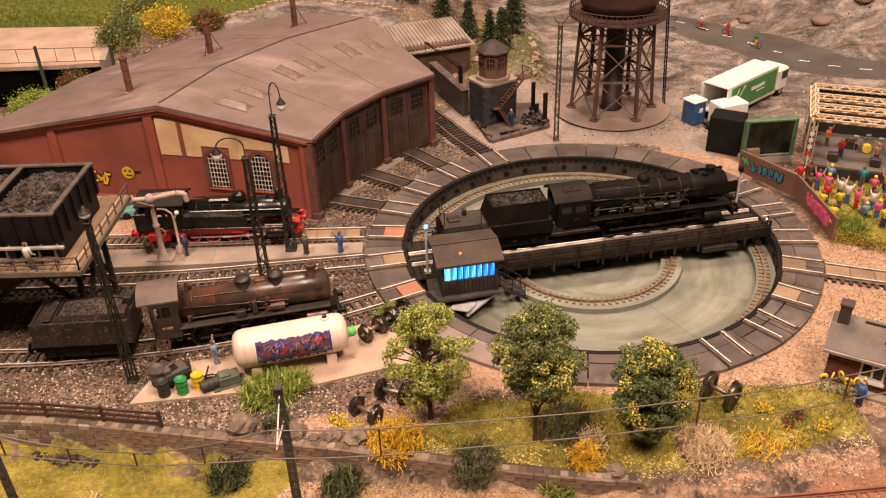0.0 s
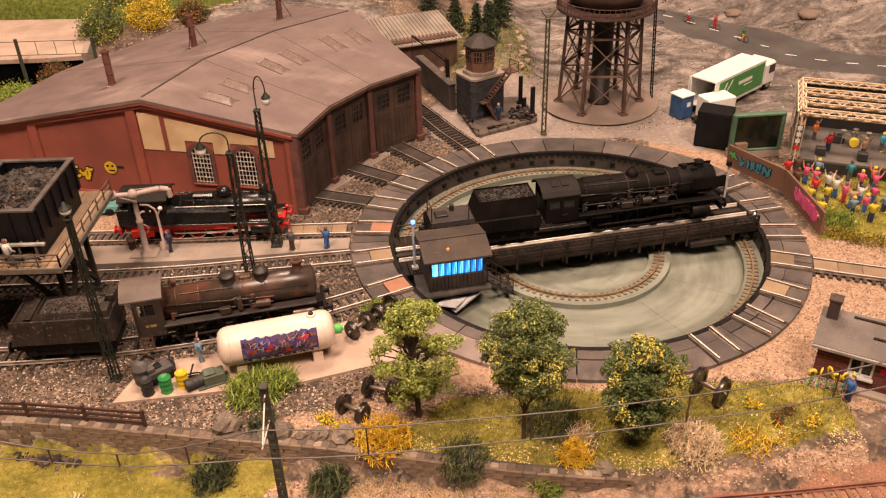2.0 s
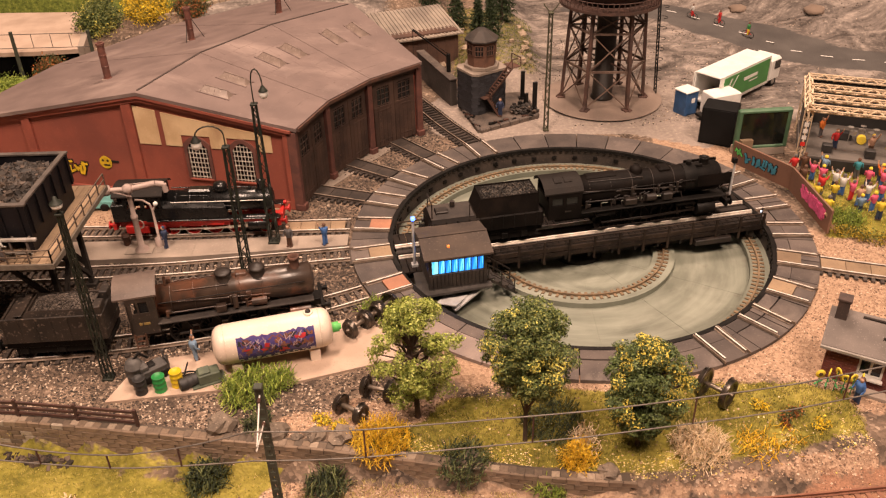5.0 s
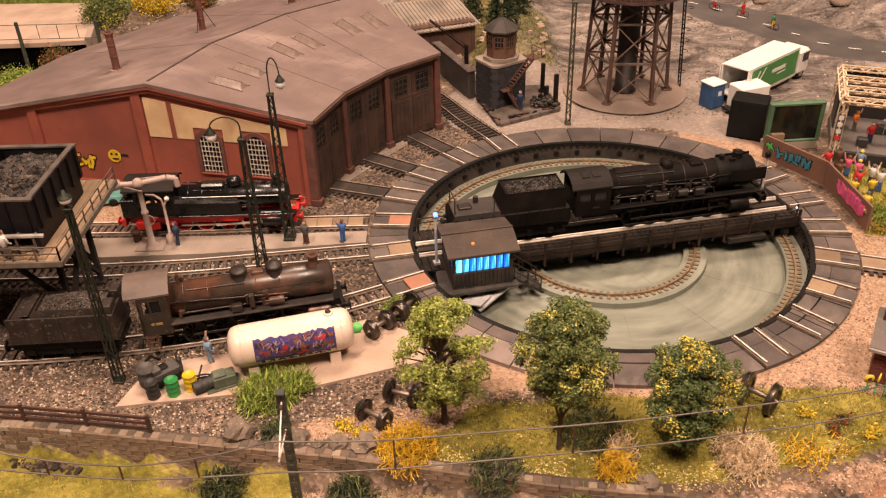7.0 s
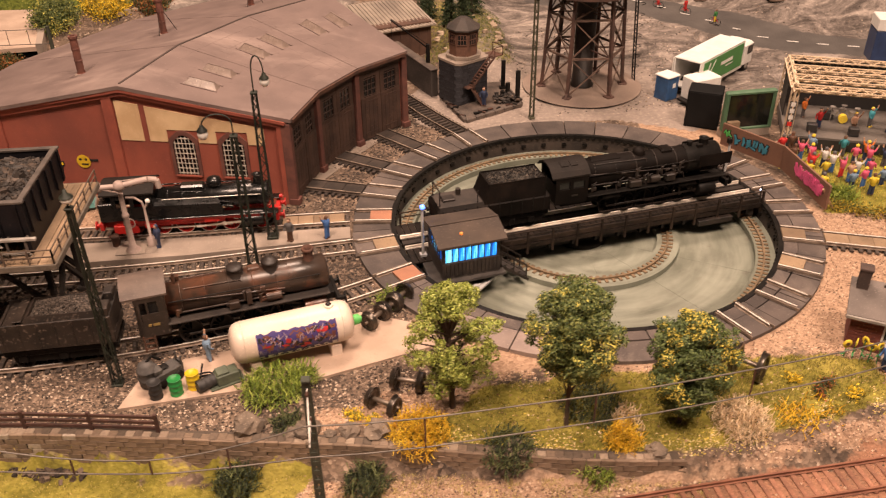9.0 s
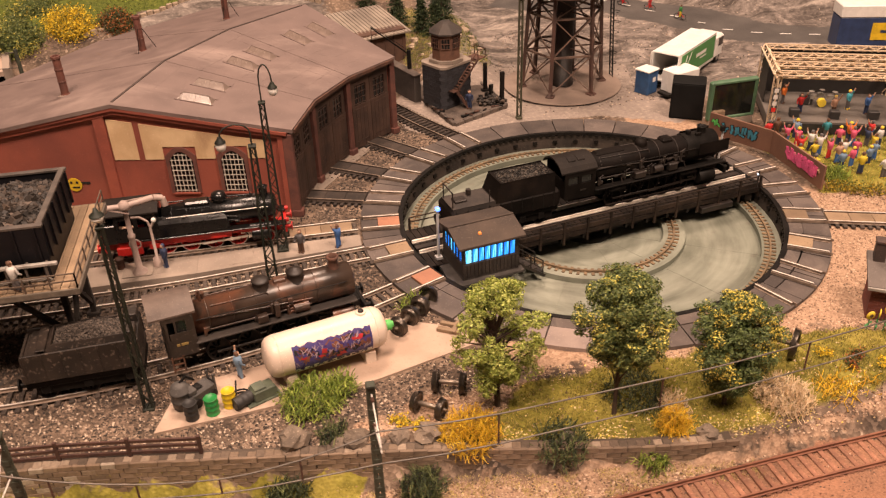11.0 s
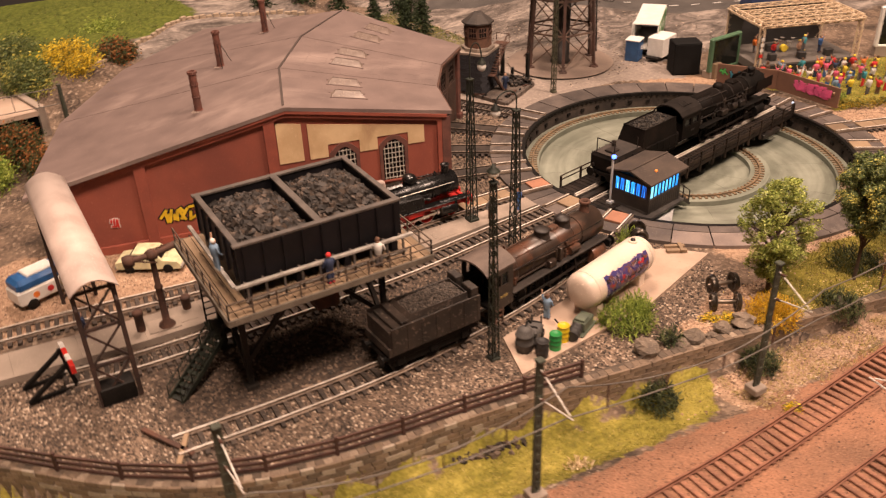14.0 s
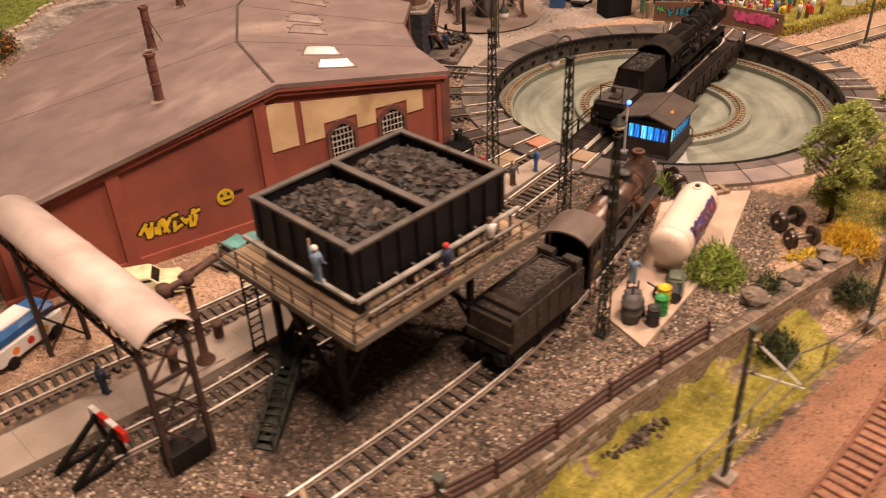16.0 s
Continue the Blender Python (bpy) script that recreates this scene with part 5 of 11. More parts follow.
def rods_mesh(x0, x1, cyl_x, y, zc, s):
    """Coupling rod, main rod, slide bars and valve gear of one side, by name."""
    yield "coupling_rod", Mesh().box(((x0 + x1) / 2, y, zc - 0.12), (x1 - x0 + 0.3, 0.1, 0.16), bev=0.02)
    yield "main_rod", Mesh().bar(((x0 + x1) / 2, y + s * 0.12, zc - 0.12), (cyl_x - 0.8, y + s * 0.12, zc + 0.15), 0.1, 0.16)
    yield "slide_bar", Mesh().bar((cyl_x - 1.6, y + s * 0.05, zc + 0.38), (cyl_x - 0.3, y + s * 0.05, zc + 0.38), 0.12, 0.12)
    yield "slide_bar", Mesh().bar((cyl_x - 1.6, y + s * 0.05, zc - 0.02), (cyl_x - 0.3, y + s * 0.05, zc - 0.02), 0.12, 0.1)
    yield "radius_rod", Mesh().bar((cyl_x - 2.4, y + s * 0.18, zc + 0.9), (cyl_x - 0.7, y + s * 0.18, zc + 0.6), 0.09, 0.13)
    yield "expansion_link", Mesh().bar((cyl_x - 2.6, y + s * 0.18, zc + 1.05), (cyl_x - 2.3, y + s * 0.18, zc - 0.1), 0.1, 0.15)
    yield "lever", Mesh().bar((cyl_x - 1.0, y + s * 0.18, zc + 0.75), (cyl_x - 1.0, y + s * 0.18, zc - 0.05), 0.08, 0.1)


def boiler_fittings(boiler, mt, x0, x1, r, zc, q, n=14):
    """Bands, pipes and small boxes along a boiler, each a part."""
    for i in range(5):
        x = x0 + (x1 - x0) * (i + 0.5) / 5
        part("boiler_band", Mesh().turned([(r + 0.003, -0.035), (r + 0.02, -0.035), (r + 0.02, 0.035), (r + 0.003, 0.035), (r + 0.003, -0.035)], (x, 0, zc), 24, "x"), mt, boiler)
    for s in (-1, 1):
        part("pipe", Mesh().pipe([(x0 + 0.2, s * r * 0.95, zc + 0.35 * r), ((x0 + x1) / 2, s * (r + 0.06), zc + 0.15 * r), (x1 - 0.3, s * (r + 0.05), zc - 0.1)], 0.05), mt, boiler)
        part("pipe", Mesh().pipe([(x0 + 0.5, s * (r + 0.05), zc - 0.4 * r), (x1 - 0.4, s * (r + 0.05), zc - 0.45 * r)], 0.06), mt, boiler)
        part("pipe", Mesh().pipe([(x0 + 1.0, s * (r * 0.6), zc + 0.85 * r), (x0 + 0.6 * (x1 - x0), s * (r * 0.66), zc + 0.8 * r), (x0 + 0.62 * (x1 - x0), s * (r + 0.05), zc - 0.3 * r)], 0.045), mt, boiler)
        for k in range(n):
            x = q.uniform(x0 + 0.3, x1 - 0.3)
            if k % 3:
                z = zc + q.uniform(-0.75, 0.2) * r
                m = Mesh().box((x, s * (r + 0.03), z), (q.uniform(0.12, 0.4), 0.22, q.uniform(0.1, 0.35)), bev=0.02)
            else:
                z = zc + q.uniform(-0.6, 0.1) * r
                m = Mesh().rod((x, s * (r + 0.08), z - 0.3), (x, s * (r + 0.08), z + 0.3), 0.1, n=8).rod((x, s * (r + 0.08), z + 0.28), (x + 0.4, s * (r + 0.02), z + 0.4), 0.04, n=5)
            part("fitting", m, mt, boiler)


def tender(ob, x0, x1, z, w, frame_mat, wheel_xs):
    """The frame, wheels and buffers under a tender."""
    L = x1 - x0
    m = Mesh()
    m.box(((x0 + x1) / 2, 0, z + 1.15), (L, w - 0.5, 0.35), bev=0.03)
    for s in (-1, 1):
        m.box(((x0 + x1) / 2, s * 0.95, z + 0.75), (L - 0.8, 0.14, 0.6))
        for x in wheel_xs:
            m.box((x, s * 1.06, z + 0.72), (0.5, 0.16, 0.5), bev=0.05)
            for k in range(3):
                m.box((x, s * 1.08, z + 1.0 + 0.07 * k), (1.3 - 0.3 * k, 0.12, 0.06))
    fr = part("tender_frame", m, frame_mat, ob)
    wheels(ob, wheel_xs, 0.55, z, frame_mat, 9, "tender_wheel")
    buffers(ob, x0 + 0.05, z + 1.2, -1, frame_mat)
    return fr


def ladder(m, a, b, width, rungs, r=0.05, side=(1, 0, 0)):
    a, b, w = Vector(a), Vector(b), Vector(side).normalized() * (width / 2)
    m.bar(a - w, b - w, r * 2), m.bar(a + w, b + w, r * 2)
    for i in range(rungs):
        p = a + (b - a) * ((i + 0.5) / rungs)
        m.bar(p - w, p + w, r * 1.4)
    return m


M["coal_fine_black"] = island_material("coal_fine_black", [(0.010, 0.009, 0.008), (0.020, 0.017, 0.014), (0.032, 0.026, 0.020), (0.014, 0.012, 0.010), (0.07, 0.055, 0.042)], 0.7)
mat("coal", (0.022, 0.020, 0.019), 0.55, other=(0.012, 0.011, 0.011), spots=(0.06, 0.055, 0.05), bump=0.4)
M["coal_lumps"] = island_material("coal_lumps", [(0.013, 0.0105, 0.009), (0.026, 0.020, 0.016), (0.046, 0.034, 0.026), (0.017, 0.0135, 0.011), (0.085, 0.060, 0.044), (0.032, 0.025, 0.020), (0.020, 0.016, 0.013)], 0.65)


def chunk(m, c, s, q):
    """A broken angular piece, turned at random."""
    turn = Euler((q.uniform(0, 6.28), q.uniform(0, 6.28), q.uniform(0, 6.28))).to_matrix()
    a, b, d = s * q.uniform(0.7, 1.1), s * q.uniform(0.55, 0.9), s * q.uniform(0.5, 0.8)
    pts = []
    for i in range(8):
        v = Vector((a if i & 1 else -a, b if i & 2 else -b, d if i & 4 else -d)) * q.uniform(0.6, 1.1)
        pts.append(tuple(Vector(c) + turn @ v))
    return m.add(pts, [(0, 2, 3, 1), (4, 5, 7, 6), (0, 1, 5, 4), (2, 6, 7, 3), (0, 4, 6, 2), (1, 3, 7, 5)])


def coal_heap(x0, x1, y0, y1, z0, rise, count, size, seed):
    """Loose lumps heaped over a rectangle."""
    q = random.Random(seed)
    m = Mesh()
    nx, ny = 14, 10
    pts, faces = [], []
    for j in range(ny + 1):
        for i in range(nx + 1):
            u, v = i / nx, j / ny
            dome = (math.sin(math.pi * u) * math.sin(math.pi * v)) ** 0.6
            pts.append((x0 + (x1 - x0) * u, y0 + (y1 - y0) * v, z0 + rise * dome + q.uniform(-0.05, 0.05)))
    for j in range(ny):
        for i in range(nx):
            faces.append((j * (nx + 1) + i, j * (nx + 1) + i + 1, (j + 1) * (nx + 1) + i + 1, (j + 1) * (nx + 1) + i))
    m.add(pts, faces)
    for k in range(count):
        u, v = q.uniform(0.02, 0.98), q.uniform(0.02, 0.98)
        dome = (math.sin(math.pi * u) * math.sin(math.pi * v)) ** 0.6
        chunk(m, (x0 + (x1 - x0) * u, y0 + (y1 - y0) * v, z0 + rise * dome + size * 0.15), size * q.uniform(0.4, 1.1), q)
    return m


# --- the black engine on the turntable: built along x, rail top at z = 0
blk, wrn = M["black_iron"], M["worn_iron"]
mat("satin_black", (0.010, 0.0078, 0.0068), 0.55, other=(0.0048, 0.0041, 0.0037), spots=(0.020, 0.015, 0.012), scale=60, bump=0.08, spec=0.09, wash=((0.028, 0.019, 0.014), 26, 0.55, 0.75, 0.6, (1, 1, 1)))
mat("roof_black", (0.017, 0.0135, 0.0115), 0.62, other=(0.010, 0.008, 0.007), spots=(0.04, 0.032, 0.026), scale=50, bump=0.1, spec=0.18)
sat = M["satin_black"]
a = radians(BRIDGE)
loco = thing("steam_locomotive", TX + 0.1, TY, 0.55, BRIDGE, "large black steam locomotive with tender on the turntable bridge", "locomotive")
loco.scale = (1.03, 1.05, 1.12)
m = Mesh().box((5.0, 0, 1.25), (14.6, 1.1, 0.5), bev=0.03).box((12.0, 0, 1.25), (0.25, 2.9, 0.55), bev=0.03)
part("frame", m, blk, loco)
m = Mesh().turned([(0.2, -0.9), (1.12, -0.88), (1.12, 2.9), (1.06, 5.6), (1.06, 8.3)], (0, 0, 3.12), 28, "x")
boiler = part("boiler", m, sat, loco, "black boiler with pipes and bands")
m = Mesh().turned([(1.1, 8.3), (1.1, 11.3), (1.02, 11.42), (0.78, 11.5), (0.3, 11.56), (0.1, 11.58)], (0, 0, 3.12), 28, "x")
smoke = part("smokebox", m, blk, loco)
part("chimney", Mesh().turned([(0.44, -0.25), (0.38, 0.1), (0.36, 0.45), (0.42, 0.55), (0.3, 0.56), (0.28, 0.2)], (10.2, 0, 4.1), 18), blk, smoke)
boiler_fittings(boiler, wrn, -0.6, 8.2, 1.1, 3.12, random.Random(2), 26)
m = Mesh().turned([(0.5, 0), (0.5, 0.25), (0.42, 0.42), (0.2, 0.52), (0.02, 0.55)], (4.4, 0, 4.1), 18)
part("steam_dome", m, sat, boiler)
m = Mesh().box((1.4, 0, 4.18), (2.6, 0.8, 0.3), bev=0.12)
part("sand_box", m, sat, boiler)
m = Mesh().box((6.7, 0, 4.16), (1.0, 0.9, 0.42), bev=0.14)
part("sand_box", m, sat, boiler)
part("heater", Mesh().rod((8.9, 0.0, 4.1), (8.9, 0, 4.5), 0.22, n=12), blk, boiler)
part("bell", Mesh().box((9.6, -0.4, 4.2), (0.5, 0.2, 0.25)), blk, boiler)
part("whistle", Mesh().rod((-0.5, 0.2, 3.95), (-0.5, 0.2, 4.45), 0.07), blk, boiler)
for s in (-1, 1):
    m = Mesh().box((5.6, s * 1.32, 2.05), (12.2, 0.62, 0.1), bev=0.02)
    part("running_board", m, blk, loco)
    plate = Mesh()
    plate.box((10.6, s * 1.36, 3.38), (2.9, 0.06, 0.95), bev=0.03)
    plate.bar((9.6, s * 1.36, 2.95), (9.6, s * 1.05, 2.7), 0.08).bar((11.5, s * 1.36, 2.95), (11.4, s * 1.0, 2.6), 0.08)
    part("smoke_deflector", plate, sat, loco, "upright smoke deflector plate")
    m = Mesh()
    handrail(m, -0.4, 9.0, s * 1.15, 3.45)
    part("handrail", m, blk, loco)
    m = Mesh().turned([(0.5, -0.75), (0.52, -0.7), (0.52, 0.7), (0.5, 0.75)], (10.2, s * 1.12, 1.0), 16, "x").turned([(0.3, -0.8), (0.3, 0.8)], (10.2, s * 1.12, 1.75), 14, "x")
    part("cylinder", m, blk, loco)
    for name, m in rods_mesh(1.6, 8.0, 10.2, s * 1.0, 0.85, s):
        part(name, m, M["worn_iron"], loco)
    m = Mesh().box((3.6, s * 1.3, 2.45), (1.0, 0.55, 0.5), bev=0.05).box((6.7, s * 1.28, 2.5), (0.8, 0.5, 0.6), bev=0.08)
    m.turned([(0.3, -0.4), (0.3, 0.4)], (5.3, s * 1.3, 2.55), 14, "x")
    part("pump", m, wrn, loco)
    for k in range(9):
        x = 1.2 + 0.85 * k
        part("sand_pipe", Mesh().pipe([(x, s * 1.0, 2.6), (x + 0.1, s * 1.25, 2.0), (x + 0.15, s * 1.05, 0.9)], 0.045, 5), wrn, loco)
    part("brake_rod", Mesh().bar((0.8, s * 1.12, 0.35), (9.0, s * 1.12, 0.35), 0.07), wrn, loco)
    part("air_tank", Mesh().turned([(0.02, -0.8), (0.25, -0.75), (0.25, 0.75), (0.02, 0.8)], (1.6, s * 1.25, 1.7), 12, "x"), blk, loco)
    part("air_tank", Mesh().turned([(0.02, -0.8), (0.25, -0.75), (0.25, 0.75), (0.02, 0.8)], (8.3, s * 1.25, 1.7), 12, "x"), blk, loco)
wheels(loco, (1.6, 3.2, 4.8, 6.4, 8.0), 0.76, 0, blk, 12)
wheels(loco, (11.0,), 0.48, 0, blk, 9, "leading_wheel")
cab = part("cab", cab_mesh(-0.5, 2.9, 1.7, 3.8), sat, loco, "black driver's cab")
cab_sides(cab, sat, -3.2, -0.5, 2.9, 1.7, 3.8)
part("cab_roof", arched_roof(-3.55, -0.4, 2.9, 3.74, 0.68, 0.05), M["roof_black"], cab, "dusty black arched roof")
for s in (-1, 1):
    part("cab_glass", Mesh().box((-1.85, s * 1.34, 3.0), (2.2, 0.03, 0.9)), M["window_dark"], cab)
part("cab_back", Mesh().box((-3.1, 0, 2.4), (0.12, 2.6, 1.4)), sat, cab)
part("cab_plate", Mesh().box((-1.6, -1.47, 2.3), (0.5, 0.03, 0.12)), wrn, cab)
part("cab_panel", Mesh().box((-1.85, 0, 1.8), (2.6, 2.85, 0.2)), blk, cab)
for k in (0, 1):
    part("roof_vent", Mesh().box((-2.3 + 0.8 * k, -0.55, 4.44), (0.62, 0.62, 0.12), rx=14, bev=0.03), M["roof_black"], cab)
buffers(loco, 12.1, 1.25, 1, blk)
for s in (-1, 1):
    part("lamp", Mesh().rod((12.0, s * 0.95, 1.75), (12.25, s * 0.95, 1.75), 0.2, n=12), wrn, loco)
part("coupling", Mesh().bar((12.1, 0, 1.2), (12.5, 0, 0.9), 0.14).box((12.3, 0, 1.3), (0.15, 0.25, 0.25)), M["loco_red"], loco)
# its tender
m = Mesh().box((-8.05, 0, 2.0), (9.1, 2.8, 1.5), bev=0.25)
body = part("tender_body", m, sat, loco, "long black tender tank with rounded edges")
part("tank_top", Mesh().box((-10.7, 0, 2.765), (3.4, 2.3, 0.03), bev=0.01), M["dusty_iron"], body, "dusty brown tank top")
m = Mesh()
x0, x1 = -8.95, -3.95
m.add([(x0, -1.32, 2.6), (x1, -1.32, 2.6), (x1, 1.32, 2.6), (x0, 1.32, 2.6), (x0 + 0.45, -1.12, 3.92), (x1, -1.12, 3.92), (x1, 1.12, 3.92), (x0 + 0.45, 1.12, 3.92)],
      [(3, 2, 1, 0), (4, 5, 6, 7), (0, 1, 5, 4), (1, 2, 6, 5), (2, 3, 7, 6), (3, 0, 4, 7)])
part("coal_bunker", m, sat, body)
part("coal", coal_heap(x0 + 0.6, x1 - 0.1, -1.02, 1.02, 3.86, 0.08, 620, 0.085, 4), M["coal_fine_black"], body, "fine black coal level in the tender")
for s in (-1, 1):
    part("bunker_rim", Mesh().bar((x0 + 0.45, s * 1.1, 3.95), (x1, s * 1.1, 3.95), 0.07, 0.1), sat, body)
part("bunker_rim", Mesh().bar((x0 + 0.47, -1.1, 3.95), (x0 + 0.47, 1.1, 3.95), 0.07, 0.1), sat, body)
part("hatch", Mesh().box((-11.4, 0, 2.85), (1.0, 0.8, 0.2), bev=0.05), wrn, body)
part("vent", Mesh().rod((-10.4, 0.6, 2.8), (-10.4, 0.6, 3.2), 0.2, n=10), wrn, body)
part("handrail", Mesh().pipe([(-12.3, -0.9, 2.8), (-12.3, -0.9, 3.9), (-12.3, 0.9, 3.9), (-12.3, 0.9, 2.8)], 0.05), wrn, body)
part("post", Mesh().rod((-9.4, -1.1, 2.8), (-9.4, -1.1, 3.7), 0.04), wrn, body)
for k in range(10):
    part("rivet_strip", Mesh().box((-12.2 + 0.9 * k, -1.41, 2.0), (0.06, 0.04, 1.3)), blk, body)
    part("rivet_strip", Mesh().box((-12.2 + 0.9 * k, 1.41, 2.0), (0.06, 0.04, 1.3)), blk, body)
tender(loco, -12.6, -3.6, 0, 2.8, blk, (-11.4, -9.8, -6.6, -5.0))
for s in (-1, 1):
    part("tail_lamp", Mesh().rod((-12.6, s * 0.95, 1.75), (-12.8, s * 0.95, 1.75), 0.16, n=10), wrn, loco)

# --- the weathered brown engine on the siding
mat("dirty_brown", (0.064, 0.041, 0.029), 0.33, other=(0.017, 0.012, 0.010), spots=(0.13, 0.08, 0.052), scale=60, fine=500, bump=0.10, spot_at=0.66, mix=0.9, spec=0.6, wash=((0.20, 0.080, 0.043), 36, 0.50, 0.68, 0.75, (1, 1, 1)))
mat("tender_black", (0.044, 0.032, 0.025), 0.48, other=(0.018, 0.015, 0.013), spots=(0.13, 0.10, 0.08), scale=50, fine=500, bump=0.15, spot_at=0.6, wash=((0.16, 0.125, 0.10), 20, 0.58, 0.75, 0.7, (1, 1, 0.4)))
mat("dusty_roof", (0.145, 0.108, 0.088), 0.6, other=(0.085, 0.064, 0.054), spots=(0.22, 0.17, 0.14), scale=50, wash=((0.06, 0.042, 0.035), 25, 0.52, 0.68, 0.6, (1, 1, 1)))
drt = M["dirty_brown"]
loco = thing("steam_locomotive", -14.8, 51.55, 0.45, 13.0, "weathered brown-black steam locomotive coupled to its tender", "locomotive")
loco.scale = (1.0, 1.06, 1.13)
m = Mesh().box((0.2, 0, 1.15), (12.6, 1.1, 0.5), bev=0.03).box((6.5, 0, 1.15), (0.25, 2.7, 0.55), bev=0.03)
part("frame", m, blk, loco)
m = Mesh().turned([(0.2, -4.7), (1.0, -4.68), (1.0, 3.4)], (0, 0, 2.75), 28, "x")
boiler = part("boiler", m, drt, loco, "weathered rusty-brown boiler")
m = Mesh().turned([(1.05, 3.4), (1.05, 5.9), (0.95, 6.0), (0.6, 6.1), (0.1, 6.15)], (0, 0, 2.75), 28, "x")
smoke = part("smokebox", m, drt, loco, "dusty dark brown smokebox")
part("chimney", Mesh().turned([(0.46, -0.2), (0.34, 0.1), (0.32, 0.5), (0.42, 0.62), (0.42, 0.74), (0.28, 0.75), (0.26, 0.4)], (4.9, 0, 3.75), 18), M["rust_brown"], smoke, "rusty chimney")
boiler_fittings(boiler, drt, -4.4, 3.3, 1.0, 2.75, random.Random(5), 8)
for x, h in ((0.0, 0.62), (2.3, 0.74)):
    m = Mesh().turned([(0.72, -0.2), (0.60, 0.0), (0.54, 0.1), (0.54, 0.42), (0.58, 0.45), (0.58, 0.52), (0.5, 0.58), (0.25, h), (0.02, h + 0.02)], (x, 0, 3.6), 18)
    part("steam_dome", m, M["worn_iron"], boiler, "dark sooty dome")
part("sand_box", Mesh().box((1.2, 0, 3.8), (0.8, 0.5, 0.3), bev=0.06), drt, boiler)
part("whistle", Mesh().rod((-3.9, 0, 3.6), (-3.9, 0, 4.4), 0.1, n=8), drt, boiler)
part("valve_box", Mesh().box((-3.8, 0.4, 3.85), (0.5, 0.3, 0.3)), drt, boiler)
for s in (-1, 1):
    part("running_board", Mesh().box((0.6, s * 1.2, 1.95), (10.6, 0.7, 0.1), bev=0.02), M["dusty_iron"], loco)
    m = Mesh()
    handrail(m, -4.4, 5.4, s * 1.12, 3.2)
    part("handrail", m, blk, loco)
    m = Mesh().turned([(0.52, -0.75), (0.54, -0.7), (0.54, 0.7), (0.52, 0.75)], (4.9, s * 1.1, 1.05), 16, "x")
    part("cylinder", m, drt, loco)
    for name, m in rods_mesh(-3.4, 2.6, 4.9, s * 0.98, 0.8, s):
        part(name, m, M["worn_iron"], loco)
    m = Mesh().turned([(0.26, -0.5), (0.26, 0.5)], (2.2, s * 1.2, 2.35), 12, "x").box((-0.4, s * 1.25, 2.3), (0.7, 0.4, 0.5), bev=0.05).box((0.6, s * 1.2, 2.6), (0.35, 0.35, 0.9), bev=0.04)
    part("pump", m, drt, loco)
wheels(loco, (-3.4, -1.4, 0.6, 2.6), 0.78, 0, blk, 11)
wheels(loco, (5.6,), 0.5, 0, blk, 9, "leading_wheel")
cab = part("cab", cab_mesh(-4.6, 2.8, 1.3, 4.05), drt, loco, "dirty brown driver's cab")
cab_sides(cab, M["tender_black"], -6.5, -4.6, 2.8, 1.3, 4.05)
part("cab_roof", arched_roof(-7.2, -4.4, 2.75, 3.95, 0.5, over=0.06), M["dusty_roof"], cab, "dusty brown arched cab roof")
mat("dull_brass", (0.30, 0.21, 0.07), 0.5)
part("cab_plate", Mesh().box((-5.78, -1.42, 2.1), (0.2, 0.03, 0.16)).box((-5.38, -1.42, 2.1), (0.42, 0.03, 0.16)), M["dull_brass"], cab, "dull yellow lettering bars")
part("cab_floor", Mesh().box((-5.6, 0, 1.4), (1.9, 2.5, 0.2)), blk, cab)
for s in (-1, 1):
    part("cab_panel", Mesh().box((-5.4, s * 1.385, 2.62), (1.5, 0.06, 0.5)), M["tender_black"], cab)
    part("cab_glass", Mesh().box((-5.35, s * 1.3, 3.2), (0.75, 0.03, 0.8)), M["window_dark"], cab)
    part("window_post", Mesh().box((-5.75, s * 1.36, 3.0), (0.12, 0.1, 1.3)), M["tender_black"], cab)
    part("grab_rail", Mesh().rod((-6.42, s * 1.46, 1.5), (-6.42, s * 1.46, 3.6), 0.04, n=5), M["worn_iron"], cab)
part("backhead", Mesh().box((-4.9, 0, 2.6), (0.4, 1.8, 2.0), bev=0.2), blk, cab)
m = ladder(Mesh(), (-6.0, -1.4, 0.3), (-6.0, -1.4, 1.4), 0.7, 3)
part("step_ladder", m, drt, cab)
buffers(loco, 6.6, 1.15, 1, blk)
# its tender stands on the straighter part of the siding
ten = thing("locomotive_tender", -25.75, 49.45, 0.45, 3.0, "weathered brown-black tender heaped with fine coal", "tender")
ten.scale = (1.12, 1.03, 1.17)
tbk = M["tender_black"]
body = part("tender_body", Mesh().box((0, 0, 1.75), (6.2, 2.9, 0.5)), tbk, ten, "dirty brown-black water tank")
for s in (-1, 1):
    part("tank_side", Mesh().box((0.1, s * 1.4, 2.4), (6.0, 0.12, 1.6), bev=0.02), tbk, body)
part("tank_end", Mesh().box((-2.9, 0, 2.3), (0.14, 2.66, 1.4)), tbk, body)
part("tank_end", Mesh().box((3.0, 0, 2.4), (0.14, 2.66, 1.6)), tbk, body)
part("tank_top", Mesh().box((0.05, 0, 2.85), (5.8, 2.64, 0.1)), tbk, body)
bx = Mesh()
low_ring, top_ring = [(-2.0, -1.2), (2.45, -1.2), (2.45, 1.2), (-2.0, 1.2)], [(-1.35, -1.02), (2.45, -1.02), (2.45, 1.02), (-1.35, 1.02)]
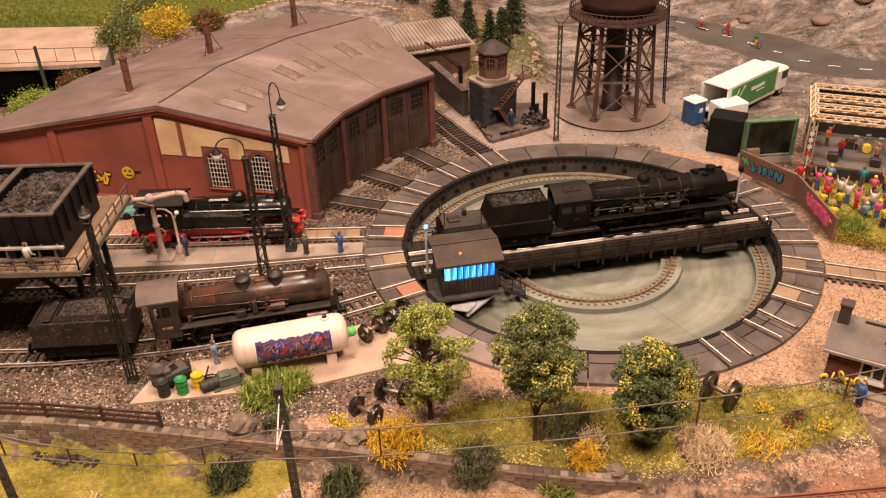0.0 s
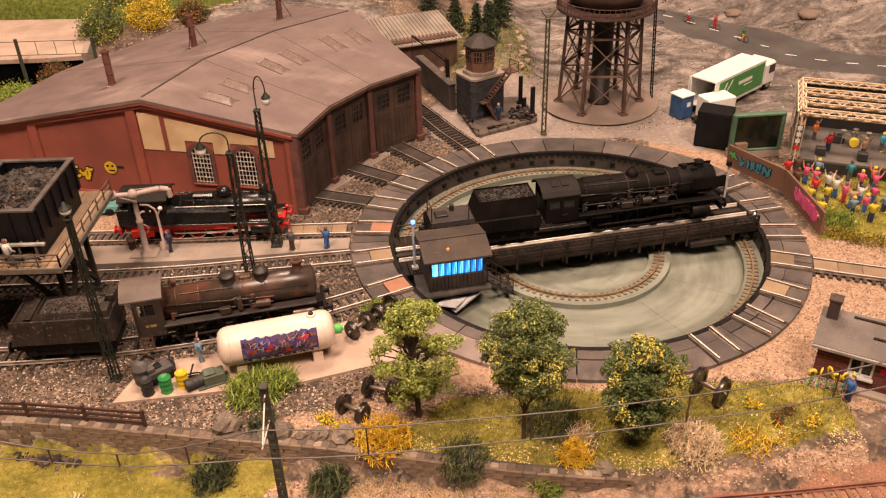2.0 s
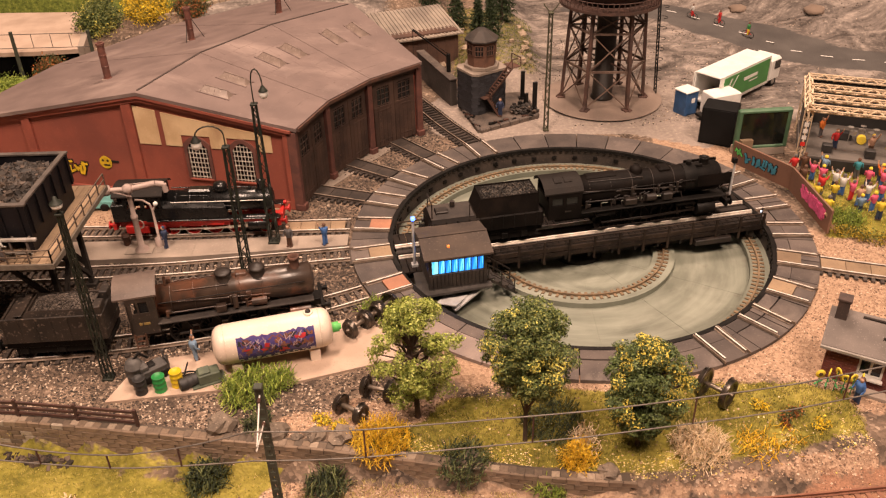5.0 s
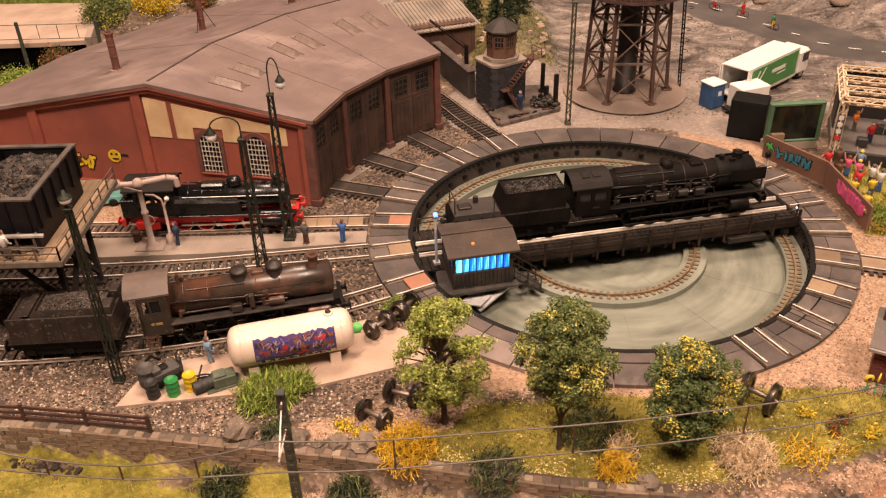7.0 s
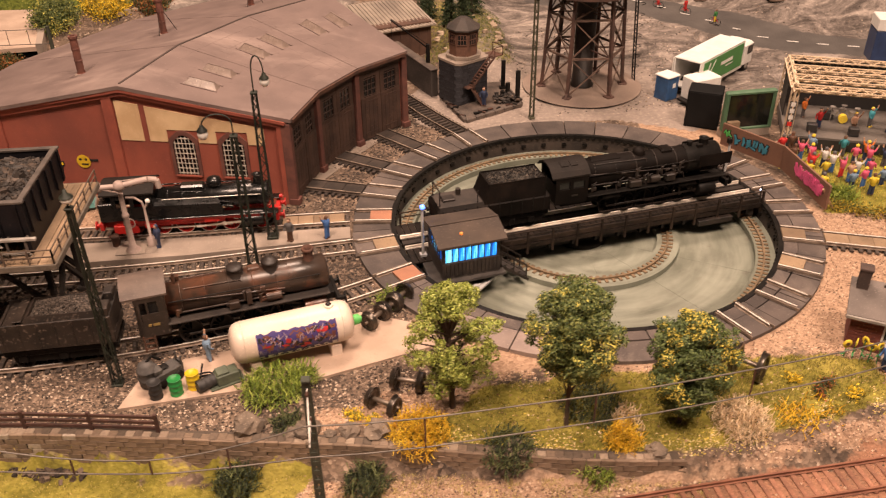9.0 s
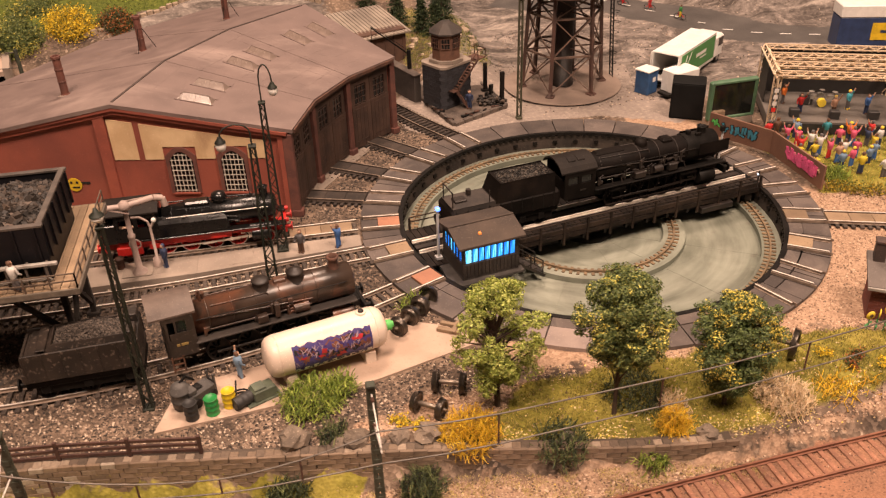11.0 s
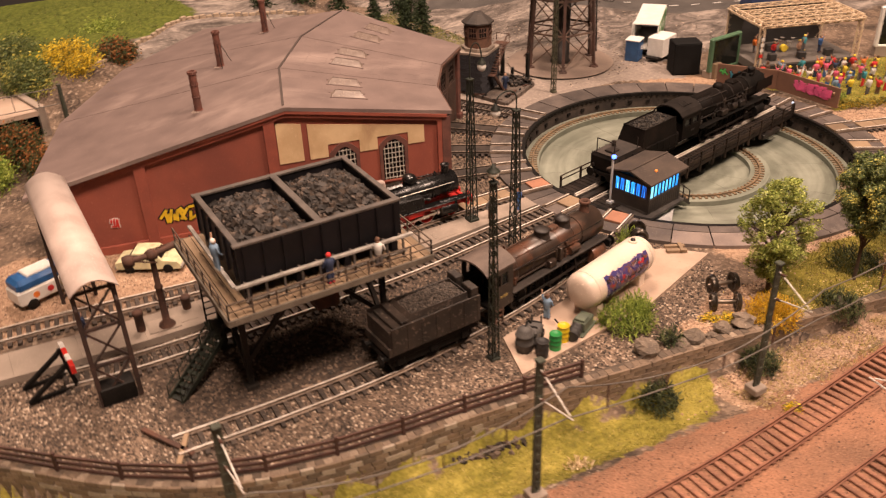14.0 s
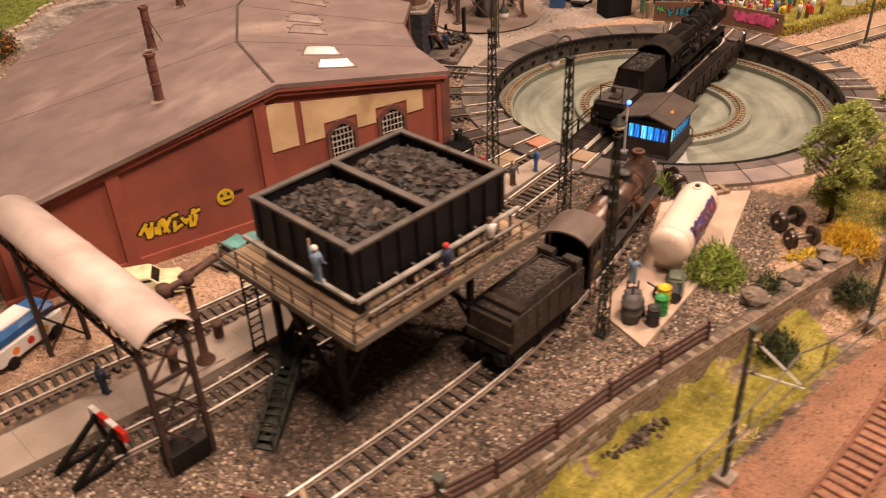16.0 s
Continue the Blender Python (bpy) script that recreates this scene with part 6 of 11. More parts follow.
bx.add([(x, y, 2.88) for x, y in low_ring] + [(x, y, 3.42) for x, y in top_ring] + [(x * 0.98, y * 0.93, 3.42) for x, y in top_ring] + [(x * 0.98, y * 0.93, 3.05) for x, y in top_ring],
       [(i, (i + 1) % 4, 4 + (i + 1) % 4, 4 + i) for i in range(4)] + [(4 + i, 4 + (i + 1) % 4, 8 + (i + 1) % 4, 8 + i) for i in range(4)] + [(8 + i, 8 + (i + 1) % 4, 12 + (i + 1) % 4, 12 + i) for i in range(4)])
part("coal_box", bx, tbk, body, "sloping coal box boards")
for x, zz, hh in ((-2.55, 2.98, 0.22), (-2.05, 3.1, 0.42)):
    part("step_board", Mesh().box((x, 0, zz), (0.12, 2.5, hh), bev=0.02), tbk, body)
    part("step_board", Mesh().box((x + 0.22, 0, zz + hh / 2 - 0.04), (0.4, 2.5, 0.08), bev=0.02), tbk, body)
for s in (-1, 1):
    part("locker", Mesh().box((2.78, s * 0.85, 3.2), (0.5, 1.0, 1.0), bev=0.04), tbk, body)
    for k in range(5):
        part("lug", Mesh().box((-1.7 + 0.95 * k, s * 1.28, 2.98), (0.12, 0.1, 0.18), bev=0.02), tbk, body)
for k in range(7):
    for s in (-1, 1):
        part("rib", Mesh().box((-2.8 + 0.95 * k, s * 1.47, 2.4), (0.05, 0.04, 1.55)), tbk, body)
M["fine_coal"] = island_material("fine_coal", [(0.036, 0.029, 0.024), (0.066, 0.052, 0.042), (0.095, 0.075, 0.06), (0.045, 0.036, 0.030)], 0.85)
part("coal", coal_heap(-1.3, 2.4, -0.95, 0.95, 3.2, 0.42, 1100, 0.09, 9), M["fine_coal"], body, "dusty fine coal")
tender(ten, -3.1, 3.1, 0, 2.9, blk, (-2.2, 0.0, 2.2))

# --- the black and red tank engine beside the shed
red = M["loco_red"]
mat("gloss_black", (0.008, 0.0075, 0.0075), 0.28, other=(0.006, 0.006, 0.006), bump=0.05)
gls = M["gloss_black"]
loco = thing("tank_locomotive", -19.9, 65.25, 0.45, 0.5, "black tank locomotive with bright red frame and wheels", "locomotive")
m = Mesh().box((0, 0, 1.0), (13.6, 1.1, 0.6), bev=0.03).box((6.75, 0, 1.2), (0.3, 2.8, 0.6), bev=0.03).box((-6.9, 0, 1.2), (0.3, 2.8, 0.6), bev=0.03)
part("frame", m, red, loco, "bright red frame with buffer beams")
m = Mesh().turned([(0.2, -2.4), (0.95, -2.38), (0.95, 3.6)], (0, 0, 2.75), 28, "x")
boiler = part("boiler", m, gls, loco, "glossy black boiler")
m = Mesh().turned([(1.0, 3.6), (1.0, 6.1), (0.9, 6.2), (0.5, 6.3), (0.1, 6.34)], (0, 0, 2.75), 28, "x")
smoke = part("smokebox", m, gls, loco)
part("chimney", Mesh().turned([(0.42, -0.2), (0.34, 0.1), (0.33, 0.7), (0.42, 0.8), (0.3, 0.82), (0.27, 0.4)], (5.4, 0, 3.65), 18), gls, smoke)
boiler_fittings(boiler, gls, -2.2, 3.5, 0.95, 2.75, random.Random(8), 10)
part("steam_dome", Mesh().turned([(0.42, -0.2), (0.42, 0.1), (0.58, 0.28), (0.62, 0.48), (0.52, 0.74), (0.28, 0.88), (0.02, 0.92)], (2.0, 0, 3.55), 20), gls, boiler)
part("sand_box", Mesh().box((0.3, 0, 3.75), (1.9, 0.9, 0.42), bev=0.14), gls, boiler)
part("bell", Mesh().turned([(0.2, 0), (0.16, 0.2), (0.05, 0.3), (0.02, 0.4)], (4.4, 0, 3.7), 12), gls, boiler)
part("pipe", Mesh().pipe([(-2.2, 0.5, 3.75), (2.0, 0.55, 3.7), (4.8, 0.5, 3.6)], 0.06), gls, boiler)
for s in (-1, 1):
    part("side_tank", Mesh().add([(-3.0, s * 0.8, 1.76), (2.6, s * 0.8, 1.76), (2.6, s * 1.42, 1.76), (-3.0, s * 1.42, 1.76), (-3.0, s * 0.8, 3.25), (2.2, s * 0.8, 3.05), (2.5, s * 1.38, 2.75), (-3.0, s * 1.40, 2.85)], [(0, 3, 2, 1), (4, 5, 6, 7), (0, 1, 5, 4), (1, 2, 6, 5), (2, 3, 7, 6), (3, 0, 4, 7)]), gls, loco)
    part("side_frame", Mesh().box((-1.6, s * 1.2, 1.28), (8.4, 0.1, 0.5), bev=0.02).box((-5.1, s * 1.22, 0.85), (1.9, 0.3, 0.7), bev=0.04).box((4.6, s * 1.24, 1.45), (2.4, 0.12, 0.36), bev=0.02), red, loco)
    part("valance", Mesh().box((0.2, s * 1.42, 1.55), (10.4, 0.06, 0.26), bev=0.02), red, loco)
    part("sand_pipe", Mesh().pipe([(3.4, s * 1.2, 1.6), (3.9, s * 1.15, 0.9), (3.7, s * 0.95, 0.3)], 0.06), gls, loco)
    part("injector", Mesh().box((-3.2, s * 1.2, 1.1), (0.9, 0.4, 0.5), bev=0.06), red, loco)
    part("valve_chest", Mesh().turned([(0.3, -0.8), (0.3, 0.8)], (4.9, s * 1.1, 1.6), 14, "x"), gls, loco)
    part("running_board", Mesh().box((1.4, s * 1.2, 1.72), (11.0, 0.75, 0.1), bev=0.02), gls, loco)
    m = Mesh()
    handrail(m, -2.0, 5.6, s * 1.08, 3.2)
    part("handrail", m, M["rail_steel"], loco)
    m = Mesh().turned([(0.5, -0.75), (0.52, -0.7), (0.52, 0.7), (0.5, 0.75)], (4.9, s * 1.1, 1.0), 16, "x")
    part("cylinder", m, gls, loco)
    for name, m in rods_mesh(-2.4, 3.0, 4.9, s * 0.98, 0.75, s):
        part(name, m, M["rail_steel"], loco)
    part("tool_box", Mesh().box((1.6, s * 1.15, 1.35), (1.2, 0.5, 0.45), bev=0.03).box((-1.5, s * 1.15, 1.4), (1.6, 0.4, 0.35), bev=0.03), red, loco)
    part("lamp", Mesh().rod((6.85, s * 1.0, 1.8), (7.1, s * 1.0, 1.8), 0.18, n=12), red, loco)
wheels(loco, (-2.4, -0.6, 1.2, 3.0), 0.74, 0, red, 11, tyre=M["rail_steel"])
wheels(loco, (-5.2, 5.4), 0.48, 0, red, 9, "carrying_wheel", tyre=M["rail_steel"])
cab = part("cab", cab_mesh(-2.7, 2.8, 1.7, 3.95), gls, loco, "black driver's cab")
cab_sides(cab, gls, -5.8, -2.7, 2.8, 1.7, 3.95)
part("cab_roof", arched_roof(-6.6, -2.45, 2.8, 3.95, 0.5), M["roof_black"], cab, "brownish black arched roof")
part("roof_vent", Mesh().box((-4.4, 0, 4.5), (1.8, 1.1, 0.2), bev=0.05), M["roof_black"], cab)
part("bunker", Mesh().box((-6.35, 0, 2.4), (1.1, 2.7, 1.6), bev=0.05), gls, loco, "black coal bunker behind the cab")
part("coal", coal_heap(-6.8, -5.9, -1.2, 1.2, 3.15, 0.25, 90, 0.16, 12), M["coal_lumps"], loco)
buffers(loco, 6.9, 1.2, 1, red), buffers(loco, -7.0, 1.2, -1, red)

# ---- yard: platform, coal bunker, gantry, masts ----
mat("bare_steel", (0.30, 0.28, 0.25), 0.55, other=(0.20, 0.18, 0.16), spots=(0.42, 0.4, 0.36))
mat("insulator", (0.70, 0.66, 0.60), 0.4)
mat("lamp_glass", (0.85, 0.83, 0.78), 0.2, bump=0.0)
mat("pale_metal", (0.55, 0.45, 0.40), 0.6, other=(0.42, 0.33, 0.29), spots=(0.65, 0.55, 0.5), scale=40)
mat("pinkish_paint", (0.42, 0.33, 0.29), 0.6, other=(0.33, 0.25, 0.22))
mat("hopper_black", (0.0085, 0.008, 0.010), 0.45, other=(0.006, 0.006, 0.0075), spots=(0.022, 0.019, 0.019), scale=60, spec=0.2)
mat("hopper_rim", (0.12, 0.100, 0.086), 0.6, other=(0.045, 0.038, 0.034), spots=(0.22, 0.16, 0.12), scale=80, mix=0.9)

# platform between the tracks, of long slabs
plat = thing("platform", 0, 0, 0, 0, "low grey-brown concrete platform between two tracks", "platform", kind="structure")
NEAR = [(-62, 63.0), (-48, 61.3), (-40, 60.6), (-30, 60.6), (-20, 60.8), (-7.4, 61.9)]
FAR = [(-62, 66.0), (-48, 64.4), (-40, 63.7), (-30, 63.5), (-20, 63.4), (-7.4, 63.6)]
xs = [-62 + 4.2 * i for i in range(13)] + [-7.4]
for x0, x1 in zip(xs, xs[1:]):
    poly = [(x0 + 0.006, lerp_line(NEAR, x0)), (x1 - 0.006, lerp_line(NEAR, x1)), (x1 - 0.006, lerp_line(FAR, x1)), (x0 + 0.006, lerp_line(FAR, x0))]
    part("slab", Mesh().prism(poly, -0.1, 0.5 + rng.uniform(-0.004, 0.004)), M["concrete"], plat)
for x in (-38.5, -23.5, -16.5):
    part("cover", Mesh().box((x, 62.0, 0.505), (2.4, 1.2, 0.03), 2).box((x, 62.0, 0.515), (2.1, 0.95, 0.03), 2), M["concrete"], plat)

# pad for the gas tank
pad = Mesh().prism([(-21.7, 44.1), (-9.5, 45.6), (-1.0, 48.3), (-3.0, 50.6), (-6.8, 52.3), (-13, 49.6), (-20.5, 48.0)], -0.1, 0.16)
solid("concrete_pad", pad, M["pad"], "pale sandy concrete pad beside the siding", "pavement", kind="structure")

# coal bunker on its high platform
bunker = thing("coal_bunker", 0, 0, 0, 0, "raised black coal bunker with two filled bins on a plank platform", "bunker")
X0, X1, Y0, Y1, ZB, ZT = -36.7, -26.4, 50.5, 58.3, 8.9, 11.2
t = 0.25
bin_ = part("bin", Mesh().box(((X0 + X1) / 2, (Y0 + Y1) / 2, ZB + 0.2), (X1 - X0 - 0.1, Y1 - Y0 - 0.1, 0.3)), M["hopper_black"], bunker, "black steel coal bins")
for y in (Y0 + t / 2, Y1 - t / 2):
    part("bin_wall", Mesh().box(((X0 + X1) / 2, y, (ZB + ZT) / 2), (X1 - X0, t, ZT - ZB)), M["hopper_black"], bin_)
for x in (X0 + t / 2, (X0 + X1) / 2, X1 - t / 2):
    part("bin_wall", Mesh().box((x, (Y0 + Y1) / 2, (ZB + ZT) / 2), (t, Y1 - Y0 - 2 * t, ZT - ZB)), M["hopper_black"], bin_)
for y in (Y0 + 0.15, Y1 - 0.15):
    rim2 = Mesh().box(((X0 + X1) / 2, y, ZT + 0.05), (X1 - X0 + 0.2, 0.36, 0.18), bev=0.03)
    part("rim", rim2, M["hopper_rim"], bin_, "dusty grey rim")
for x in (X0 + 0.15, (X0 + X1) / 2, X1 - 0.15):
    rim2 = Mesh().box((x, (Y0 + Y1) / 2, ZT + 0.06), (0.36 if x != (X0 + X1) / 2 else 0.45, Y1 - Y0 - 0.4, 0.18), bev=0.03)
    part("rim", rim2, M["hopper_rim"], bin_)
for k in range(9):
    x = X0 + 0.4 + (X1 - X0 - 0.8) * k / 8
    for y in (Y0 - 0.08, Y1 + 0.08):
        part("rib", Mesh().box((0, 0, 0), (0.10, 0.18, ZT - ZB - 0.1)), M["hopper_black"], bin_, at=(x, y + (0.05 if y < Y0 else -0.05), (ZB + ZT) / 2))
for k in range(6):
    y = Y0 + 0.5 + (Y1 - Y0 - 1.0) * k / 5
    for x in (X0 - 0.08, X1 + 0.08):
        part("rib", Mesh().box((0, 0, 0), (0.18, 0.10, ZT - ZB - 0.1)), M["hopper_black"], bin_, at=(x + (0.05 if x < X0 else -0.05), y, (ZB + ZT) / 2))
mid = (X0 + X1) / 2
for a, b, sd in ((X0 + 0.35, mid - 0.3, 3), (mid + 0.3, X1 - 0.35, 5)):
    part("coal", coal_heap(a, b, Y0 + 0.3, Y1 - 0.3, ZT - 0.95, 0.95, 1300, 0.29, sd), M["coal_lumps"], bin_, "heap of loose black coal")
PX0, PX1, PY0, PY1, PZ = -38.0, -25.0, 49.3, 60.0, 7.6
n = 26
for k in range(n):
    x = PX0 + (PX1 - PX0) * (k + 0.5) / n
    part("floor_plank", Mesh().box((0, 0, 0), ((PX1 - PX0) / n - 0.04, PY1 - PY0, 0.16)), M["planks"], bunker, at=(x, (PY0 + PY1) / 2, PZ - 0.08 + rng.uniform(-0.015, 0.015)))
for y in (PY0 - 0.06, PY1 + 0.06):
    part("edge_beam", Mesh().box(((PX0 + PX1) / 2, y, PZ - 0.22), (PX1 - PX0 + 0.2, 0.14, 0.4), bev=0.02), M["grey_wood"], bunker, "weathered grey edge beam")
for x in (PX0 - 0.06, PX1 + 0.06):
    part("edge_beam", Mesh().box((x, (PY0 + PY1) / 2, PZ - 0.22), (0.14, PY1 - PY0, 0.4), bev=0.02), M["grey_wood"], bunker)
for (xa, ya), (xb, yb), k in (((PX0, PY0), (PX1, PY0), 9), ((PX0, PY1), (PX0, PY0), 7), ((PX1, PY0), (PX1, PY1), 7)):
    for i in range(k + 1):
        part("railing_post", Mesh().box((0, 0, 0.5), (0.08, 0.08, 1.0)), M["rail_brown"], bunker, at=(xa + (xb - xa) * i / k, ya + (yb - ya) * i / k, PZ))
    for z in (0.5, 0.98):
        part("railing_bar", Mesh().bar((xa, ya, PZ + z), (xb, yb, PZ + z), 0.07), M["rail_brown"], bunker)
# pale walkway beam on brackets along the bins
walk_beam = Mesh().box((mid, Y0 - 0.55, 9.05), (X1 - X0 + 1.0, 0.24, 0.2), bev=0.03)
mat("pale_beam", (0.42, 0.395, 0.36), 0.4, other=(0.26, 0.24, 0.215), spots=(0.2, 0.17, 0.14))
part("kicker_beam", walk_beam, M["pale_beam"], bunker, "pale steel beam on brackets along the bins")
part("kicker_beam", Mesh().box((X0 - 0.5, (Y0 + Y1) / 2, 9.05), (0.24, Y1 - Y0 + 0.8, 0.2), bev=0.03), M["pale_beam"], bunker)
for k in range(10):
    x = X0 + 0.2 + (X1 - X0 - 0.4) * k / 9
    m = Mesh().bar((x, Y0 - 0.55, 9.0), (x, Y0 - 0.55, PZ), 0.12).bar((x, Y0 + 0.1, 8.95), (x, Y0 - 0.6, 8.85), 0.12)
    part("bracket", m, M["hopper_rim"], bunker)
for x in (X0 + 0.4, X0 + 3.6, mid, X1 - 3.6, X1 - 0.4):
    part("bin_girder", Mesh().box((x, (Y0 + Y1) / 2, (PZ + ZB) / 2), (0.4, Y1 - Y0 - 0.4, ZB - PZ)), M["hopper_black"], bunker)
part("lower_pipe", Mesh().rod((X0, Y0 - 0.75, 8.25), (X1, Y0 - 0.75, 8.25), 0.08).rod((X0, Y0 - 0.55, 7.95), (X1, Y0 - 0.55, 7.95), 0.06), M["bare_steel"], bunker)
mat("bunker_timber", (0.030, 0.024, 0.019), 0.85, other=(0.015, 0.012, 0.010), spots=(0.06, 0.046, 0.036))
for x in (-36.6, -27.0):
    for y in (52.6, 57.8):
        part("leg", Mesh().box((0, 0, 3.7), (0.36, 0.36, 7.4), bev=0.04).box((0, 0, 0.15), (0.8, 0.8, 0.4), bev=0.05), M["bunker_timber"], bunker, at=(x, y, 0))
for x in (-36.6, -27.0):
    pieces("brace", [Mesh().bar((x, 52.6, 1.0), (x, 57.8, 7.0), 0.3), Mesh().bar((x, 57.8, 1.0), (x, 52.6, 7.0), 0.28)], M["bunker_timber"], bunker)
for y in (52.6, 57.8):
    pieces("brace", [Mesh().bar((-36.6, y, 2.0), (-31.8, y, 7.2), 0.3), Mesh().bar((-27.0, y, 2.0), (-31.8, y, 7.2), 0.28)], M["bunker_timber"], bunker)
    part("beam", Mesh().box((-31.5, y, 7.2), (12.6, 0.5, 0.5)), M["bunker_timber"], bunker)
for k in range(5):
    part("joist", Mesh().box((-37 + 2.75 * k, 54.7, 7.25), (0.3, 10.2, 0.4)), M["bunker_timber"], bunker)
part("chute", Mesh().add([(-33, 52.5, 7.4), (-30, 52.5, 7.4), (-30, 56, 7.4), (-33, 56, 7.4), (-32.2, 50.8, 5.2), (-30.8, 50.8, 5.2), (-30.8, 52.0, 5.0), (-32.2, 52.0, 5.0)],
     [(0, 1, 2, 3), (7, 6, 5, 4), (0, 4, 5, 1), (1, 5, 6, 2), (2, 6, 7, 3), (3, 7, 4, 0)]), M["rust_brown"], bunker)
stair, treads = Mesh(), []
A, B = Vector((-41.1, 53.9, 0.0)), Vector((-37.3, 56.1, 2.3))
side = Vector((-(B - A).y, (B - A).x, 0)).normalized() * 0.55
stair.bar(A - side, B - side, 0.12, 0.35), stair.bar(A + side, B + side, 0.12, 0.35)
for i in range(11):
    p = A + (B - A) * ((i + 0.5) / 11)
    treads.append((p - side, p + side))
st = part("stair", stair, M["green_mast"], bunker, "dark green iron stair up to the bunker")
for p, q2 in treads:
    part("tread", Mesh().bar(p, q2, 0.33, 0.07), M["green_mast"], st)
hr = Mesh()
for sgn in (-1, 1):
    up = Vector((0, 0, 1.0))
    hr.bar(A + side * sgn + up, B + side * sgn + up, 0.07), hr.bar(A + side * sgn + up / 2, B + side * sgn + up / 2, 0.05)
    for i in range(5):
        p = A + (B - A) * (i / 4) + side * sgn
        hr.bar(p, p + up, 0.07)
part("handrail", hr, M["green_mast"], st)
part("landing", Mesh().box((-36.7, 56.9, 2.3), (2.0, 2.0, 0.12)), M["green_mast"], bunker)
part("landing_post", Mesh().bar((-36.0, 57.6, 2.25), (-36.0, 57.6, 0), 0.2), M["green_mast"], bunker)
part("ladder", ladder(Mesh(), (-35.9, 56.9, 2.3), (-35.7, 56.9, 7.2), 0.8, 10, 0.05, (0, 1, 0)), M["green_mast"], bunker)
part("ladder", ladder(Mesh(), (-36.6, 60.4, 0.4), (-36.6, 60.25, 7.6), 0.8, 14, 0.05), M["black_iron"], bunker)

# covered gantry beside the bunker
mat("gantry_rust", (0.052, 0.027, 0.020), 0.75, other=(0.026, 0.016, 0.013), spots=(0.11, 0.055, 0.04))
gan = thing("covered_gantry", 0, 0, 0, 0, "tall lattice gantry with a pale arched sheet roof", "gantry")
prof, n = [], 10
for i in range(n + 1):
    t2 = -1 + 2 * i / n
    prof.append((-43.85 + 1.38 * t2, 8.35 + 0.75 * (1 - t2 * t2)))
ringp = [(x, z + 0.12) for x, z in prof] + prof[::-1]
k = len(ringp)
m = Mesh().add([(x, 55.2, z) for x, z in ringp] + [(x, 72.6, z) for x, z in ringp], [tuple(range(k)), tuple(range(2 * k - 1, k - 1, -1))] + [(i, i + k, (i + 1) % k + k, (i + 1) % k) for i in range(k)], True)
part("roof", m, M["pale_metal"], gan, "pale pinkish arched sheet roof")
for y in (55.9, 69.6):
    for x in (-45.05, -43.1 + 0.35):
        part("leg", Mesh().box((0, 0, 4.2), (0.26, 0.3, 8.4)), M["gantry_rust"], gan, at=(x, y, 0))
    m = Mesh()
    for z0, z1 in ((0.3, 3.0), (3.0, 5.6), (5.6, 8.2)):
        m.bar((-45.05, y, z0), (-42.75, y, z1), 0.12), m.bar((-42.75, y, z0), (-45.05, y, z1), 0.12)
    for z in (3.0, 5.6, 8.2):
        m.bar((-45.05, y, z), (-42.75, y, z), 0.18)
    part("lattice", m, M["gantry_rust"], gan)
for x in (-45.05, -42.75):
    m = Mesh().bar((x, 55.4, 8.3), (x, 72.4, 8.3), 0.2).bar((x, 55.4, 7.3), (x, 72.4, 7.3), 0.16)
    for i in range(10):
        m.bar((x, 55.6 + 1.68 * i, 7.3), (x, 56.44 + 1.68 * i, 8.3), 0.1).bar((x, 56.44 + 1.68 * i, 8.3), (x, 57.28 + 1.68 * i, 7.3), 0.1)
    part("truss", m, M["gantry_rust"], gan)
part("counterweight", Mesh().box((-44.0, 56.3, 0.65), (2.1, 1.2, 1.3), bev=0.05), M["black_iron"], gan)
part("hoist", Mesh().box((-43.9, 62.0, 6.9), (1.4, 1.6, 0.9), bev=0.1).rod((-43.9, 62, 6.5), (-43.9, 62, 3.2), 0.05), M["black_iron"], gan)

# rusty strips laid across the end of the siding
for i, (x, y, rz, ln) in enumerate(((-42.6, 50.3, 118, 4.2), (-42.0, 49.2, 64, 2.6))):
    solid("end_strip", Mesh().box((0, 0, 0.2), (ln, 0.3, 0.22), bev=0.03), M["rust_brown"] if i == 0 else M["planks"], "rusty brown strip lying at the end of the siding" if i == 0 else "tan wooden strip lying at the end of the siding", "strip", x, y, 0.05, rz)

# buffer stops
for x, y, rz, lab in ((-46.6, 59.5, 4, "black buffer stop with a red and white beam"),):
    bs = thing("buffer_stop", x, y, 0.2, rz, lab, "buffer stop", "buffer stops")
    for s in (-0.85, 0.85):
        part("frame", Mesh().bar((0.5, s, 0), (0.2, s, 2.0), 0.25).bar((-2.4, s, 0), (0.2, s, 1.8), 0.25).bar((-2.4, s, 0.05), (0.8, s, 0.05), 0.22), M["black_iron"], bs)
    if x < -44:
        for j in range(4):
            part("beam_field", Mesh().box((0.45, -1.2 + 0.8 * j, 1.75), (0.3, 0.8, 0.6), bev=0.02), M["paint_red"] if j % 2 == 0 else M["paint_white"], bs)
    else:
        part("beam", Mesh().box((0.4, 0, 1.5), (0.3, 3.2, 0.5), bev=0.03), M["rust_brown"], bs)


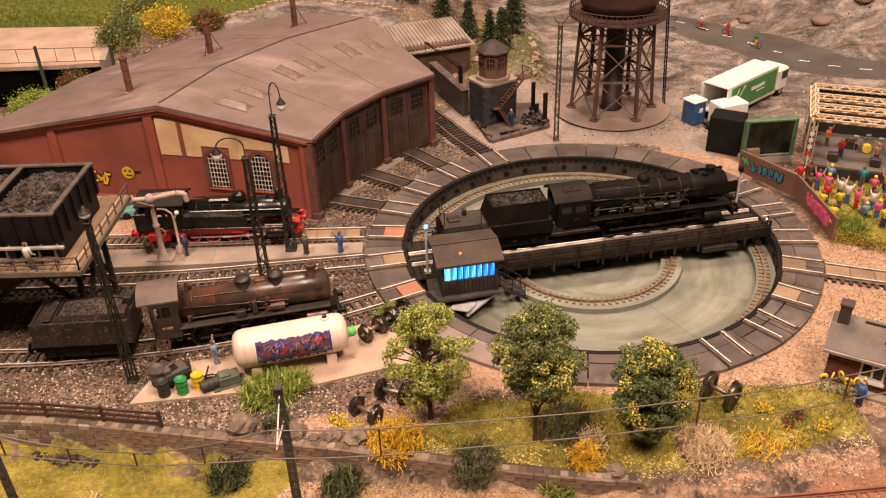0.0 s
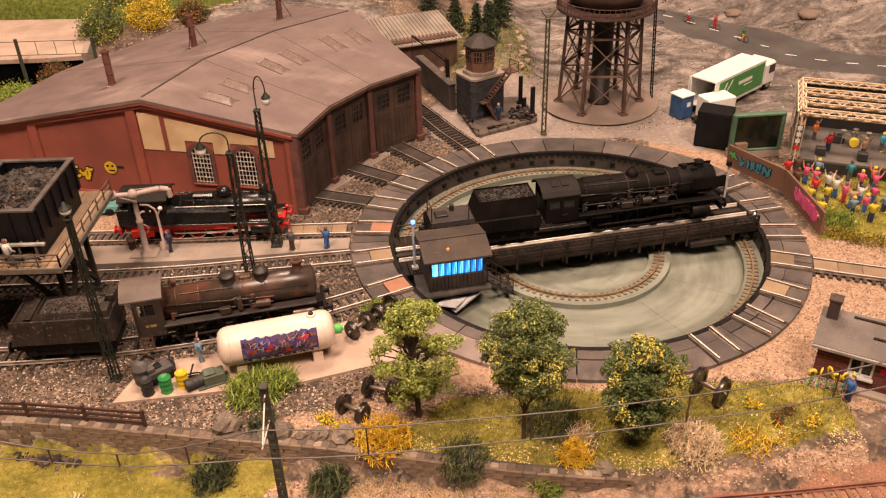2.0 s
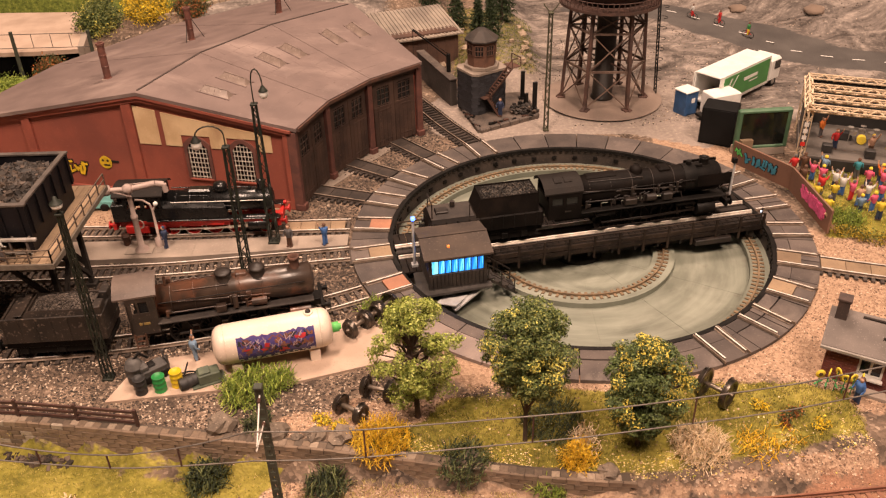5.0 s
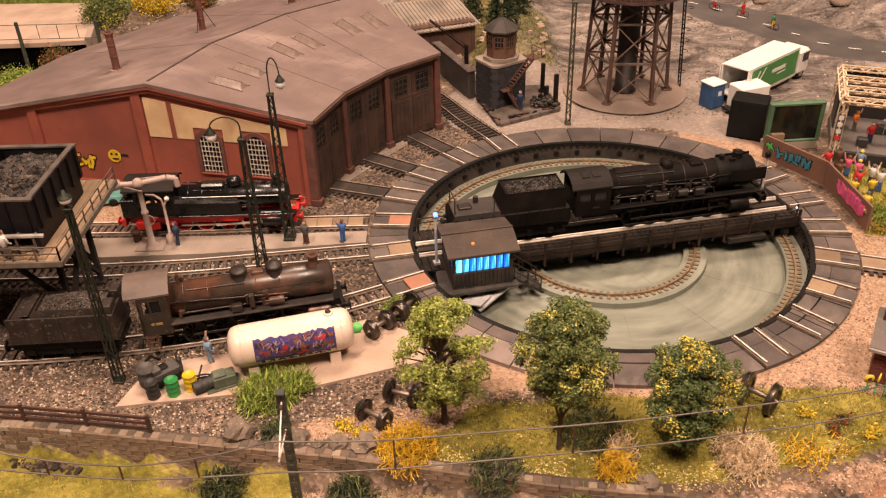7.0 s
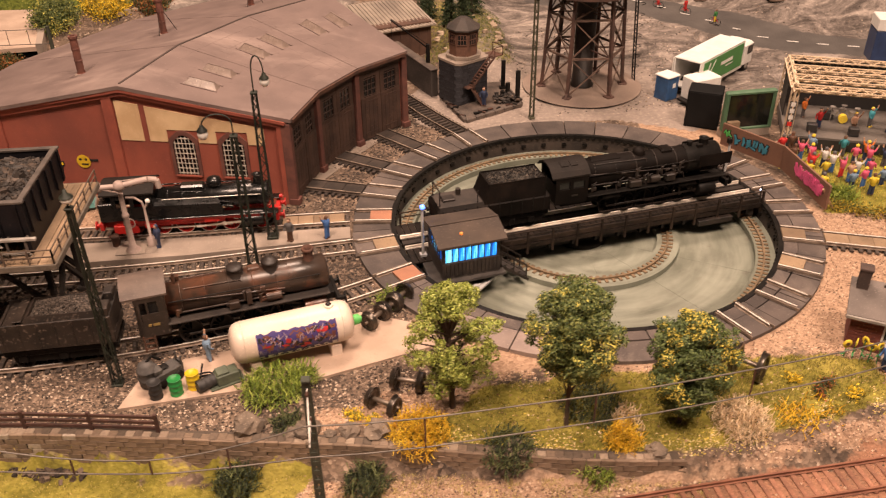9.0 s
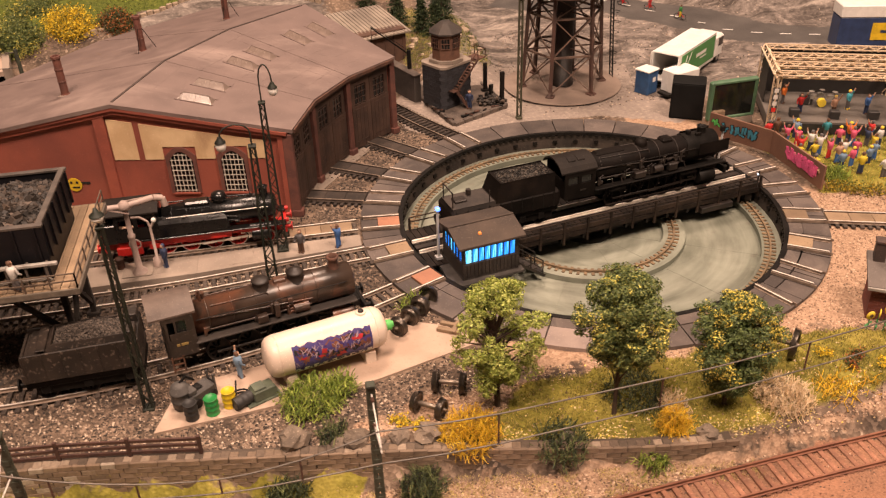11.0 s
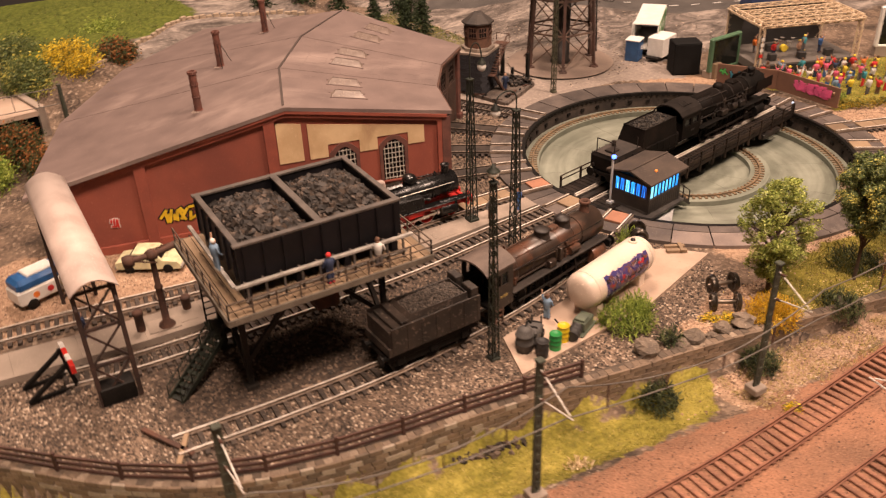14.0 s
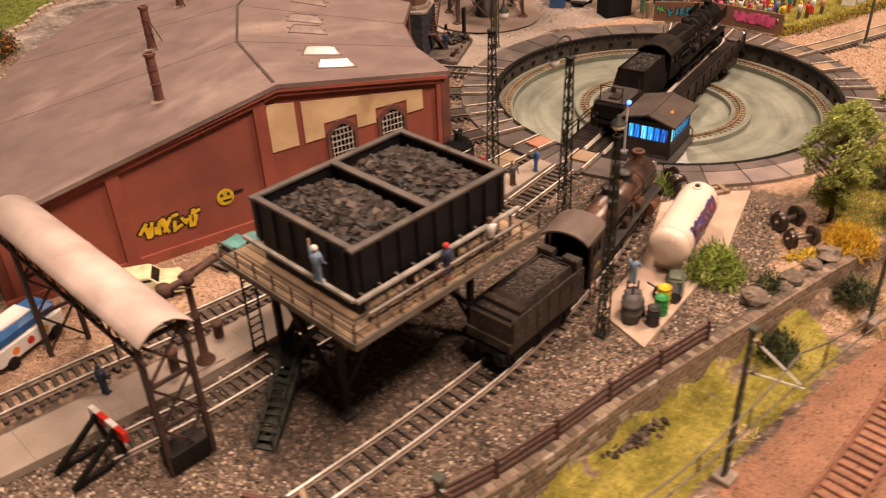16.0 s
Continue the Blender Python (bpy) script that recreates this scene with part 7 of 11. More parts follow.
def lattice_mast(x, y, z, h, w, label, mats=None, top=0.6, name="lattice_mast"):
    """A square lattice mast that tapers."""
    mats = mats or M["green_mast"]
    ob = thing(name, x, y, z, 0, label, "mast", "lattice masts")
    legs, net = Mesh(), Mesh()
    n = max(5, int(h / 0.75))
    for sx, sy in ((-1, -1), (1, -1), (1, 1), (-1, 1)):
        part("corner_bar", Mesh().bar((sx * w / 2, sy * w / 2, 0), (sx * w / 2 * top, sy * w / 2 * top, h), 0.09), mats, ob)
    for i in range(n):
        z0, z1 = h * i / n, h * (i + 1) / n
        r0, r1 = w / 2 * (1 - (1 - top) * i / n), w / 2 * (1 - (1 - top) * (i + 1) / n)
        for (ax, ay), (bx, by) in (((-1, -1), (1, -1)), ((1, -1), (1, 1)), ((1, 1), (-1, 1)), ((-1, 1), (-1, -1))):
            if i % 2:
                ax, ay, bx, by = bx, by, ax, ay
            net.bar((ax * r0, ay * r0, z0), (bx * r1, by * r1, z1), 0.055)
    part("lattice", net, mats, ob)
    part("foot", Mesh().box((0, 0, 0.1), (w + 0.2, w + 0.2, 0.24), bev=0.04), mats, ob)
    part("cap", Mesh().box((0, 0, h), (w * top + 0.2, w * top + 0.2, 0.16), bev=0.03), mats, ob)
    return ob


def gooseneck(ob, h, reach, rise, drop, side=(1, 0)):
    """A curved lamp arm with its glass at the end."""
    pts = [(0, 0, h)]
    for i in range(9):
        t2 = i / 8
        pts.append((side[0] * reach * (1 - math.cos(math.pi * t2)) / 2, side[1] * reach * (1 - math.cos(math.pi * t2)) / 2, h + rise * 0.55 + rise * 0.45 * math.sin(math.pi * t2)))
    pts.append((side[0] * reach, side[1] * reach, h + rise * 0.55 - drop))
    part("lamp_arm", Mesh().pipe(pts, 0.055), M["green_mast"], ob)
    e = pts[-1]
    part("lamp_cap", Mesh().turned([(0.12, 0.35), (0.18, 0.2), (0.34, 0.0), (0.36, -0.06)], e, 14), M["green_mast"], ob)
    part("lamp_glass", Mesh().turned([(0.30, -0.06), (0.36, -0.25), (0.30, -0.5), (0.15, -0.64), (0.02, -0.68)], e, 14), M["lamp_glass"], ob, "white glass lamp globe")


mast = lattice_mast(-22.2, 46.6, 0.0, 12.8, 0.50, "tall dark green lattice mast beside the siding", top=0.5)
part("lamp_neck", Mesh().rod((0, 0, 12.8), (0, 0, 13.2), 0.06, n=6), M["green_mast"], mast)
part("lamp_glass", Mesh().turned([(0.05, 0.0), (0.3, 0.12), (0.36, 0.3), (0.3, 0.42)], (0, 0, 13.1), 14), M["lamp_glass"], mast, "white glass lamp globe")
part("lamp_cap", Mesh().turned([(0.4, 0.40), (0.36, 0.48), (0.16, 0.62), (0.1, 0.85), (0.02, 0.88)], (0, 0, 13.1), 14), M["green_mast"], mast)
mast = lattice_mast(-14.2, 55.6, 0.0, 12.6, 0.70, "dark green lattice lamp mast between the tracks", top=0.45, name="lamp_mast")
gooseneck(mast, 12.6, 1.9, 1.6, 0.3, (-1, -0.1))
mast = lattice_mast(-13.5, 62.75, 0.5, 12.2, 0.70, "dark green lattice lamp mast on the platform", top=0.45, name="lamp_mast")
gooseneck(mast, 12.2, 1.0, 2.8, 0.35, (0.9, -0.3))
mat("mast_olive", (0.085, 0.082, 0.048), 0.7, other=(0.055, 0.054, 0.034), spots=(0.17, 0.16, 0.10))
mast = lattice_mast(11.5, 84.3, 0.0, 12.4, 0.40, "slim olive-green lattice lamp mast at the turntable's rim", mats=M["mast_olive"], top=0.8, name="lamp_mast")
for s in (-1, 1):
    part("lamp_arm", Mesh().pipe([(0, 0, 12.4), (s * 0.5, 0, 12.9), (s * 0.75, 0, 13.3)], 0.06), M["mast_olive"], mast)

# water cranes and small lamps on the platform
for x, y, rz, h in ((-24.2, 61.9, 180, 6.0), (-39.4, 61.7, 175, 6.0)):
    wc = thing("water_crane", x, y, 0.5, rz, "pinkish-grey water crane with long spout arms" if x > -30 else "rusty water crane on the platform", "water crane", "water cranes")
    pm = M["pinkish_paint"] if x > -30 else M["rust_brown"]
    part("column", Mesh().turned([(0.6, 0), (0.55, 0.2), (0.26, 0.5), (0.22, 3.0), (0.28, 3.1), (0.28, 3.3), (0.19, 3.4), (0.18, h - 0.6), (0.42, h - 0.5), (0.42, h - 0.1), (0.2, h + 0.1)], n=14), pm, wc)
    part("spout", Mesh().pipe([(0, 0, h - 0.3), (-2.0, -0.6, h - 0.15), (-2.6, -0.8, h - 0.35), (-2.7, -0.8, h - 1.0)], 0.24, 10), pm, wc)
    part("counter_arm", Mesh().pipe([(0, 0, h - 0.3), (1.4, 0.5, h - 0.1)], 0.2, 10).turned([(0.1, -0.35), (0.38, -0.3), (0.38, 0.3), (0.1, 0.35)], (1.5, 0.5, h - 0.1), 12), pm, wc)
    part("stay", Mesh().bar((0, 0, h + 0.1), (-1.9, -0.6, h + 0.0), 0.06).bar((-0.3, 0.3, h - 0.8), (1.2, 0.5, h - 0.2), 0.08), pm, wc)
    part("hand_wheel", Mesh().turned([(0.4, -0.04), (0.46, 0), (0.4, 0.04), (0.36, 0), (0.4, -0.04)], (0, -0.5, 2.2), 14, "y"), pm, wc)
    part("drain_box", Mesh().box((0.2, -0.2, 0.05), (2.2, 1.6, 0.06)), M["concrete"], wc)
for x, y in ((-22.9, 62.6),):
    lp = thing("platform_lamp", x, y, 0.5, 0, "small grey platform lamp post with curved arm", "lamp post")
    part("post", Mesh().turned([(0.35, 0), (0.35, 0.7), (0.12, 0.8), (0.1, 3.4)], n=10), M["pinkish_paint"], lp)
    part("arm", Mesh().pipe([(0, 0, 3.3), (-0.1, 0, 3.9), (-0.6, 0, 4.3), (-1.2, -0.1, 4.4)], 0.09).pipe([(0, 0, 3.3), (0.3, 0, 3.8)], 0.09), M["pinkish_paint"], lp)
    part("lamp_glass", Mesh().blob((0.35, 0, 3.95), 0.2, 2, 0.0, 1.0, 10, smooth=True), M["lamp_glass"], lp)
for x, y, h in ((-41.1, 62.1, 1.6), (-37.6, 63.1, 1.0), (-25.7, 62.9, 0.9)):
    solid("bollard", Mesh().turned([(0.3, 0), (0.3, h * 0.8), (0.36, h * 0.82), (0.36, h), (0.1, h + 0.05)], n=12), M["rust_brown"], "small rusty iron bollard on the platform", "bollard", x, y, 0.5, group="bollards")

# gas tank with sprayed picture
tank = thing("gas_tank", -11.15, 48.05, 0.16, 14.5, "cream-white gas tank on feet with a sprayed picture", "tank")
L, R, zc = 4.0, 1.36, 1.98
body = part("shell", Mesh().turned([(0.02, -L), (0.7, -L + 0.05), (1.08, -L + 0.2), (1.26, -L + 0.4), (1.33, -L + 0.6), (R, -L + 0.85), (R, L - 0.85), (1.33, L - 0.6), (1.26, L - 0.4), (1.08, L - 0.2), (0.7, L - 0.05), (0.02, L)], (0, 0, zc), 40, "x"), M["tank_white"], tank, "cream-white rounded shell")
for x in (-2.6, 2.6):
    part("foot", Mesh().box((x, 0, 0.4), (0.7, 2.0, 0.9), bev=0.05), M["tank_white"], tank)
part("valve", Mesh().rod((L - 0.15, 0, zc - 0.2), (L + 0.45, 0, zc - 0.2), 0.35, n=14).rod((L + 0.4, 0, zc - 0.2), (L + 0.6, 0, zc - 0.2), 0.22, n=12), M["paint_green"], tank, "green end valve")
part("hatch", Mesh().turned([(0.32, -0.05), (0.32, 0.12), (0.2, 0.13), (0.2, 0.05)], (2.5, 0, zc + R), 14), M["tank_white"], tank)
part("hatch_valve", Mesh().turned([(0.2, 0.1), (0.16, 0.24), (0.05, 0.28)], (2.5, 0, zc + R), 12), M["worn_iron"], tank)
for x in (-L + 0.85, L - 0.85):
    part("weld_band", Mesh().turned([(R + 0.002, -0.03), (R + 0.02, -0.03), (R + 0.02, 0.03), (R + 0.002, 0.03), (R + 0.002, -0.03)], (x, 0, zc), 40, "x"), M["tank_white"], tank)


def curved_patch(m, x0, x1, a0, a1, off, nx=2, na=6, jag=0.0, q=None, skew=0.0):
    """A plate that follows the tank's side, between two angles from the top."""
    pts, faces = [], []
    for i in range(nx + 1):
        for j in range(na + 1):
            aa = radians(a0 + (a1 - a0) * j / na)
            d = jag * (q.uniform(-1, 1) if q and j in (0, na) else 0)
            r = R + off
            pts.append((x0 + (x1 - x0) * i / nx + skew * j / na, -r * math.sin(aa + d), zc + r * math.cos(aa + d)))
    for i in range(nx):
        for j in range(na):
            faces.append((i * (na + 1) + j, i * (na + 1) + j + 1, (i + 1) * (na + 1) + j + 1, (i + 1) * (na + 1) + j))
    return m.add(pts, faces, True)


q = random.Random(4)
mat("picture_blue", (0.045, 0.040, 0.16), 0.3, other=(0.085, 0.055, 0.17), scale=140, mix=0.9, bump=0.02)
mat("picture_brown", (0.11, 0.035, 0.030), 0.35, other=(0.22, 0.09, 0.05), scale=200, bump=0.02)
mat("picture_red", (0.46, 0.035, 0.04), 0.35, bump=0.02)
mat("picture_pale", (0.40, 0.30, 0.34), 0.35, bump=0.02)
pic = part("sprayed_picture", curved_patch(Mesh(), -2.4, 2.7, 44, 120, 0.012, 30, 8, 0.075, q), M["picture_blue"], tank, "glossy dark blue sprayed picture of tangled letters")


def stroke(m, x, a, turns, wide, off):
    """A thin painted zigzag line on the tank's side."""
    pts = []
    for k in range(turns + 1):
        pts.append((x, a))
        x, a = min(2.55, max(-2.3, x + q.uniform(-0.28, 0.34))), min(110, max(50, a + q.uniform(7, 17) * (1 if k % 2 else -1)))
    for (xa, aa), (xb, ab) in zip(pts, pts[1:]):
        ring = []
        for xx, a2 in ((xa - wide, aa), (xa + wide, aa + 1.2), (xb + wide, ab + 1.2), (xb - wide, ab)):
            ring.append((xx, -(R + off) * math.sin(radians(a2)), zc + (R + off) * math.cos(radians(a2))))
        m.add(ring, [(0, 1, 2, 3)])
    return m


for name, mt, cnt, wid, off in (("brown_paint", "picture_brown", 20, 0.05, 0.030), ("dark_paint", "paint_black", 12, 0.05, 0.026), ("pale_paint", "picture_pale", 12, 0.022, 0.036)):
    m = Mesh()
    for i in range(cnt):
        stroke(m, -2.2 + 4.7 * (i + q.random()) / cnt, q.uniform(58, 100), 5, wid, off)
    tagged(part(name, m, M[mt], pic), kind="stuff")
m = Mesh()
for x, aa in ((-1.95, 78), (-0.95, 84), (0.25, 98), (0.45, 92), (1.35, 62), (1.6, 66), (1.85, 60), (-0.6, 70)):
    curved_patch(m, x, x + q.uniform(0.2, 0.42), aa, aa + q.uniform(6, 11), 0.040, 3, 4, 0.03, q, skew=q.uniform(-0.2, 0.2))
tagged(part("red_paint", m, M["picture_red"], pic), kind="stuff")
m = Mesh()
for i in range(17):
    x = -2.4 + 5.0 * i / 17
    low = 116 if i % 2 else 109
    curved_patch(m, x, x + 0.31, low + q.uniform(-2, 2), 123, 0.046, 1, 3, skew=q.uniform(-0.06, 0.06))
tagged(part("white_edge", m, M["paint_white"], pic), kind="stuff")
m = Mesh()
for i in range(15):
    x = -2.3 + 4.8 * i / 15
    curved_patch(m, x, x + q.uniform(0.12, 0.22), 113 + q.uniform(-2, 2), 119 + q.uniform(-1, 1), 0.054, 1, 2, skew=q.uniform(-0.12, 0.12))
tagged(part("black_edge", m, M["paint_black"], pic), kind="stuff")

# oil drums and machines on the pad
mat("drum_green", (0.03, 0.30, 0.07), 0.45)
mat("drum_yellow", (0.80, 0.56, 0.02), 0.45)
mat("drum_black", (0.03, 0.028, 0.027), 0.6)
mat("machine_grey", (0.085, 0.078, 0.072), 0.65, other=(0.05, 0.046, 0.043), spots=(0.14, 0.13, 0.12))
mat("machine_green", (0.105, 0.125, 0.085), 0.65, other=(0.07, 0.085, 0.06))
DRUM = [(0.5, 0), (0.52, 0.03), (0.5, 0.08), (0.5, 0.5), (0.54, 0.55), (0.5, 0.6), (0.5, 0.95), (0.54, 1.0), (0.5, 1.05), (0.5, 1.42), (0.53, 1.47), (0.5, 1.5), (0.46, 1.5), (0.46, 1.44), (0.02, 1.44)]
for x, y, mt, lab in ((-18.3, 45.15, "drum_green", "green oil drum on the concrete pad"), (-17.3, 45.6, "drum_yellow", "yellow oil drum on the concrete pad"), (-19.5, 44.95, "drum_black", "black oil drum on the concrete pad")):
    solid("oil_drum", Mesh().turned([(r * 0.8, z * 0.8) for r, z in DRUM], n=20), M[mt], lab, "drum", x, y, 0.16, group="oil drums")
ob = solid("oil_drum", Mesh().turned([(r * 0.8, z * 0.8 - 0.6) for r, z in DRUM], (0, 0, 0), 20, "x"), M["drum_black"], "black oil drum lying on its side", "drum", -16.5, 45.4, 0.57, 35, group="oil drums")
fork = thing("forklift", -19.1, 46.55, 0.16, 40, "small dark grey forklift truck on the pad", "forklift")
fork.scale = (0.8, 0.8, 0.8)
part("body", Mesh().box((0, 0, 0.85), (2.2, 1.3, 0.9), bev=0.15).box((-0.8, 0, 1.5), (0.7, 1.2, 0.6), bev=0.15), M["machine_grey"], fork)
part("seat", Mesh().box((-0.1, 0, 1.4), (0.6, 0.7, 0.2), bev=0.08), M["black_iron"], fork)
part("mast", Mesh().bar((1.2, 0.4, 0.2), (1.2, 0.4, 1.9), 0.14).bar((1.2, -0.4, 0.2), (1.2, -0.4, 1.9), 0.14).box((1.25, 0, 1.0), (0.1, 0.9, 0.5)), M["machine_grey"], fork)
for xx, s in ((-0.7, -1), (-0.7, 1), (0.7, -1), (0.7, 1)):
    part("wheel", Mesh().turned([(0.2, -0.12), (0.42, -0.1), (0.42, 0.1), (0.2, 0.12)], (xx, s * 0.65, 0.42), 14, "y"), M["black_iron"], fork)
comp = thing("compressor", -20.1, 46.1, 0.16, 0, "upright dark grey ribbed barrel machine", "machine")
comp.scale = (0.82, 0.82, 0.88)
part("barrel", Mesh().turned([(0.55, 0), (0.72, 0.2), (0.72, 0.7), (0.78, 0.75), (0.72, 0.8), (0.72, 1.4), (0.78, 1.45), (0.7, 1.5), (0.6, 1.9), (0.3, 2.1), (0.02, 2.12)], n=18), M["machine_grey"], comp)
part("pipe", Mesh().pipe([(0, 0, 2.0), (0.5, 0.3, 2.4), (1.0, 0.6, 1.8)], 0.1), M["black_iron"], comp)
gen = thing("generator", -15.3, 46.0, 0.16, 25, "olive green generator box with a cable", "generator")
gen.scale = (0.85, 0.85, 0.85)
part("case", Mesh().box((0, 0, 0.55), (1.7, 1.1, 0.9), bev=0.08), M["machine_green"], gen)
part("lid", Mesh().box((-0.3, 0, 1.08), (0.9, 0.9, 0.2), bev=0.05), M["machine_green"], gen)
part("skid", Mesh().box((-0.1, 0, 0.06), (2.6, 1.4, 0.12)), M["machine_green"], gen)
part("cable", Mesh().pipe([(-0.9 + 0.75 * math.cos(0.5 * i) - 0.6, 0.9 + 0.45 * math.sin(0.5 * i), 0.06 + 0.02 * i) for i in range(22)] + [(-1.2, 1.9, 0.8)], 0.07), M["black_iron"], gen, "coiled black hose")

# loose wheelsets
mat("axle_steel", (0.25, 0.20, 0.16), 0.4, 0.7, other=(0.16, 0.13, 0.10))
mat("tyre_black", (0.11, 0.092, 0.075), 0.30, 0.75, other=(0.05, 0.042, 0.036), spots=(0.22, 0.19, 0.15))


def wheelset(x, y, z, rz, r=0.66):
    ws = thing("wheelset", x, y, z, rz, "loose railway wheelset with dark discs and steel axle", "wheelset", "loose wheelsets")
    part("axle", Mesh().turned([(0.08, -1.15), (0.13, -1.0), (0.13, -0.6), (0.17, -0.5), (0.17, 0.5), (0.13, 0.6), (0.13, 1.0), (0.08, 1.15)], (0, 0, r), 12, "y"), M["axle_steel"], ws)
    for s in (-1, 1):
        prof2 = [(0.14, -0.14), (0.3, -0.1), (r * 0.74, -0.05), (r * 0.78, -0.18), (r * 0.97, -0.2), (r, -0.16), (r, 0.06), (r + 0.09, 0.1), (r + 0.09, 0.15), (r * 0.8, 0.15), (r * 0.78, 0.08), (0.3, 0.1), (0.14, 0.14)]
        part("wheel", Mesh().turned([(a2, -b2 * s) for a2, b2 in prof2], (0, s * 0.82, r), 26, "y"), M["tyre_black"], ws)
    return ws


wheelset(-5.6, 42.35, 0.05, 55, 0.62), wheelset(-4.0, 44.1, 0.05, 70, 0.66), wheelset(17.4, 43.0, 0.05, 47, 0.98)
for i, (x, y) in enumerate(((-5.7, 50.9), (-4.8, 52.0), (-4.0, 53.0))):
    wheelset(x, y, 0.16 if i == 0 else 0.1, -42 + 4 * i, 0.64)
solid("wheel_chock", Mesh().box((0, 0, 0.15), (1.6, 0.4, 0.3), bev=0.03).box((0, 0.7, 0.15), (1.6, 0.3, 0.25), bev=0.03).box((0.4, 0.3, 0.32), (0.3, 1.2, 0.12)), M["planks"], "weathered tan wooden wheel chock", "chock", -2.9, 49.8, 0.12, -30)

# ---- figurines: plain little painted shapes ----
FIG = {}
for nm, c in (("skin", (0.55, 0.33, 0.22)), ("navy", (0.03, 0.045, 0.10)), ("sky", (0.20, 0.30, 0.42)), ("blue", (0.06, 0.16, 0.42)), ("red", (0.62, 0.03, 0.03)), ("orange", (0.75, 0.20, 0.03)), ("yellow", (0.80, 0.60, 0.05)),
              ("white", (0.72, 0.70, 0.66)), ("green", (0.05, 0.25, 0.07)), ("brown", (0.12, 0.06, 0.035)), ("pink", (0.75, 0.12, 0.22)), ("teal", (0.05, 0.30, 0.36)), ("grey", (0.12, 0.11, 0.11))):
    FIG[nm] = mat("figure_" + nm, c, 0.7, bump=0.05)


def figurine(x, y, z, rz, top, legs, label, hair="brown", arms="down", scale=1.0, group="platform figurines", hat=None):
    """A little painted figure: one plain mesh on two legs."""
    m = Mesh()
    for s in (-1, 1):
        m.rod((0.0, s * 0.13, 0), (0, s * 0.1, 0.95), 0.12, 0.14, 7, slot=1)
        m.box((0.05, s * 0.13, 0.05), (0.34, 0.17, 0.1), slot=3)
    m.turned([(0.2, 0.88), (0.25, 1.1), (0.29, 1.45), (0.22, 1.62), (0.08, 1.68)], (0, 0, 0), 9)
    for s in (-1, 1):
        sh = Vector((0, s * 0.3, 1.52))
        up = arms == "both" or (arms == "up" and s > 0)
        el = sh + (Vector((0.12, s * 0.12, 0.32)) if up else Vector((0.06, s * 0.08, -0.34)))
        ha = el + (Vector((0.06, s * 0.06, 0.3)) if up else Vector((0.2, -s * 0.02, -0.18)))
        m.rod(sh, el, 0.085, 0.075, 6), m.rod(el, ha, 0.07, 0.06, 6, slot=2 if up else 0)
    m.turned([(0.05, 1.62), (0.13, 1.72), (0.16, 1.84), (0.13, 1.96), (0.03, 2.0)], (0.02, 0, 0), 9, slot=2)
    m.turned([(0.165, 1.84), (0.16, 1.93), (0.1, 2.02), (0.01, 2.04)], (-0.02, 0, 0), 9, slot=3)
    m.v = [(a * scale, b * scale, c * scale) for a, b, c in m.v]
    me = m.data("figurine", [FIG[top], FIG[legs], FIG["skin"], FIG[hat or hair]])
    ob = new("figurine", me)
    ob.matrix_basis = pose(x * CM, y * CM, z * CM, 0, 0, rz)
    return tagged(ob, label, "figurine", group)


figurine(-22.3, 62.3, 0.5, 200, "navy", "navy", "small painted railway figurine in navy overalls on the platform", hat="navy")
figurine(-12.1, 62.0, 0.5, 250, "grey", "brown", "small painted railway figurine in dark coat on the platform")
figurine(-9.2, 62.1, 0.5, 140, "blue", "blue", "small painted railway figurine in blue overalls on the platform", arms="up")
figurine(-16.7, 48.2, 0.16, 30, "sky", "sky", "small blue figurine holding the tank hose", arms="up", group="")
figurine(-37.35, 52.4, 9.16, 10, "sky", "sky", "small pale blue figurine standing on the beam at the coal bin", arms="up", hat="white", group="bunker figurines")
figurine(-31.6, 49.75, 7.62, 100, "navy", "navy", "small figurine with a red cap on the bunker platform", hat="red", group="bunker figurines")
figurine(-28.4, 49.75, 7.62, 60, "white", "grey", "small figurine in a white shirt on the bunker platform", group="bunker figurines")
figurine(-44.6, 63.5, 0.5, 20, "navy", "navy", "small navy figurine walking on the platform", hat="navy")
figurine(6.95, 87.5, 0.35, 250, "navy", "navy", "small figurine in dark uniform beside the signal box", hat="brown", group="")
figurine(26.2, 42.4, 0.05, 200, "blue", "navy", "small blue figurine gardening by the brick lodge", group="")

# ---- retaining wall of cut stones ----
wall = thing("retaining_wall", 0, 0, 0, 0, "low retaining wall of tan cut stone blocks", "wall", kind="structure")
line = [(x, y - 0.05) for x, y in WALL if x <= 11]
line = spline([(-60, 61.9)] + line[1:], 0.25)
back = Mesh()
pts, faces = [], []
for i, (x, y, a) in enumerate(line):
    nx, ny = -math.sin(radians(a)), math.cos(radians(a))
    zt = 0.2
    zb = -lerp_line(DROP, x) - 0.5
    pts += [(x + nx * 0.02, y + ny * 0.02, zb), (x + nx * 0.02, y + ny * 0.02, zt), (x + nx * 0.7, y + ny * 0.7, zt), (x + nx * 0.7, y + ny * 0.7, zb)]
for i in range(len(line) - 1):
    for k in range(4):
        l = (k + 1) % 4
        faces.append((i * 4 + k, (i + 1) * 4 + k, (i + 1) * 4 + l, i * 4 + l))
back.add(pts, faces)
part("core", back, M["mortar"], wall, "dark mortar core")
fine_line = spline([(-60, 61.9)] + [(x, y - 0.05) for x, y in WALL if x <= 11][1:], 0.04)
stone_data = []
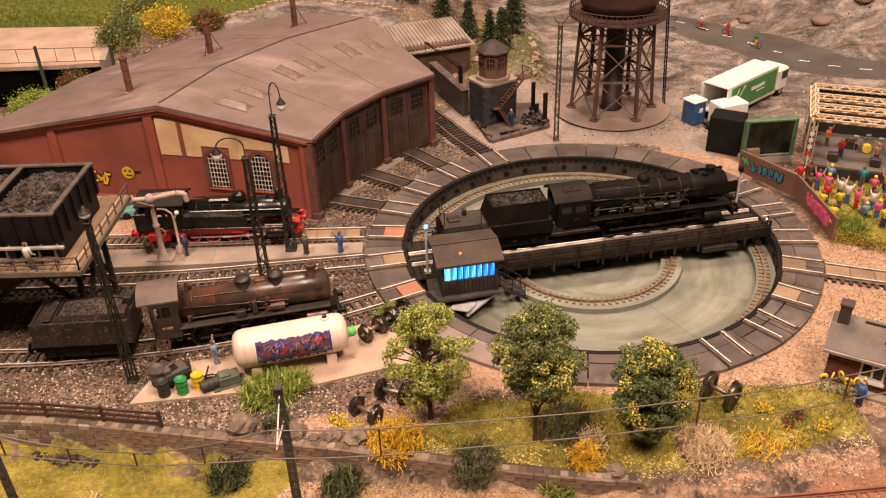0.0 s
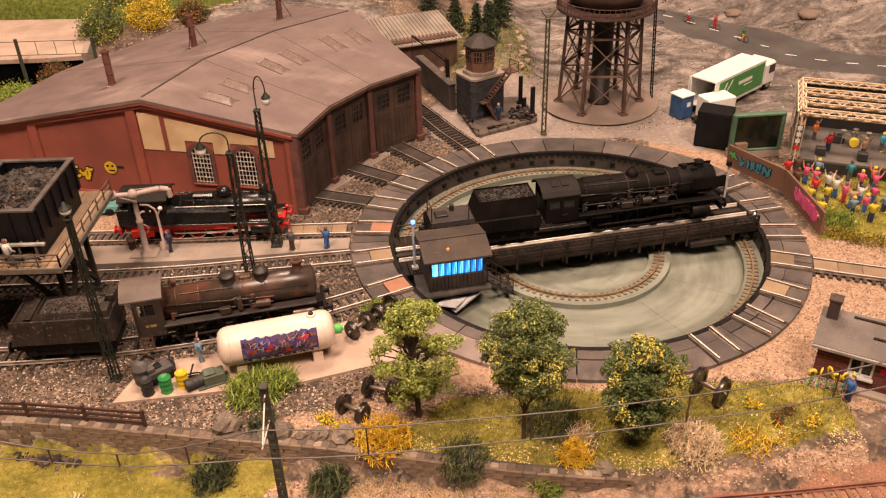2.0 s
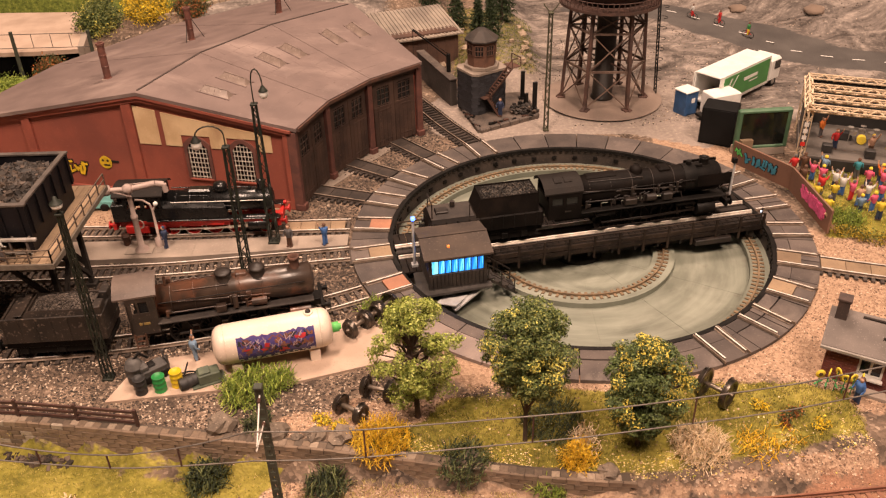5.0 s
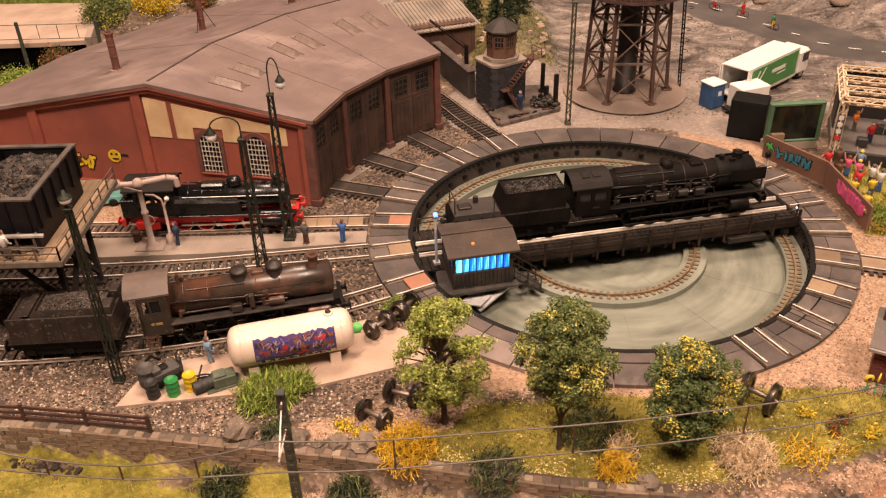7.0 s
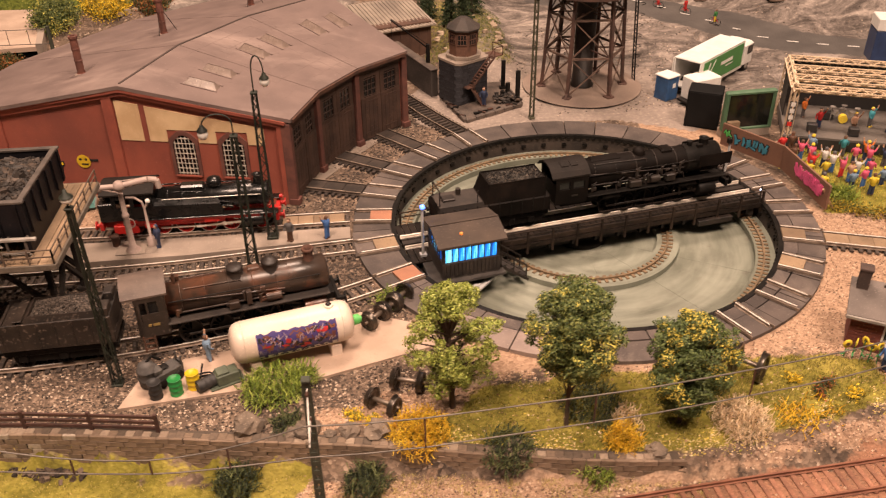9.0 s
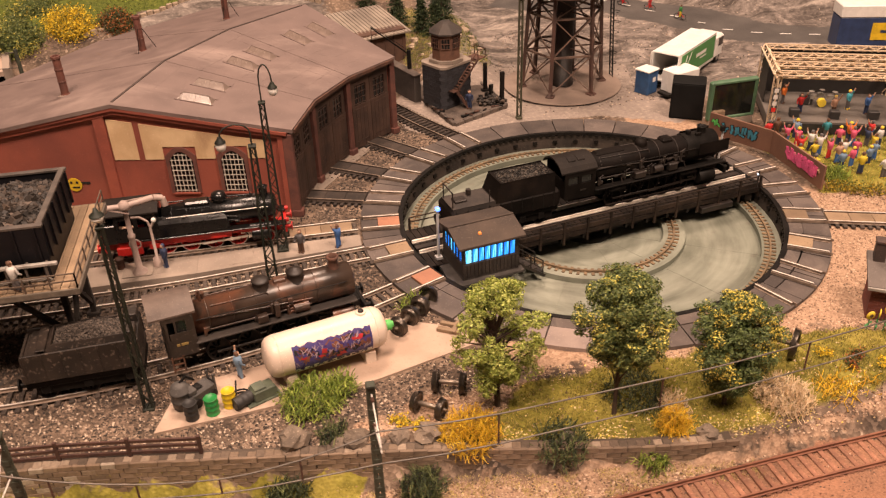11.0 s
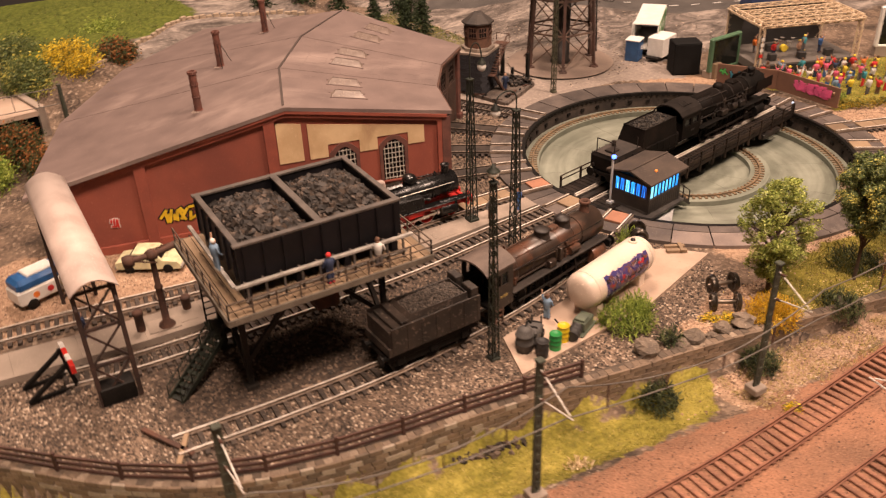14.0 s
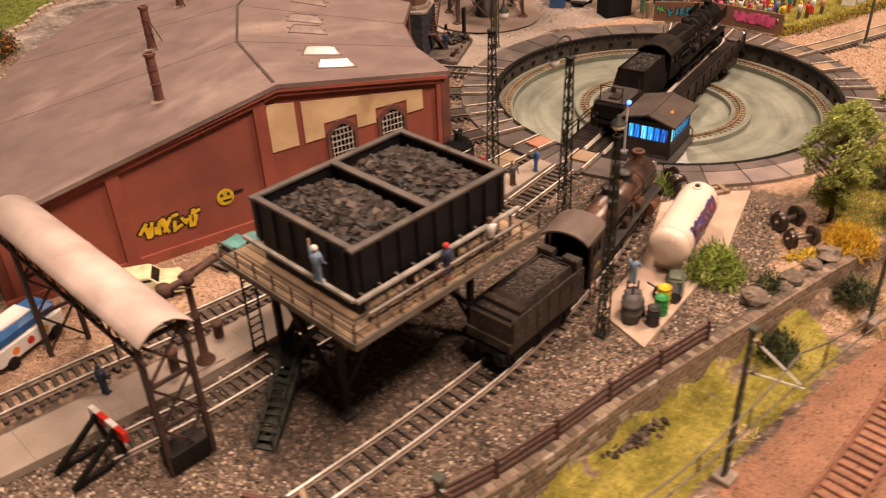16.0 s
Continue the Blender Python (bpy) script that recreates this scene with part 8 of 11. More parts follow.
for k in range(6):
    q = random.Random(k)
    L, h = (1.0, 0.46), 0.46
    m = Mesh().box((0, 0, 0), (0.775, 0.20, 0.352), bev=0.022)
    m.v = [(a + q.uniform(-0.02, 0.02), b + q.uniform(-0.02, 0.02), c + q.uniform(-0.012, 0.012)) for a, b, c in m.v]
    stone_data.append(m.data("stone", M["stone"]))
rest = Mesh()
M["stone_far"] = island_material("stone_far", [(0.20, 0.142, 0.097), (0.16, 0.117, 0.083), (0.24, 0.18, 0.128), (0.18, 0.13, 0.09), (0.13, 0.098, 0.072), (0.34, 0.285, 0.225)], 0.9, fine=500)
count = 0
for row in range(7):
    d, i = (row % 2) * 0.4, 0
    total = len(line) * 0.25
    while d < total - 0.6:
        x, y, a = fine_line[min(len(fine_line) - 1, int((d + 0.4) / 0.04))]
        z = 0.06 - 0.375 * row
        if z - 0.2 > -lerp_line(DROP, x) - 0.3:
            nx, ny = -math.sin(radians(a)), math.cos(radians(a))
            out = 0.02 + 0.012 * lumps(d * 3, row, 1.3, 4)
            ob_at = (x - nx * out, y - ny * out, z + 0.015 * lumps(d, row, 2.0))
            if -24 < x and count < 300:
                part("stone", stone_data[(i * 7 + row * 3) % 6], M["stone"], wall, at=ob_at, rz=a + rng.uniform(-0.5, 0.5), ry=rng.uniform(-0.5, 0.5))
                count += 1
            else:
                rest.box(ob_at, (0.77 + rng.uniform(-0.03, 0.015), 0.2, 0.352), a + rng.uniform(-0.6, 0.6), bev=0.022)
        d += 0.8 + rng.uniform(-0.02, 0.02)
        i += 1
if rest.f:
    tagged(part("stones_beyond", rest, M["stone_far"], wall), kind="stuff")
cap = Mesh()
for i in range(0, len(line) - 3, 2):
    (x0, y0, a0), (x1, y1, a1) = line[i], line[i + 2]
    off = rng.uniform(0.22, 0.34)
    cap.box(((x0 + x1) / 2 - off * math.sin(radians(a0)), (y0 + y1) / 2 + off * math.cos(radians(a0)), 0.19 + rng.uniform(-0.02, 0.015)), (0.5, 0.5 + rng.uniform(-0.05, 0.1), 0.12), a0 + rng.uniform(-2, 2), bev=0.04, rx=rng.uniform(-3, 3))
M["coping"] = island_material("coping", [(0.16, 0.115, 0.08), (0.12, 0.088, 0.064), (0.20, 0.15, 0.11), (0.09, 0.068, 0.05), (0.27, 0.21, 0.155)], 0.9, fine=500)
tagged(part("coping", cap, M["coping"], wall), kind="stuff")

# dark rubble at the wall's foot
q = random.Random(12)
M["rubble"] = island_material("rubble", [(0.045, 0.033, 0.025), (0.08, 0.058, 0.042), (0.028, 0.022, 0.017), (0.13, 0.095, 0.07)], 0.9)
for i, (x0, wide) in enumerate(((-25.9, 2.0), (-38.5, 1.4))):
    m = Mesh()
    yb = lerp_line(WALL, x0)
    for k in range(int(70 * wide)):
        dx, dy = q.gauss(0, wide * 0.5), -abs(q.gauss(0, 0.4)) - 0.3
        x, y = x0 + dx, lerp_line(WALL, x0 + dx) + dy
        chunk(m, (dx, y - yb, height(x, y) + 0.04), q.uniform(0.07, 0.24), q)
    tagged(solid("rubble_heap", m, M["rubble"], "dark brown rubble heaped at the wall foot", "rubble", x0, yb, 0.0, group="rubble heaps"), kind="stuff")

# rail fence on the wall
fen = thing("rail_fence", 0, 0, 0, 0, "low rusty three-bar fence along the wall top", "fence")
mat("fence_rust", (0.075, 0.034, 0.024), 0.75, other=(0.045, 0.022, 0.018), spots=(0.14, 0.07, 0.05))
fl = spline([(x, y + 0.45) for x, y in WALL if x <= -14.9], 0.5)
prev = None
for i in range(0, len(fl), 8):
    x, y, a = fl[i]
    part("post", Mesh().box((0, 0, 0.75), (0.2, 0.2, 1.7), bev=0.02), M["fence_rust"], fen, at=(x, y, 0.0), rz=a)
    if prev:
        for z in (0.5, 0.92, 1.34):
            part("rail", Mesh().bar((*prev, z + rng.uniform(-0.02, 0.02)), (x, y, z + rng.uniform(-0.02, 0.02)), 0.12, 0.2), M["fence_rust"], fen)
    prev = (x, y)

# boulders
mat("boulder", (0.20, 0.155, 0.115), 0.9, other=(0.10, 0.078, 0.06), spots=(0.36, 0.29, 0.22), scale=80, bump=0.5, vary=0.15)
for i, (x, y, r) in enumerate(((-13.6, 41.5, 1.1), (-10.1, 40.8, 0.9), (-7.7, 40.6, 0.75), (-5.9, 40.4, 0.95), (-11.0, 40.9, 0.6), (-8.8, 40.5, 0.45), (1.8, 38.6, 0.5), (9.6, 37.0, 0.7))):
    m = Mesh().blob((0, 0, r * 0.38), r * 0.85, i * 3 + 1, 0.26, 0.6, 11)
    solid("boulder", m, M["boulder"], "grey-brown boulder on the wall's edge", "boulder", x, y, 0.0, i * 40, group="boulders")

# ---- overhead line of the main track ----
mat("mast_green", (0.060, 0.066, 0.045), 0.7, other=(0.035, 0.04, 0.028), spots=(0.11, 0.11, 0.08))
TRK = [(-75, 42.0), (-55, 38.0), (-40, 35.6), (-26, 34.0), (-16, 32.9), (-5, 32.8), (8, 34.0), (18, 35.4), (28, 37.6), (50, 43), (95, 53)]


def line_y(x):
    return lerp_line(TRK, x)


def wire_mast(x, y, z, h, label, toward=-1, arm=2.6):
    ob = thing("catenary_mast", x, y, z, 0, label, "mast", "catenary masts")
    for s in (-1, 1):
        part("channel", Mesh().bar((s * 0.16, 0, 0), (s * 0.11, 0, h), 0.12, 0.24), M["mast_green"], ob)
    for i in range(14):
        part("batten", Mesh().box((0, 0, h * (i + 0.5) / 14), (0.28, 0.2, h / 14 * 0.45)), M["mast_green"], ob)
    part("base", Mesh().box((0, 0, 0.15), (1.0, 1.0, 0.5), bev=0.06), M["concrete"], ob, "small concrete foot")
    if arm:
        for z0, z1, r0 in ((h - 0.5, h - 1.9, 0.92), (h - 2.4, h - 2.0, 1.0)):
            part("arm", Mesh().rod((0.02, 0, z0), (0.1, toward * arm * r0, z1), 0.045, n=6), M["insulator"], ob, "thin white arm rod")
            part("insulator", Mesh().turned([(0.05, 0), (0.1, 0.05), (0.06, 0.1), (0.1, 0.15), (0.06, 0.2), (0.1, 0.25), (0.05, 0.3)], (0.02, toward * 0.35 - 0.15, z0 - 0.15 * (z0 - z1) / 1.4), 10, "y"), M["rust_brown"], ob)
    part("cap", Mesh().box((0, 0, h), (0.45, 0.45, 0.18), bev=0.04), M["mast_green"], ob)
    return ob


MASTS = [(-58, 44.0), (-41.5, 40.6), (-26.3, 36.4), (-9.3, 36.1), (30.0, 40.6)]
for x, y in MASTS:
    wire_mast(x, y, -1.2, 9.4, "dark green catenary mast beside the main track")
wire_mast(-10.8, 25.0, -1.2, 8.7, "dark green catenary mast between viewer and track", 1, 3.6)
wire_mast(-30.0, 25.4, -1.2, 8.7, "dark green catenary mast between viewer and track", 1, 3.6)
wire_mast(34.6, 54.2, 0.0, 9.5, "dark green catenary mast beside the exit track", -1, 0)
cat = thing("overhead_wires", 0, 0, 0, 0, "thin overhead line of two wires with droppers", "wires")
mat("wire", (0.16, 0.14, 0.12), 0.5, 0.4)
for (xa, ya), (xb, yb) in zip(MASTS, MASTS[1:]):
    n, up, low = 14, [], []
    for i in range(n + 1):
        t2 = i / n
        x = xa + (xb - xa) * t2
        sag = 1.5 * 4 * t2 * (1 - t2) if xb - xa < 20 else 0.3 * 4 * t2 * (1 - t2)
        y = line_y(x) + 0.2
        up.append((x, y, 8.0 - sag)), low.append((x, y, 6.0 - 0.25 * sag))
    part("messenger_wire", Mesh().pipe(up, 0.045, 5), M["wire"], cat)
    part("contact_wire", Mesh().pipe(low, 0.045, 5), M["wire"], cat)
    for i in range(2, n, 3):
        part("dropper", Mesh().rod(up[i], low[i], 0.05, n=5), M["rust_brown"], cat)

# ---- gate lodge ----
lodge = thing("brick_lodge", 24.95, 45.1, 0.0, -30, "small dark brick lodge with a flat grey roof and flowers", "house")
mat("lodge_brick", (0.20, 0.060, 0.045), 0.85, other=(0.13, 0.042, 0.034), spots=(0.30, 0.14, 0.11), scale=200, fine=700)
lx, ly, lz = 8.5, 2.6, 2.7
m = Mesh()
m.box((1.0, 0.15, lz / 2), (2.0, 0.3, lz)).box((2.75, 0.15, 0.45), (1.5, 0.3, 0.9)).box((2.75, 0.15, 2.45), (1.5, 0.3, 0.5)).box((6.0, 0.15, lz / 2), (5.0, 0.3, lz))
m.box((0.15, ly / 2, lz / 2), (0.3, ly - 0.6, lz)).box((lx - 0.15, ly / 2, lz / 2), (0.3, ly - 0.6, lz)).box((lx / 2, ly - 0.15, lz / 2), (lx, 0.3, lz))
wl = part("wall", m, M["lodge_brick"], lodge)
brick = Mesh().box((0, 0, 0), (0.5, 0.06, 0.2), bev=0.015).data("brick", M["lodge_brick"])
for row in range(10):
    for i in range(16):
        x = 0.3 + 0.54 * i + (row % 2) * 0.27
        z = 0.2 + 0.25 * row
        if x > lx - 0.2 or (1.9 < x < 3.6 and 0.85 < z < 2.3):
            continue
        part("brick", brick, M["lodge_brick"], wl, at=(x, -0.02, z))
mat("lodge_roof", (0.16, 0.135, 0.12), 0.85, other=(0.11, 0.093, 0.083), spots=(0.22, 0.19, 0.17), scale=40)
rf = Mesh()
rf.add([(-0.4, -0.5, 2.65), (lx + 0.4, -0.5, 2.65), (lx + 0.4, ly + 0.4, 3.4), (-0.4, ly + 0.4, 3.4), (-0.4, -0.5, 2.85), (lx + 0.4, -0.5, 2.85), (lx + 0.4, ly + 0.4, 3.6), (-0.4, ly + 0.4, 3.6)],
       [(3, 2, 1, 0), (4, 5, 6, 7), (0, 1, 5, 4), (1, 2, 6, 5), (2, 3, 7, 6), (3, 0, 4, 7)])
mat("tower_soot", (0.085, 0.055, 0.045), 0.85, other=(0.05, 0.035, 0.03))
rf2 = part("roof", rf, M["lodge_roof"], lodge, "flat grey felt roof")
part("gutter", Mesh().bar((-0.4, -0.58, 2.72), (lx + 0.4, -0.58, 2.72), 0.18), M["bare_steel"], rf2)
part("chimney", Mesh().box((0.3, 2.3, 3.9), (0.72, 0.72, 2.0), bev=0.03).box((0.3, 2.3, 4.85), (0.86, 0.86, 0.18), bev=0.03), M["tower_soot"], rf2)
for y, xa in ((1.2, 3.0), (2.6, 1.6)):
    part("roof_batten", Mesh().bar((xa, y, 2.98 + 0.215 * y), (lx, y, 2.98 + 0.215 * y), 0.16), M["worn_iron"], rf2)
win = part("window", Mesh().box((2.75, 0.2, 1.55), (1.5, 0.05, 1.3)), M["window_dark"], wl)
fr = Mesh()
for x in (2.06, 2.75, 3.44):
    fr.box((x, 0.08, 1.55), (0.14, 0.12, 1.3))
fr.box((2.75, 0.08, 0.95), (1.5, 0.14, 0.14)).box((2.75, 0.08, 2.15), (1.5, 0.12, 0.12)).box((2.75, -0.1, 0.85), (1.7, 0.4, 0.12))
part("frame", fr, M["white"], win, "white window frame")
part("doorstep", Mesh().box((5.2, -0.6, 0.12), (6.0, 0.7, 0.3), bev=0.04), M["concrete"], lodge)
graffiti("graffiti", lambda s, z, o: (4.4 + s, -0.05 - o, 1.75 + z), 1.0, 0.6, M["paint_red"], M["paint_red"], lodge, 21, 3, "red painted mark on the bricks")
graffiti("graffiti", lambda s, z, o: (5.3 + s, -0.05 - o, 1.0 + z), 1.4, 0.7, M["paint_yellow"], M["paint_yellow"], lodge, 23, 4, "yellow painted mark on the bricks")

# ---- flowers at the lodge ----
for i in range(6):
    fx, fy = 24.3 + 0.45 * i, 43.9 - 0.2 * i
    sf = thing("sunflower", fx, fy, 0.0, i * 50, "tall yellow sunflower by the lodge wall", "flower", "sunflowers")
    h = 1.2 + 0.2 * (i % 3)
    part("stem", Mesh().rod((0, 0, 0), (0, 0, h), 0.035, n=5), FIG["green"], sf)
    part("petal_ring", Mesh().turned([(0.12, -0.05), (0.32, 0.0), (0.32, 0.04), (0.12, 0.06), (0.12, -0.05)], (0, -0.06, h), 12, "y"), FIG["yellow"], sf)
    part("heart", Mesh().turned([(0.14, -0.06), (0.14, 0.05)], (0, -0.06, h), 10, "y"), FIG["brown"], sf)
    pieces("leaf", [Mesh().box((0.12, 0, h * 0.5), (0.3, 0.12, 0.04), 20, 0, 30), Mesh().box((-0.12, 0, h * 0.35), (0.3, 0.12, 0.04), 10, 0, 0, -30)], FIG["green"], sf)

# ---- trees and bushes ----
M["leaf_yellow"] = island_material("leaf_yellow", [(0.75, 0.52, 0.02), (0.62, 0.42, 0.02), (0.30, 0.26, 0.03), (0.85, 0.62, 0.05), (0.12, 0.13, 0.03)], 0.75)
M["leaf_red"] = island_material("leaf_red", [(0.05, 0.07, 0.02), (0.22, 0.07, 0.02), (0.07, 0.09, 0.025), (0.35, 0.13, 0.03), (0.04, 0.055, 0.018)], 0.75)
M["straw_yellow"] = island_material("straw_yellow", [(0.80, 0.50, 0.02), (0.68, 0.40, 0.02), (0.85, 0.60, 0.05), (0.5, 0.30, 0.02)], 0.7)
M["straw_pale"] = island_material("straw_pale", [(0.74, 0.56, 0.34), (0.80, 0.64, 0.42), (0.60, 0.43, 0.25), (0.85, 0.70, 0.50)], 0.8)
M["tuft_dark"] = island_material("tuft_dark", [(0.035, 0.05, 0.02), (0.06, 0.08, 0.028), (0.10, 0.12, 0.04), (0.022, 0.032, 0.015), (0.15, 0.17, 0.06)], 0.8)
M["tuft_light"] = island_material("tuft_light", [(0.20, 0.27, 0.035), (0.29, 0.38, 0.055), (0.13, 0.19, 0.03), (0.40, 0.46, 0.09)], 0.8)
mat("bark", (0.10, 0.062, 0.045), 0.9, other=(0.06, 0.04, 0.03), bump=0.4)


def blossom(mt, tint, scale, at_least, part_of):
    """Lets patches of a leaf material carry leaves of another colour."""
    N, L = mt.node_tree.nodes, mt.node_tree.links
    bsdf = N["Principled BSDF"]
    tc, nz, geo = N.new("ShaderNodeTexCoord"), N.new("ShaderNodeTexNoise"), N.new("ShaderNodeNewGeometry")
    nz.inputs["Scale"].default_value, nz.inputs["Detail"].default_value = scale, 1.5
    L.new(tc.outputs["Object"], nz.inputs["Vector"])
    mul, fr, lt, gt, both, mx = [N.new("ShaderNodeMath") for _ in range(5)] + [N.new("ShaderNodeMix")]
    mul.operation, fr.operation, lt.operation, gt.operation, both.operation = "MULTIPLY", "FRACT", "LESS_THAN", "GREATER_THAN", "MULTIPLY"
    mul.inputs[1].default_value, lt.inputs[1].default_value, gt.inputs[1].default_value = 37.3, part_of, at_least
    L.new(geo.outputs["Random Per Island"], mul.inputs[0]), L.new(mul.outputs[0], fr.inputs[0]), L.new(fr.outputs[0], lt.inputs[0])
    L.new(nz.outputs["Fac"], gt.inputs[0]), L.new(gt.outputs[0], both.inputs[0]), L.new(lt.outputs[0], both.inputs[1])
    mx.data_type = "RGBA"
    L.new(both.outputs[0], mx.inputs["Factor"]), L.new(bsdf.inputs["Base Color"].links[0].from_socket, mx.inputs["A"])
    mx.inputs["B"].default_value = (*tint, 1)
    L.new(mx.outputs["Result"], bsdf.inputs["Base Color"])


M["leaf_light"] = island_material("leaf_light", [(0.24, 0.29, 0.045), (0.34, 0.38, 0.075), (0.46, 0.48, 0.14), (0.17, 0.22, 0.035), (0.30, 0.34, 0.06), (0.20, 0.25, 0.04)], 0.6)
M["leaf_dark"] = island_material("leaf_dark", [(0.07, 0.10, 0.026), (0.11, 0.145, 0.035), (0.18, 0.21, 0.055), (0.045, 0.07, 0.02), (0.09, 0.125, 0.03), (0.24, 0.26, 0.07)], 0.6)
blossom(M["leaf_dark"], (0.56, 0.50, 0.10), 46, 0.55, 0.38)
M["leaf_gold"] = island_material("leaf_gold", [(0.05, 0.075, 0.022), (0.075, 0.11, 0.028), (0.11, 0.15, 0.04), (0.06, 0.09, 0.025), (0.14, 0.18, 0.05)], 0.6)
blossom(M["leaf_gold"], (0.60, 0.49, 0.08), 46, 0.53, 0.38)


def leaves(m, c, spread, count, size, q, flat=0.8):
    for _ in range(count):
        p = Vector((q.gauss(0, spread), q.gauss(0, spread), q.gauss(0, spread * flat)))
        d = Vector((q.uniform(-1, 1), q.uniform(-1, 1), q.uniform(-0.5, 1))).normalized()
        u = d.orthogonal().normalized()
        w = d.cross(u)
        a = q.uniform(0, 6.28)
        u, w = u * math.cos(a) + w * math.sin(a), w * math.cos(a) - u * math.sin(a)
        s = size * q.uniform(0.6, 1.3)
        o = Vector(c) + p
        m.add([o - u * s, o + w * s * 0.55 + d * s * 0.15, o + u * s, o - w * s * 0.55 + d * s * 0.15], [(0, 1, 2, 3)])


def puff(m, c, r, count, size, q, flat=0.85):
    """A rounded clump: small leaves that face outward from its middle."""
    for _ in range(count):
        d = Vector((q.gauss(0, 1), q.gauss(0, 1), q.gauss(0.15, 1))).normalized()
        o = Vector(c) + Vector((d.x, d.y, d.z * flat)) * (r * q.uniform(0.62, 1.08))
        f = (d + Vector((q.gauss(0, 0.45), q.gauss(0, 0.45), q.gauss(0.2, 0.45)))).normalized()
        u = f.orthogonal().normalized()
        w = f.cross(u)
        a = q.uniform(0, 6.28)
        u, w = u * math.cos(a) + w * math.sin(a), w * math.cos(a) - u * math.sin(a)
        s = size * q.uniform(0.6, 1.3)
        m.add([o - u * s, o + w * s * 0.6 + f * s * 0.2, o + u * s, o - w * s * 0.6 + f * s * 0.2], [(0, 1, 2, 3)])


def tree(x, y, z, height, width, seed, leaf, label, low=0.28, clumps=70, per=150, size=0.12, trunk=0.24, open_=-0.25):
    """A trunk with limbs that carry separate rounded clumps of leaves, with gaps between them."""
    q = random.Random(seed)
    ob = thing("tree", x, y, z, 0, label, "tree", "trees in front of the turntable")
    tm = Mesh()
    lean = Vector((q.uniform(-0.3, 0.3), q.uniform(-0.3, 0.3), 0))
    a, b = Vector((0, 0, -0.1)), Vector((0, 0, height * 0.62)) + lean
    tm.rod(a, a + (b - a) * 0.5, trunk, trunk * 0.75, 9), tm.rod(a + (b - a) * 0.5, b, trunk * 0.75, trunk * 0.35, 9)
    crown = Mesh()
    mid = height * (low + 1) / 2
    for k in range(clumps):
        t = -1 + 2 * (k + q.random()) / clumps
        ang = k * 2.399 + q.uniform(-0.5, 0.5)
        bulge = math.sqrt(max(0.08, 1 - abs(t) ** 2.2)) * (1 + 0.17 * math.sin(3 * ang + seed) + q.uniform(-0.22, 0.14))
        rr = width / 2 * bulge * (1 - 0.30 * max(0.0, -t)) * (0.86 if k % 3 else 0.45)
        c = Vector((rr * math.cos(ang), rr * math.sin(ang), mid + t * height * (1 - low) / 2 * 0.94))
        if lumps(c.x + 9 * seed, c.y + c.z * 0.8, 1.6, seed) < open_:
            continue
        s0 = a + (b - a) * min(0.98, max(0.35, (c.z - 0.8) / b.z + q.uniform(-0.25, 0.0)))
        tm.rod(s0, s0 + (c - s0) * 0.95, 0.085 if open_ > -0.3 else 0.065, 0.025, 5)
        r = q.uniform(0.42, 0.68)
        puff(crown, c, r, int(per * (r / 0.55) ** 2), size, q)
        for j in range(3):
            d = Vector((q.gauss(0, 1), q.gauss(0, 1), q.gauss(0.1, 0.8))).normalized()
            puff(crown, c + d * r * 0.95, r * q.uniform(0.35, 0.55), int(per * 0.28), size * 0.9, q)
    part("trunk", tm, M["bark"], ob)
    tagged(part("crown", crown, M[leaf], ob), kind="stuff")
    return ob


tree(-1.4, 42.2, 0.0, 9.0, 5.0, 3, "leaf_light", "light yellow-green model tree with an airy crown", low=0.12, clumps=118, per=150, size=0.085, trunk=0.2, open_=-0.12)
tree(5.1, 39.9, 0.0, 9.8, 5.0, 11, "leaf_dark", "dark green model tree with yellow blossoms", low=0.40, clumps=112, per=220, size=0.08, open_=-0.95, trunk=0.15)
tree(11.8, 39.3, 0.0, 7.7, 4.5, 21, "leaf_gold", "dark green model tree with golden blossoms", low=0.14, clumps=112, per=220, size=0.08, open_=-0.95, trunk=0.15)


def bush(x, y, r, h, seed, leaf, label, clumps=22, per=60, size=0.13, z=0.0, group="bushes"):
    q = random.Random(seed)
    m = Mesh()
    for k in range(clumps):
        ang, rr = q.uniform(0, 6.283), r * math.sqrt(q.random()) * 0.85
        c = (rr * math.cos(ang), rr * math.sin(ang), h * q.uniform(0.25, 0.85) * (1 - 0.45 * (rr / r) ** 2))
        leaves(m, c, r * 0.24, per, size, q)
    for k in range(10):
        ang = q.uniform(0, 6.283)
        m.rod((0, 0, -0.05), (0.6 * r * math.cos(ang), 0.6 * r * math.sin(ang), 0.6 * h), 0.06, 0.03, 4)
    return solid("bush", m, M[leaf], label, "bush", x, y, z, 0, group=group)


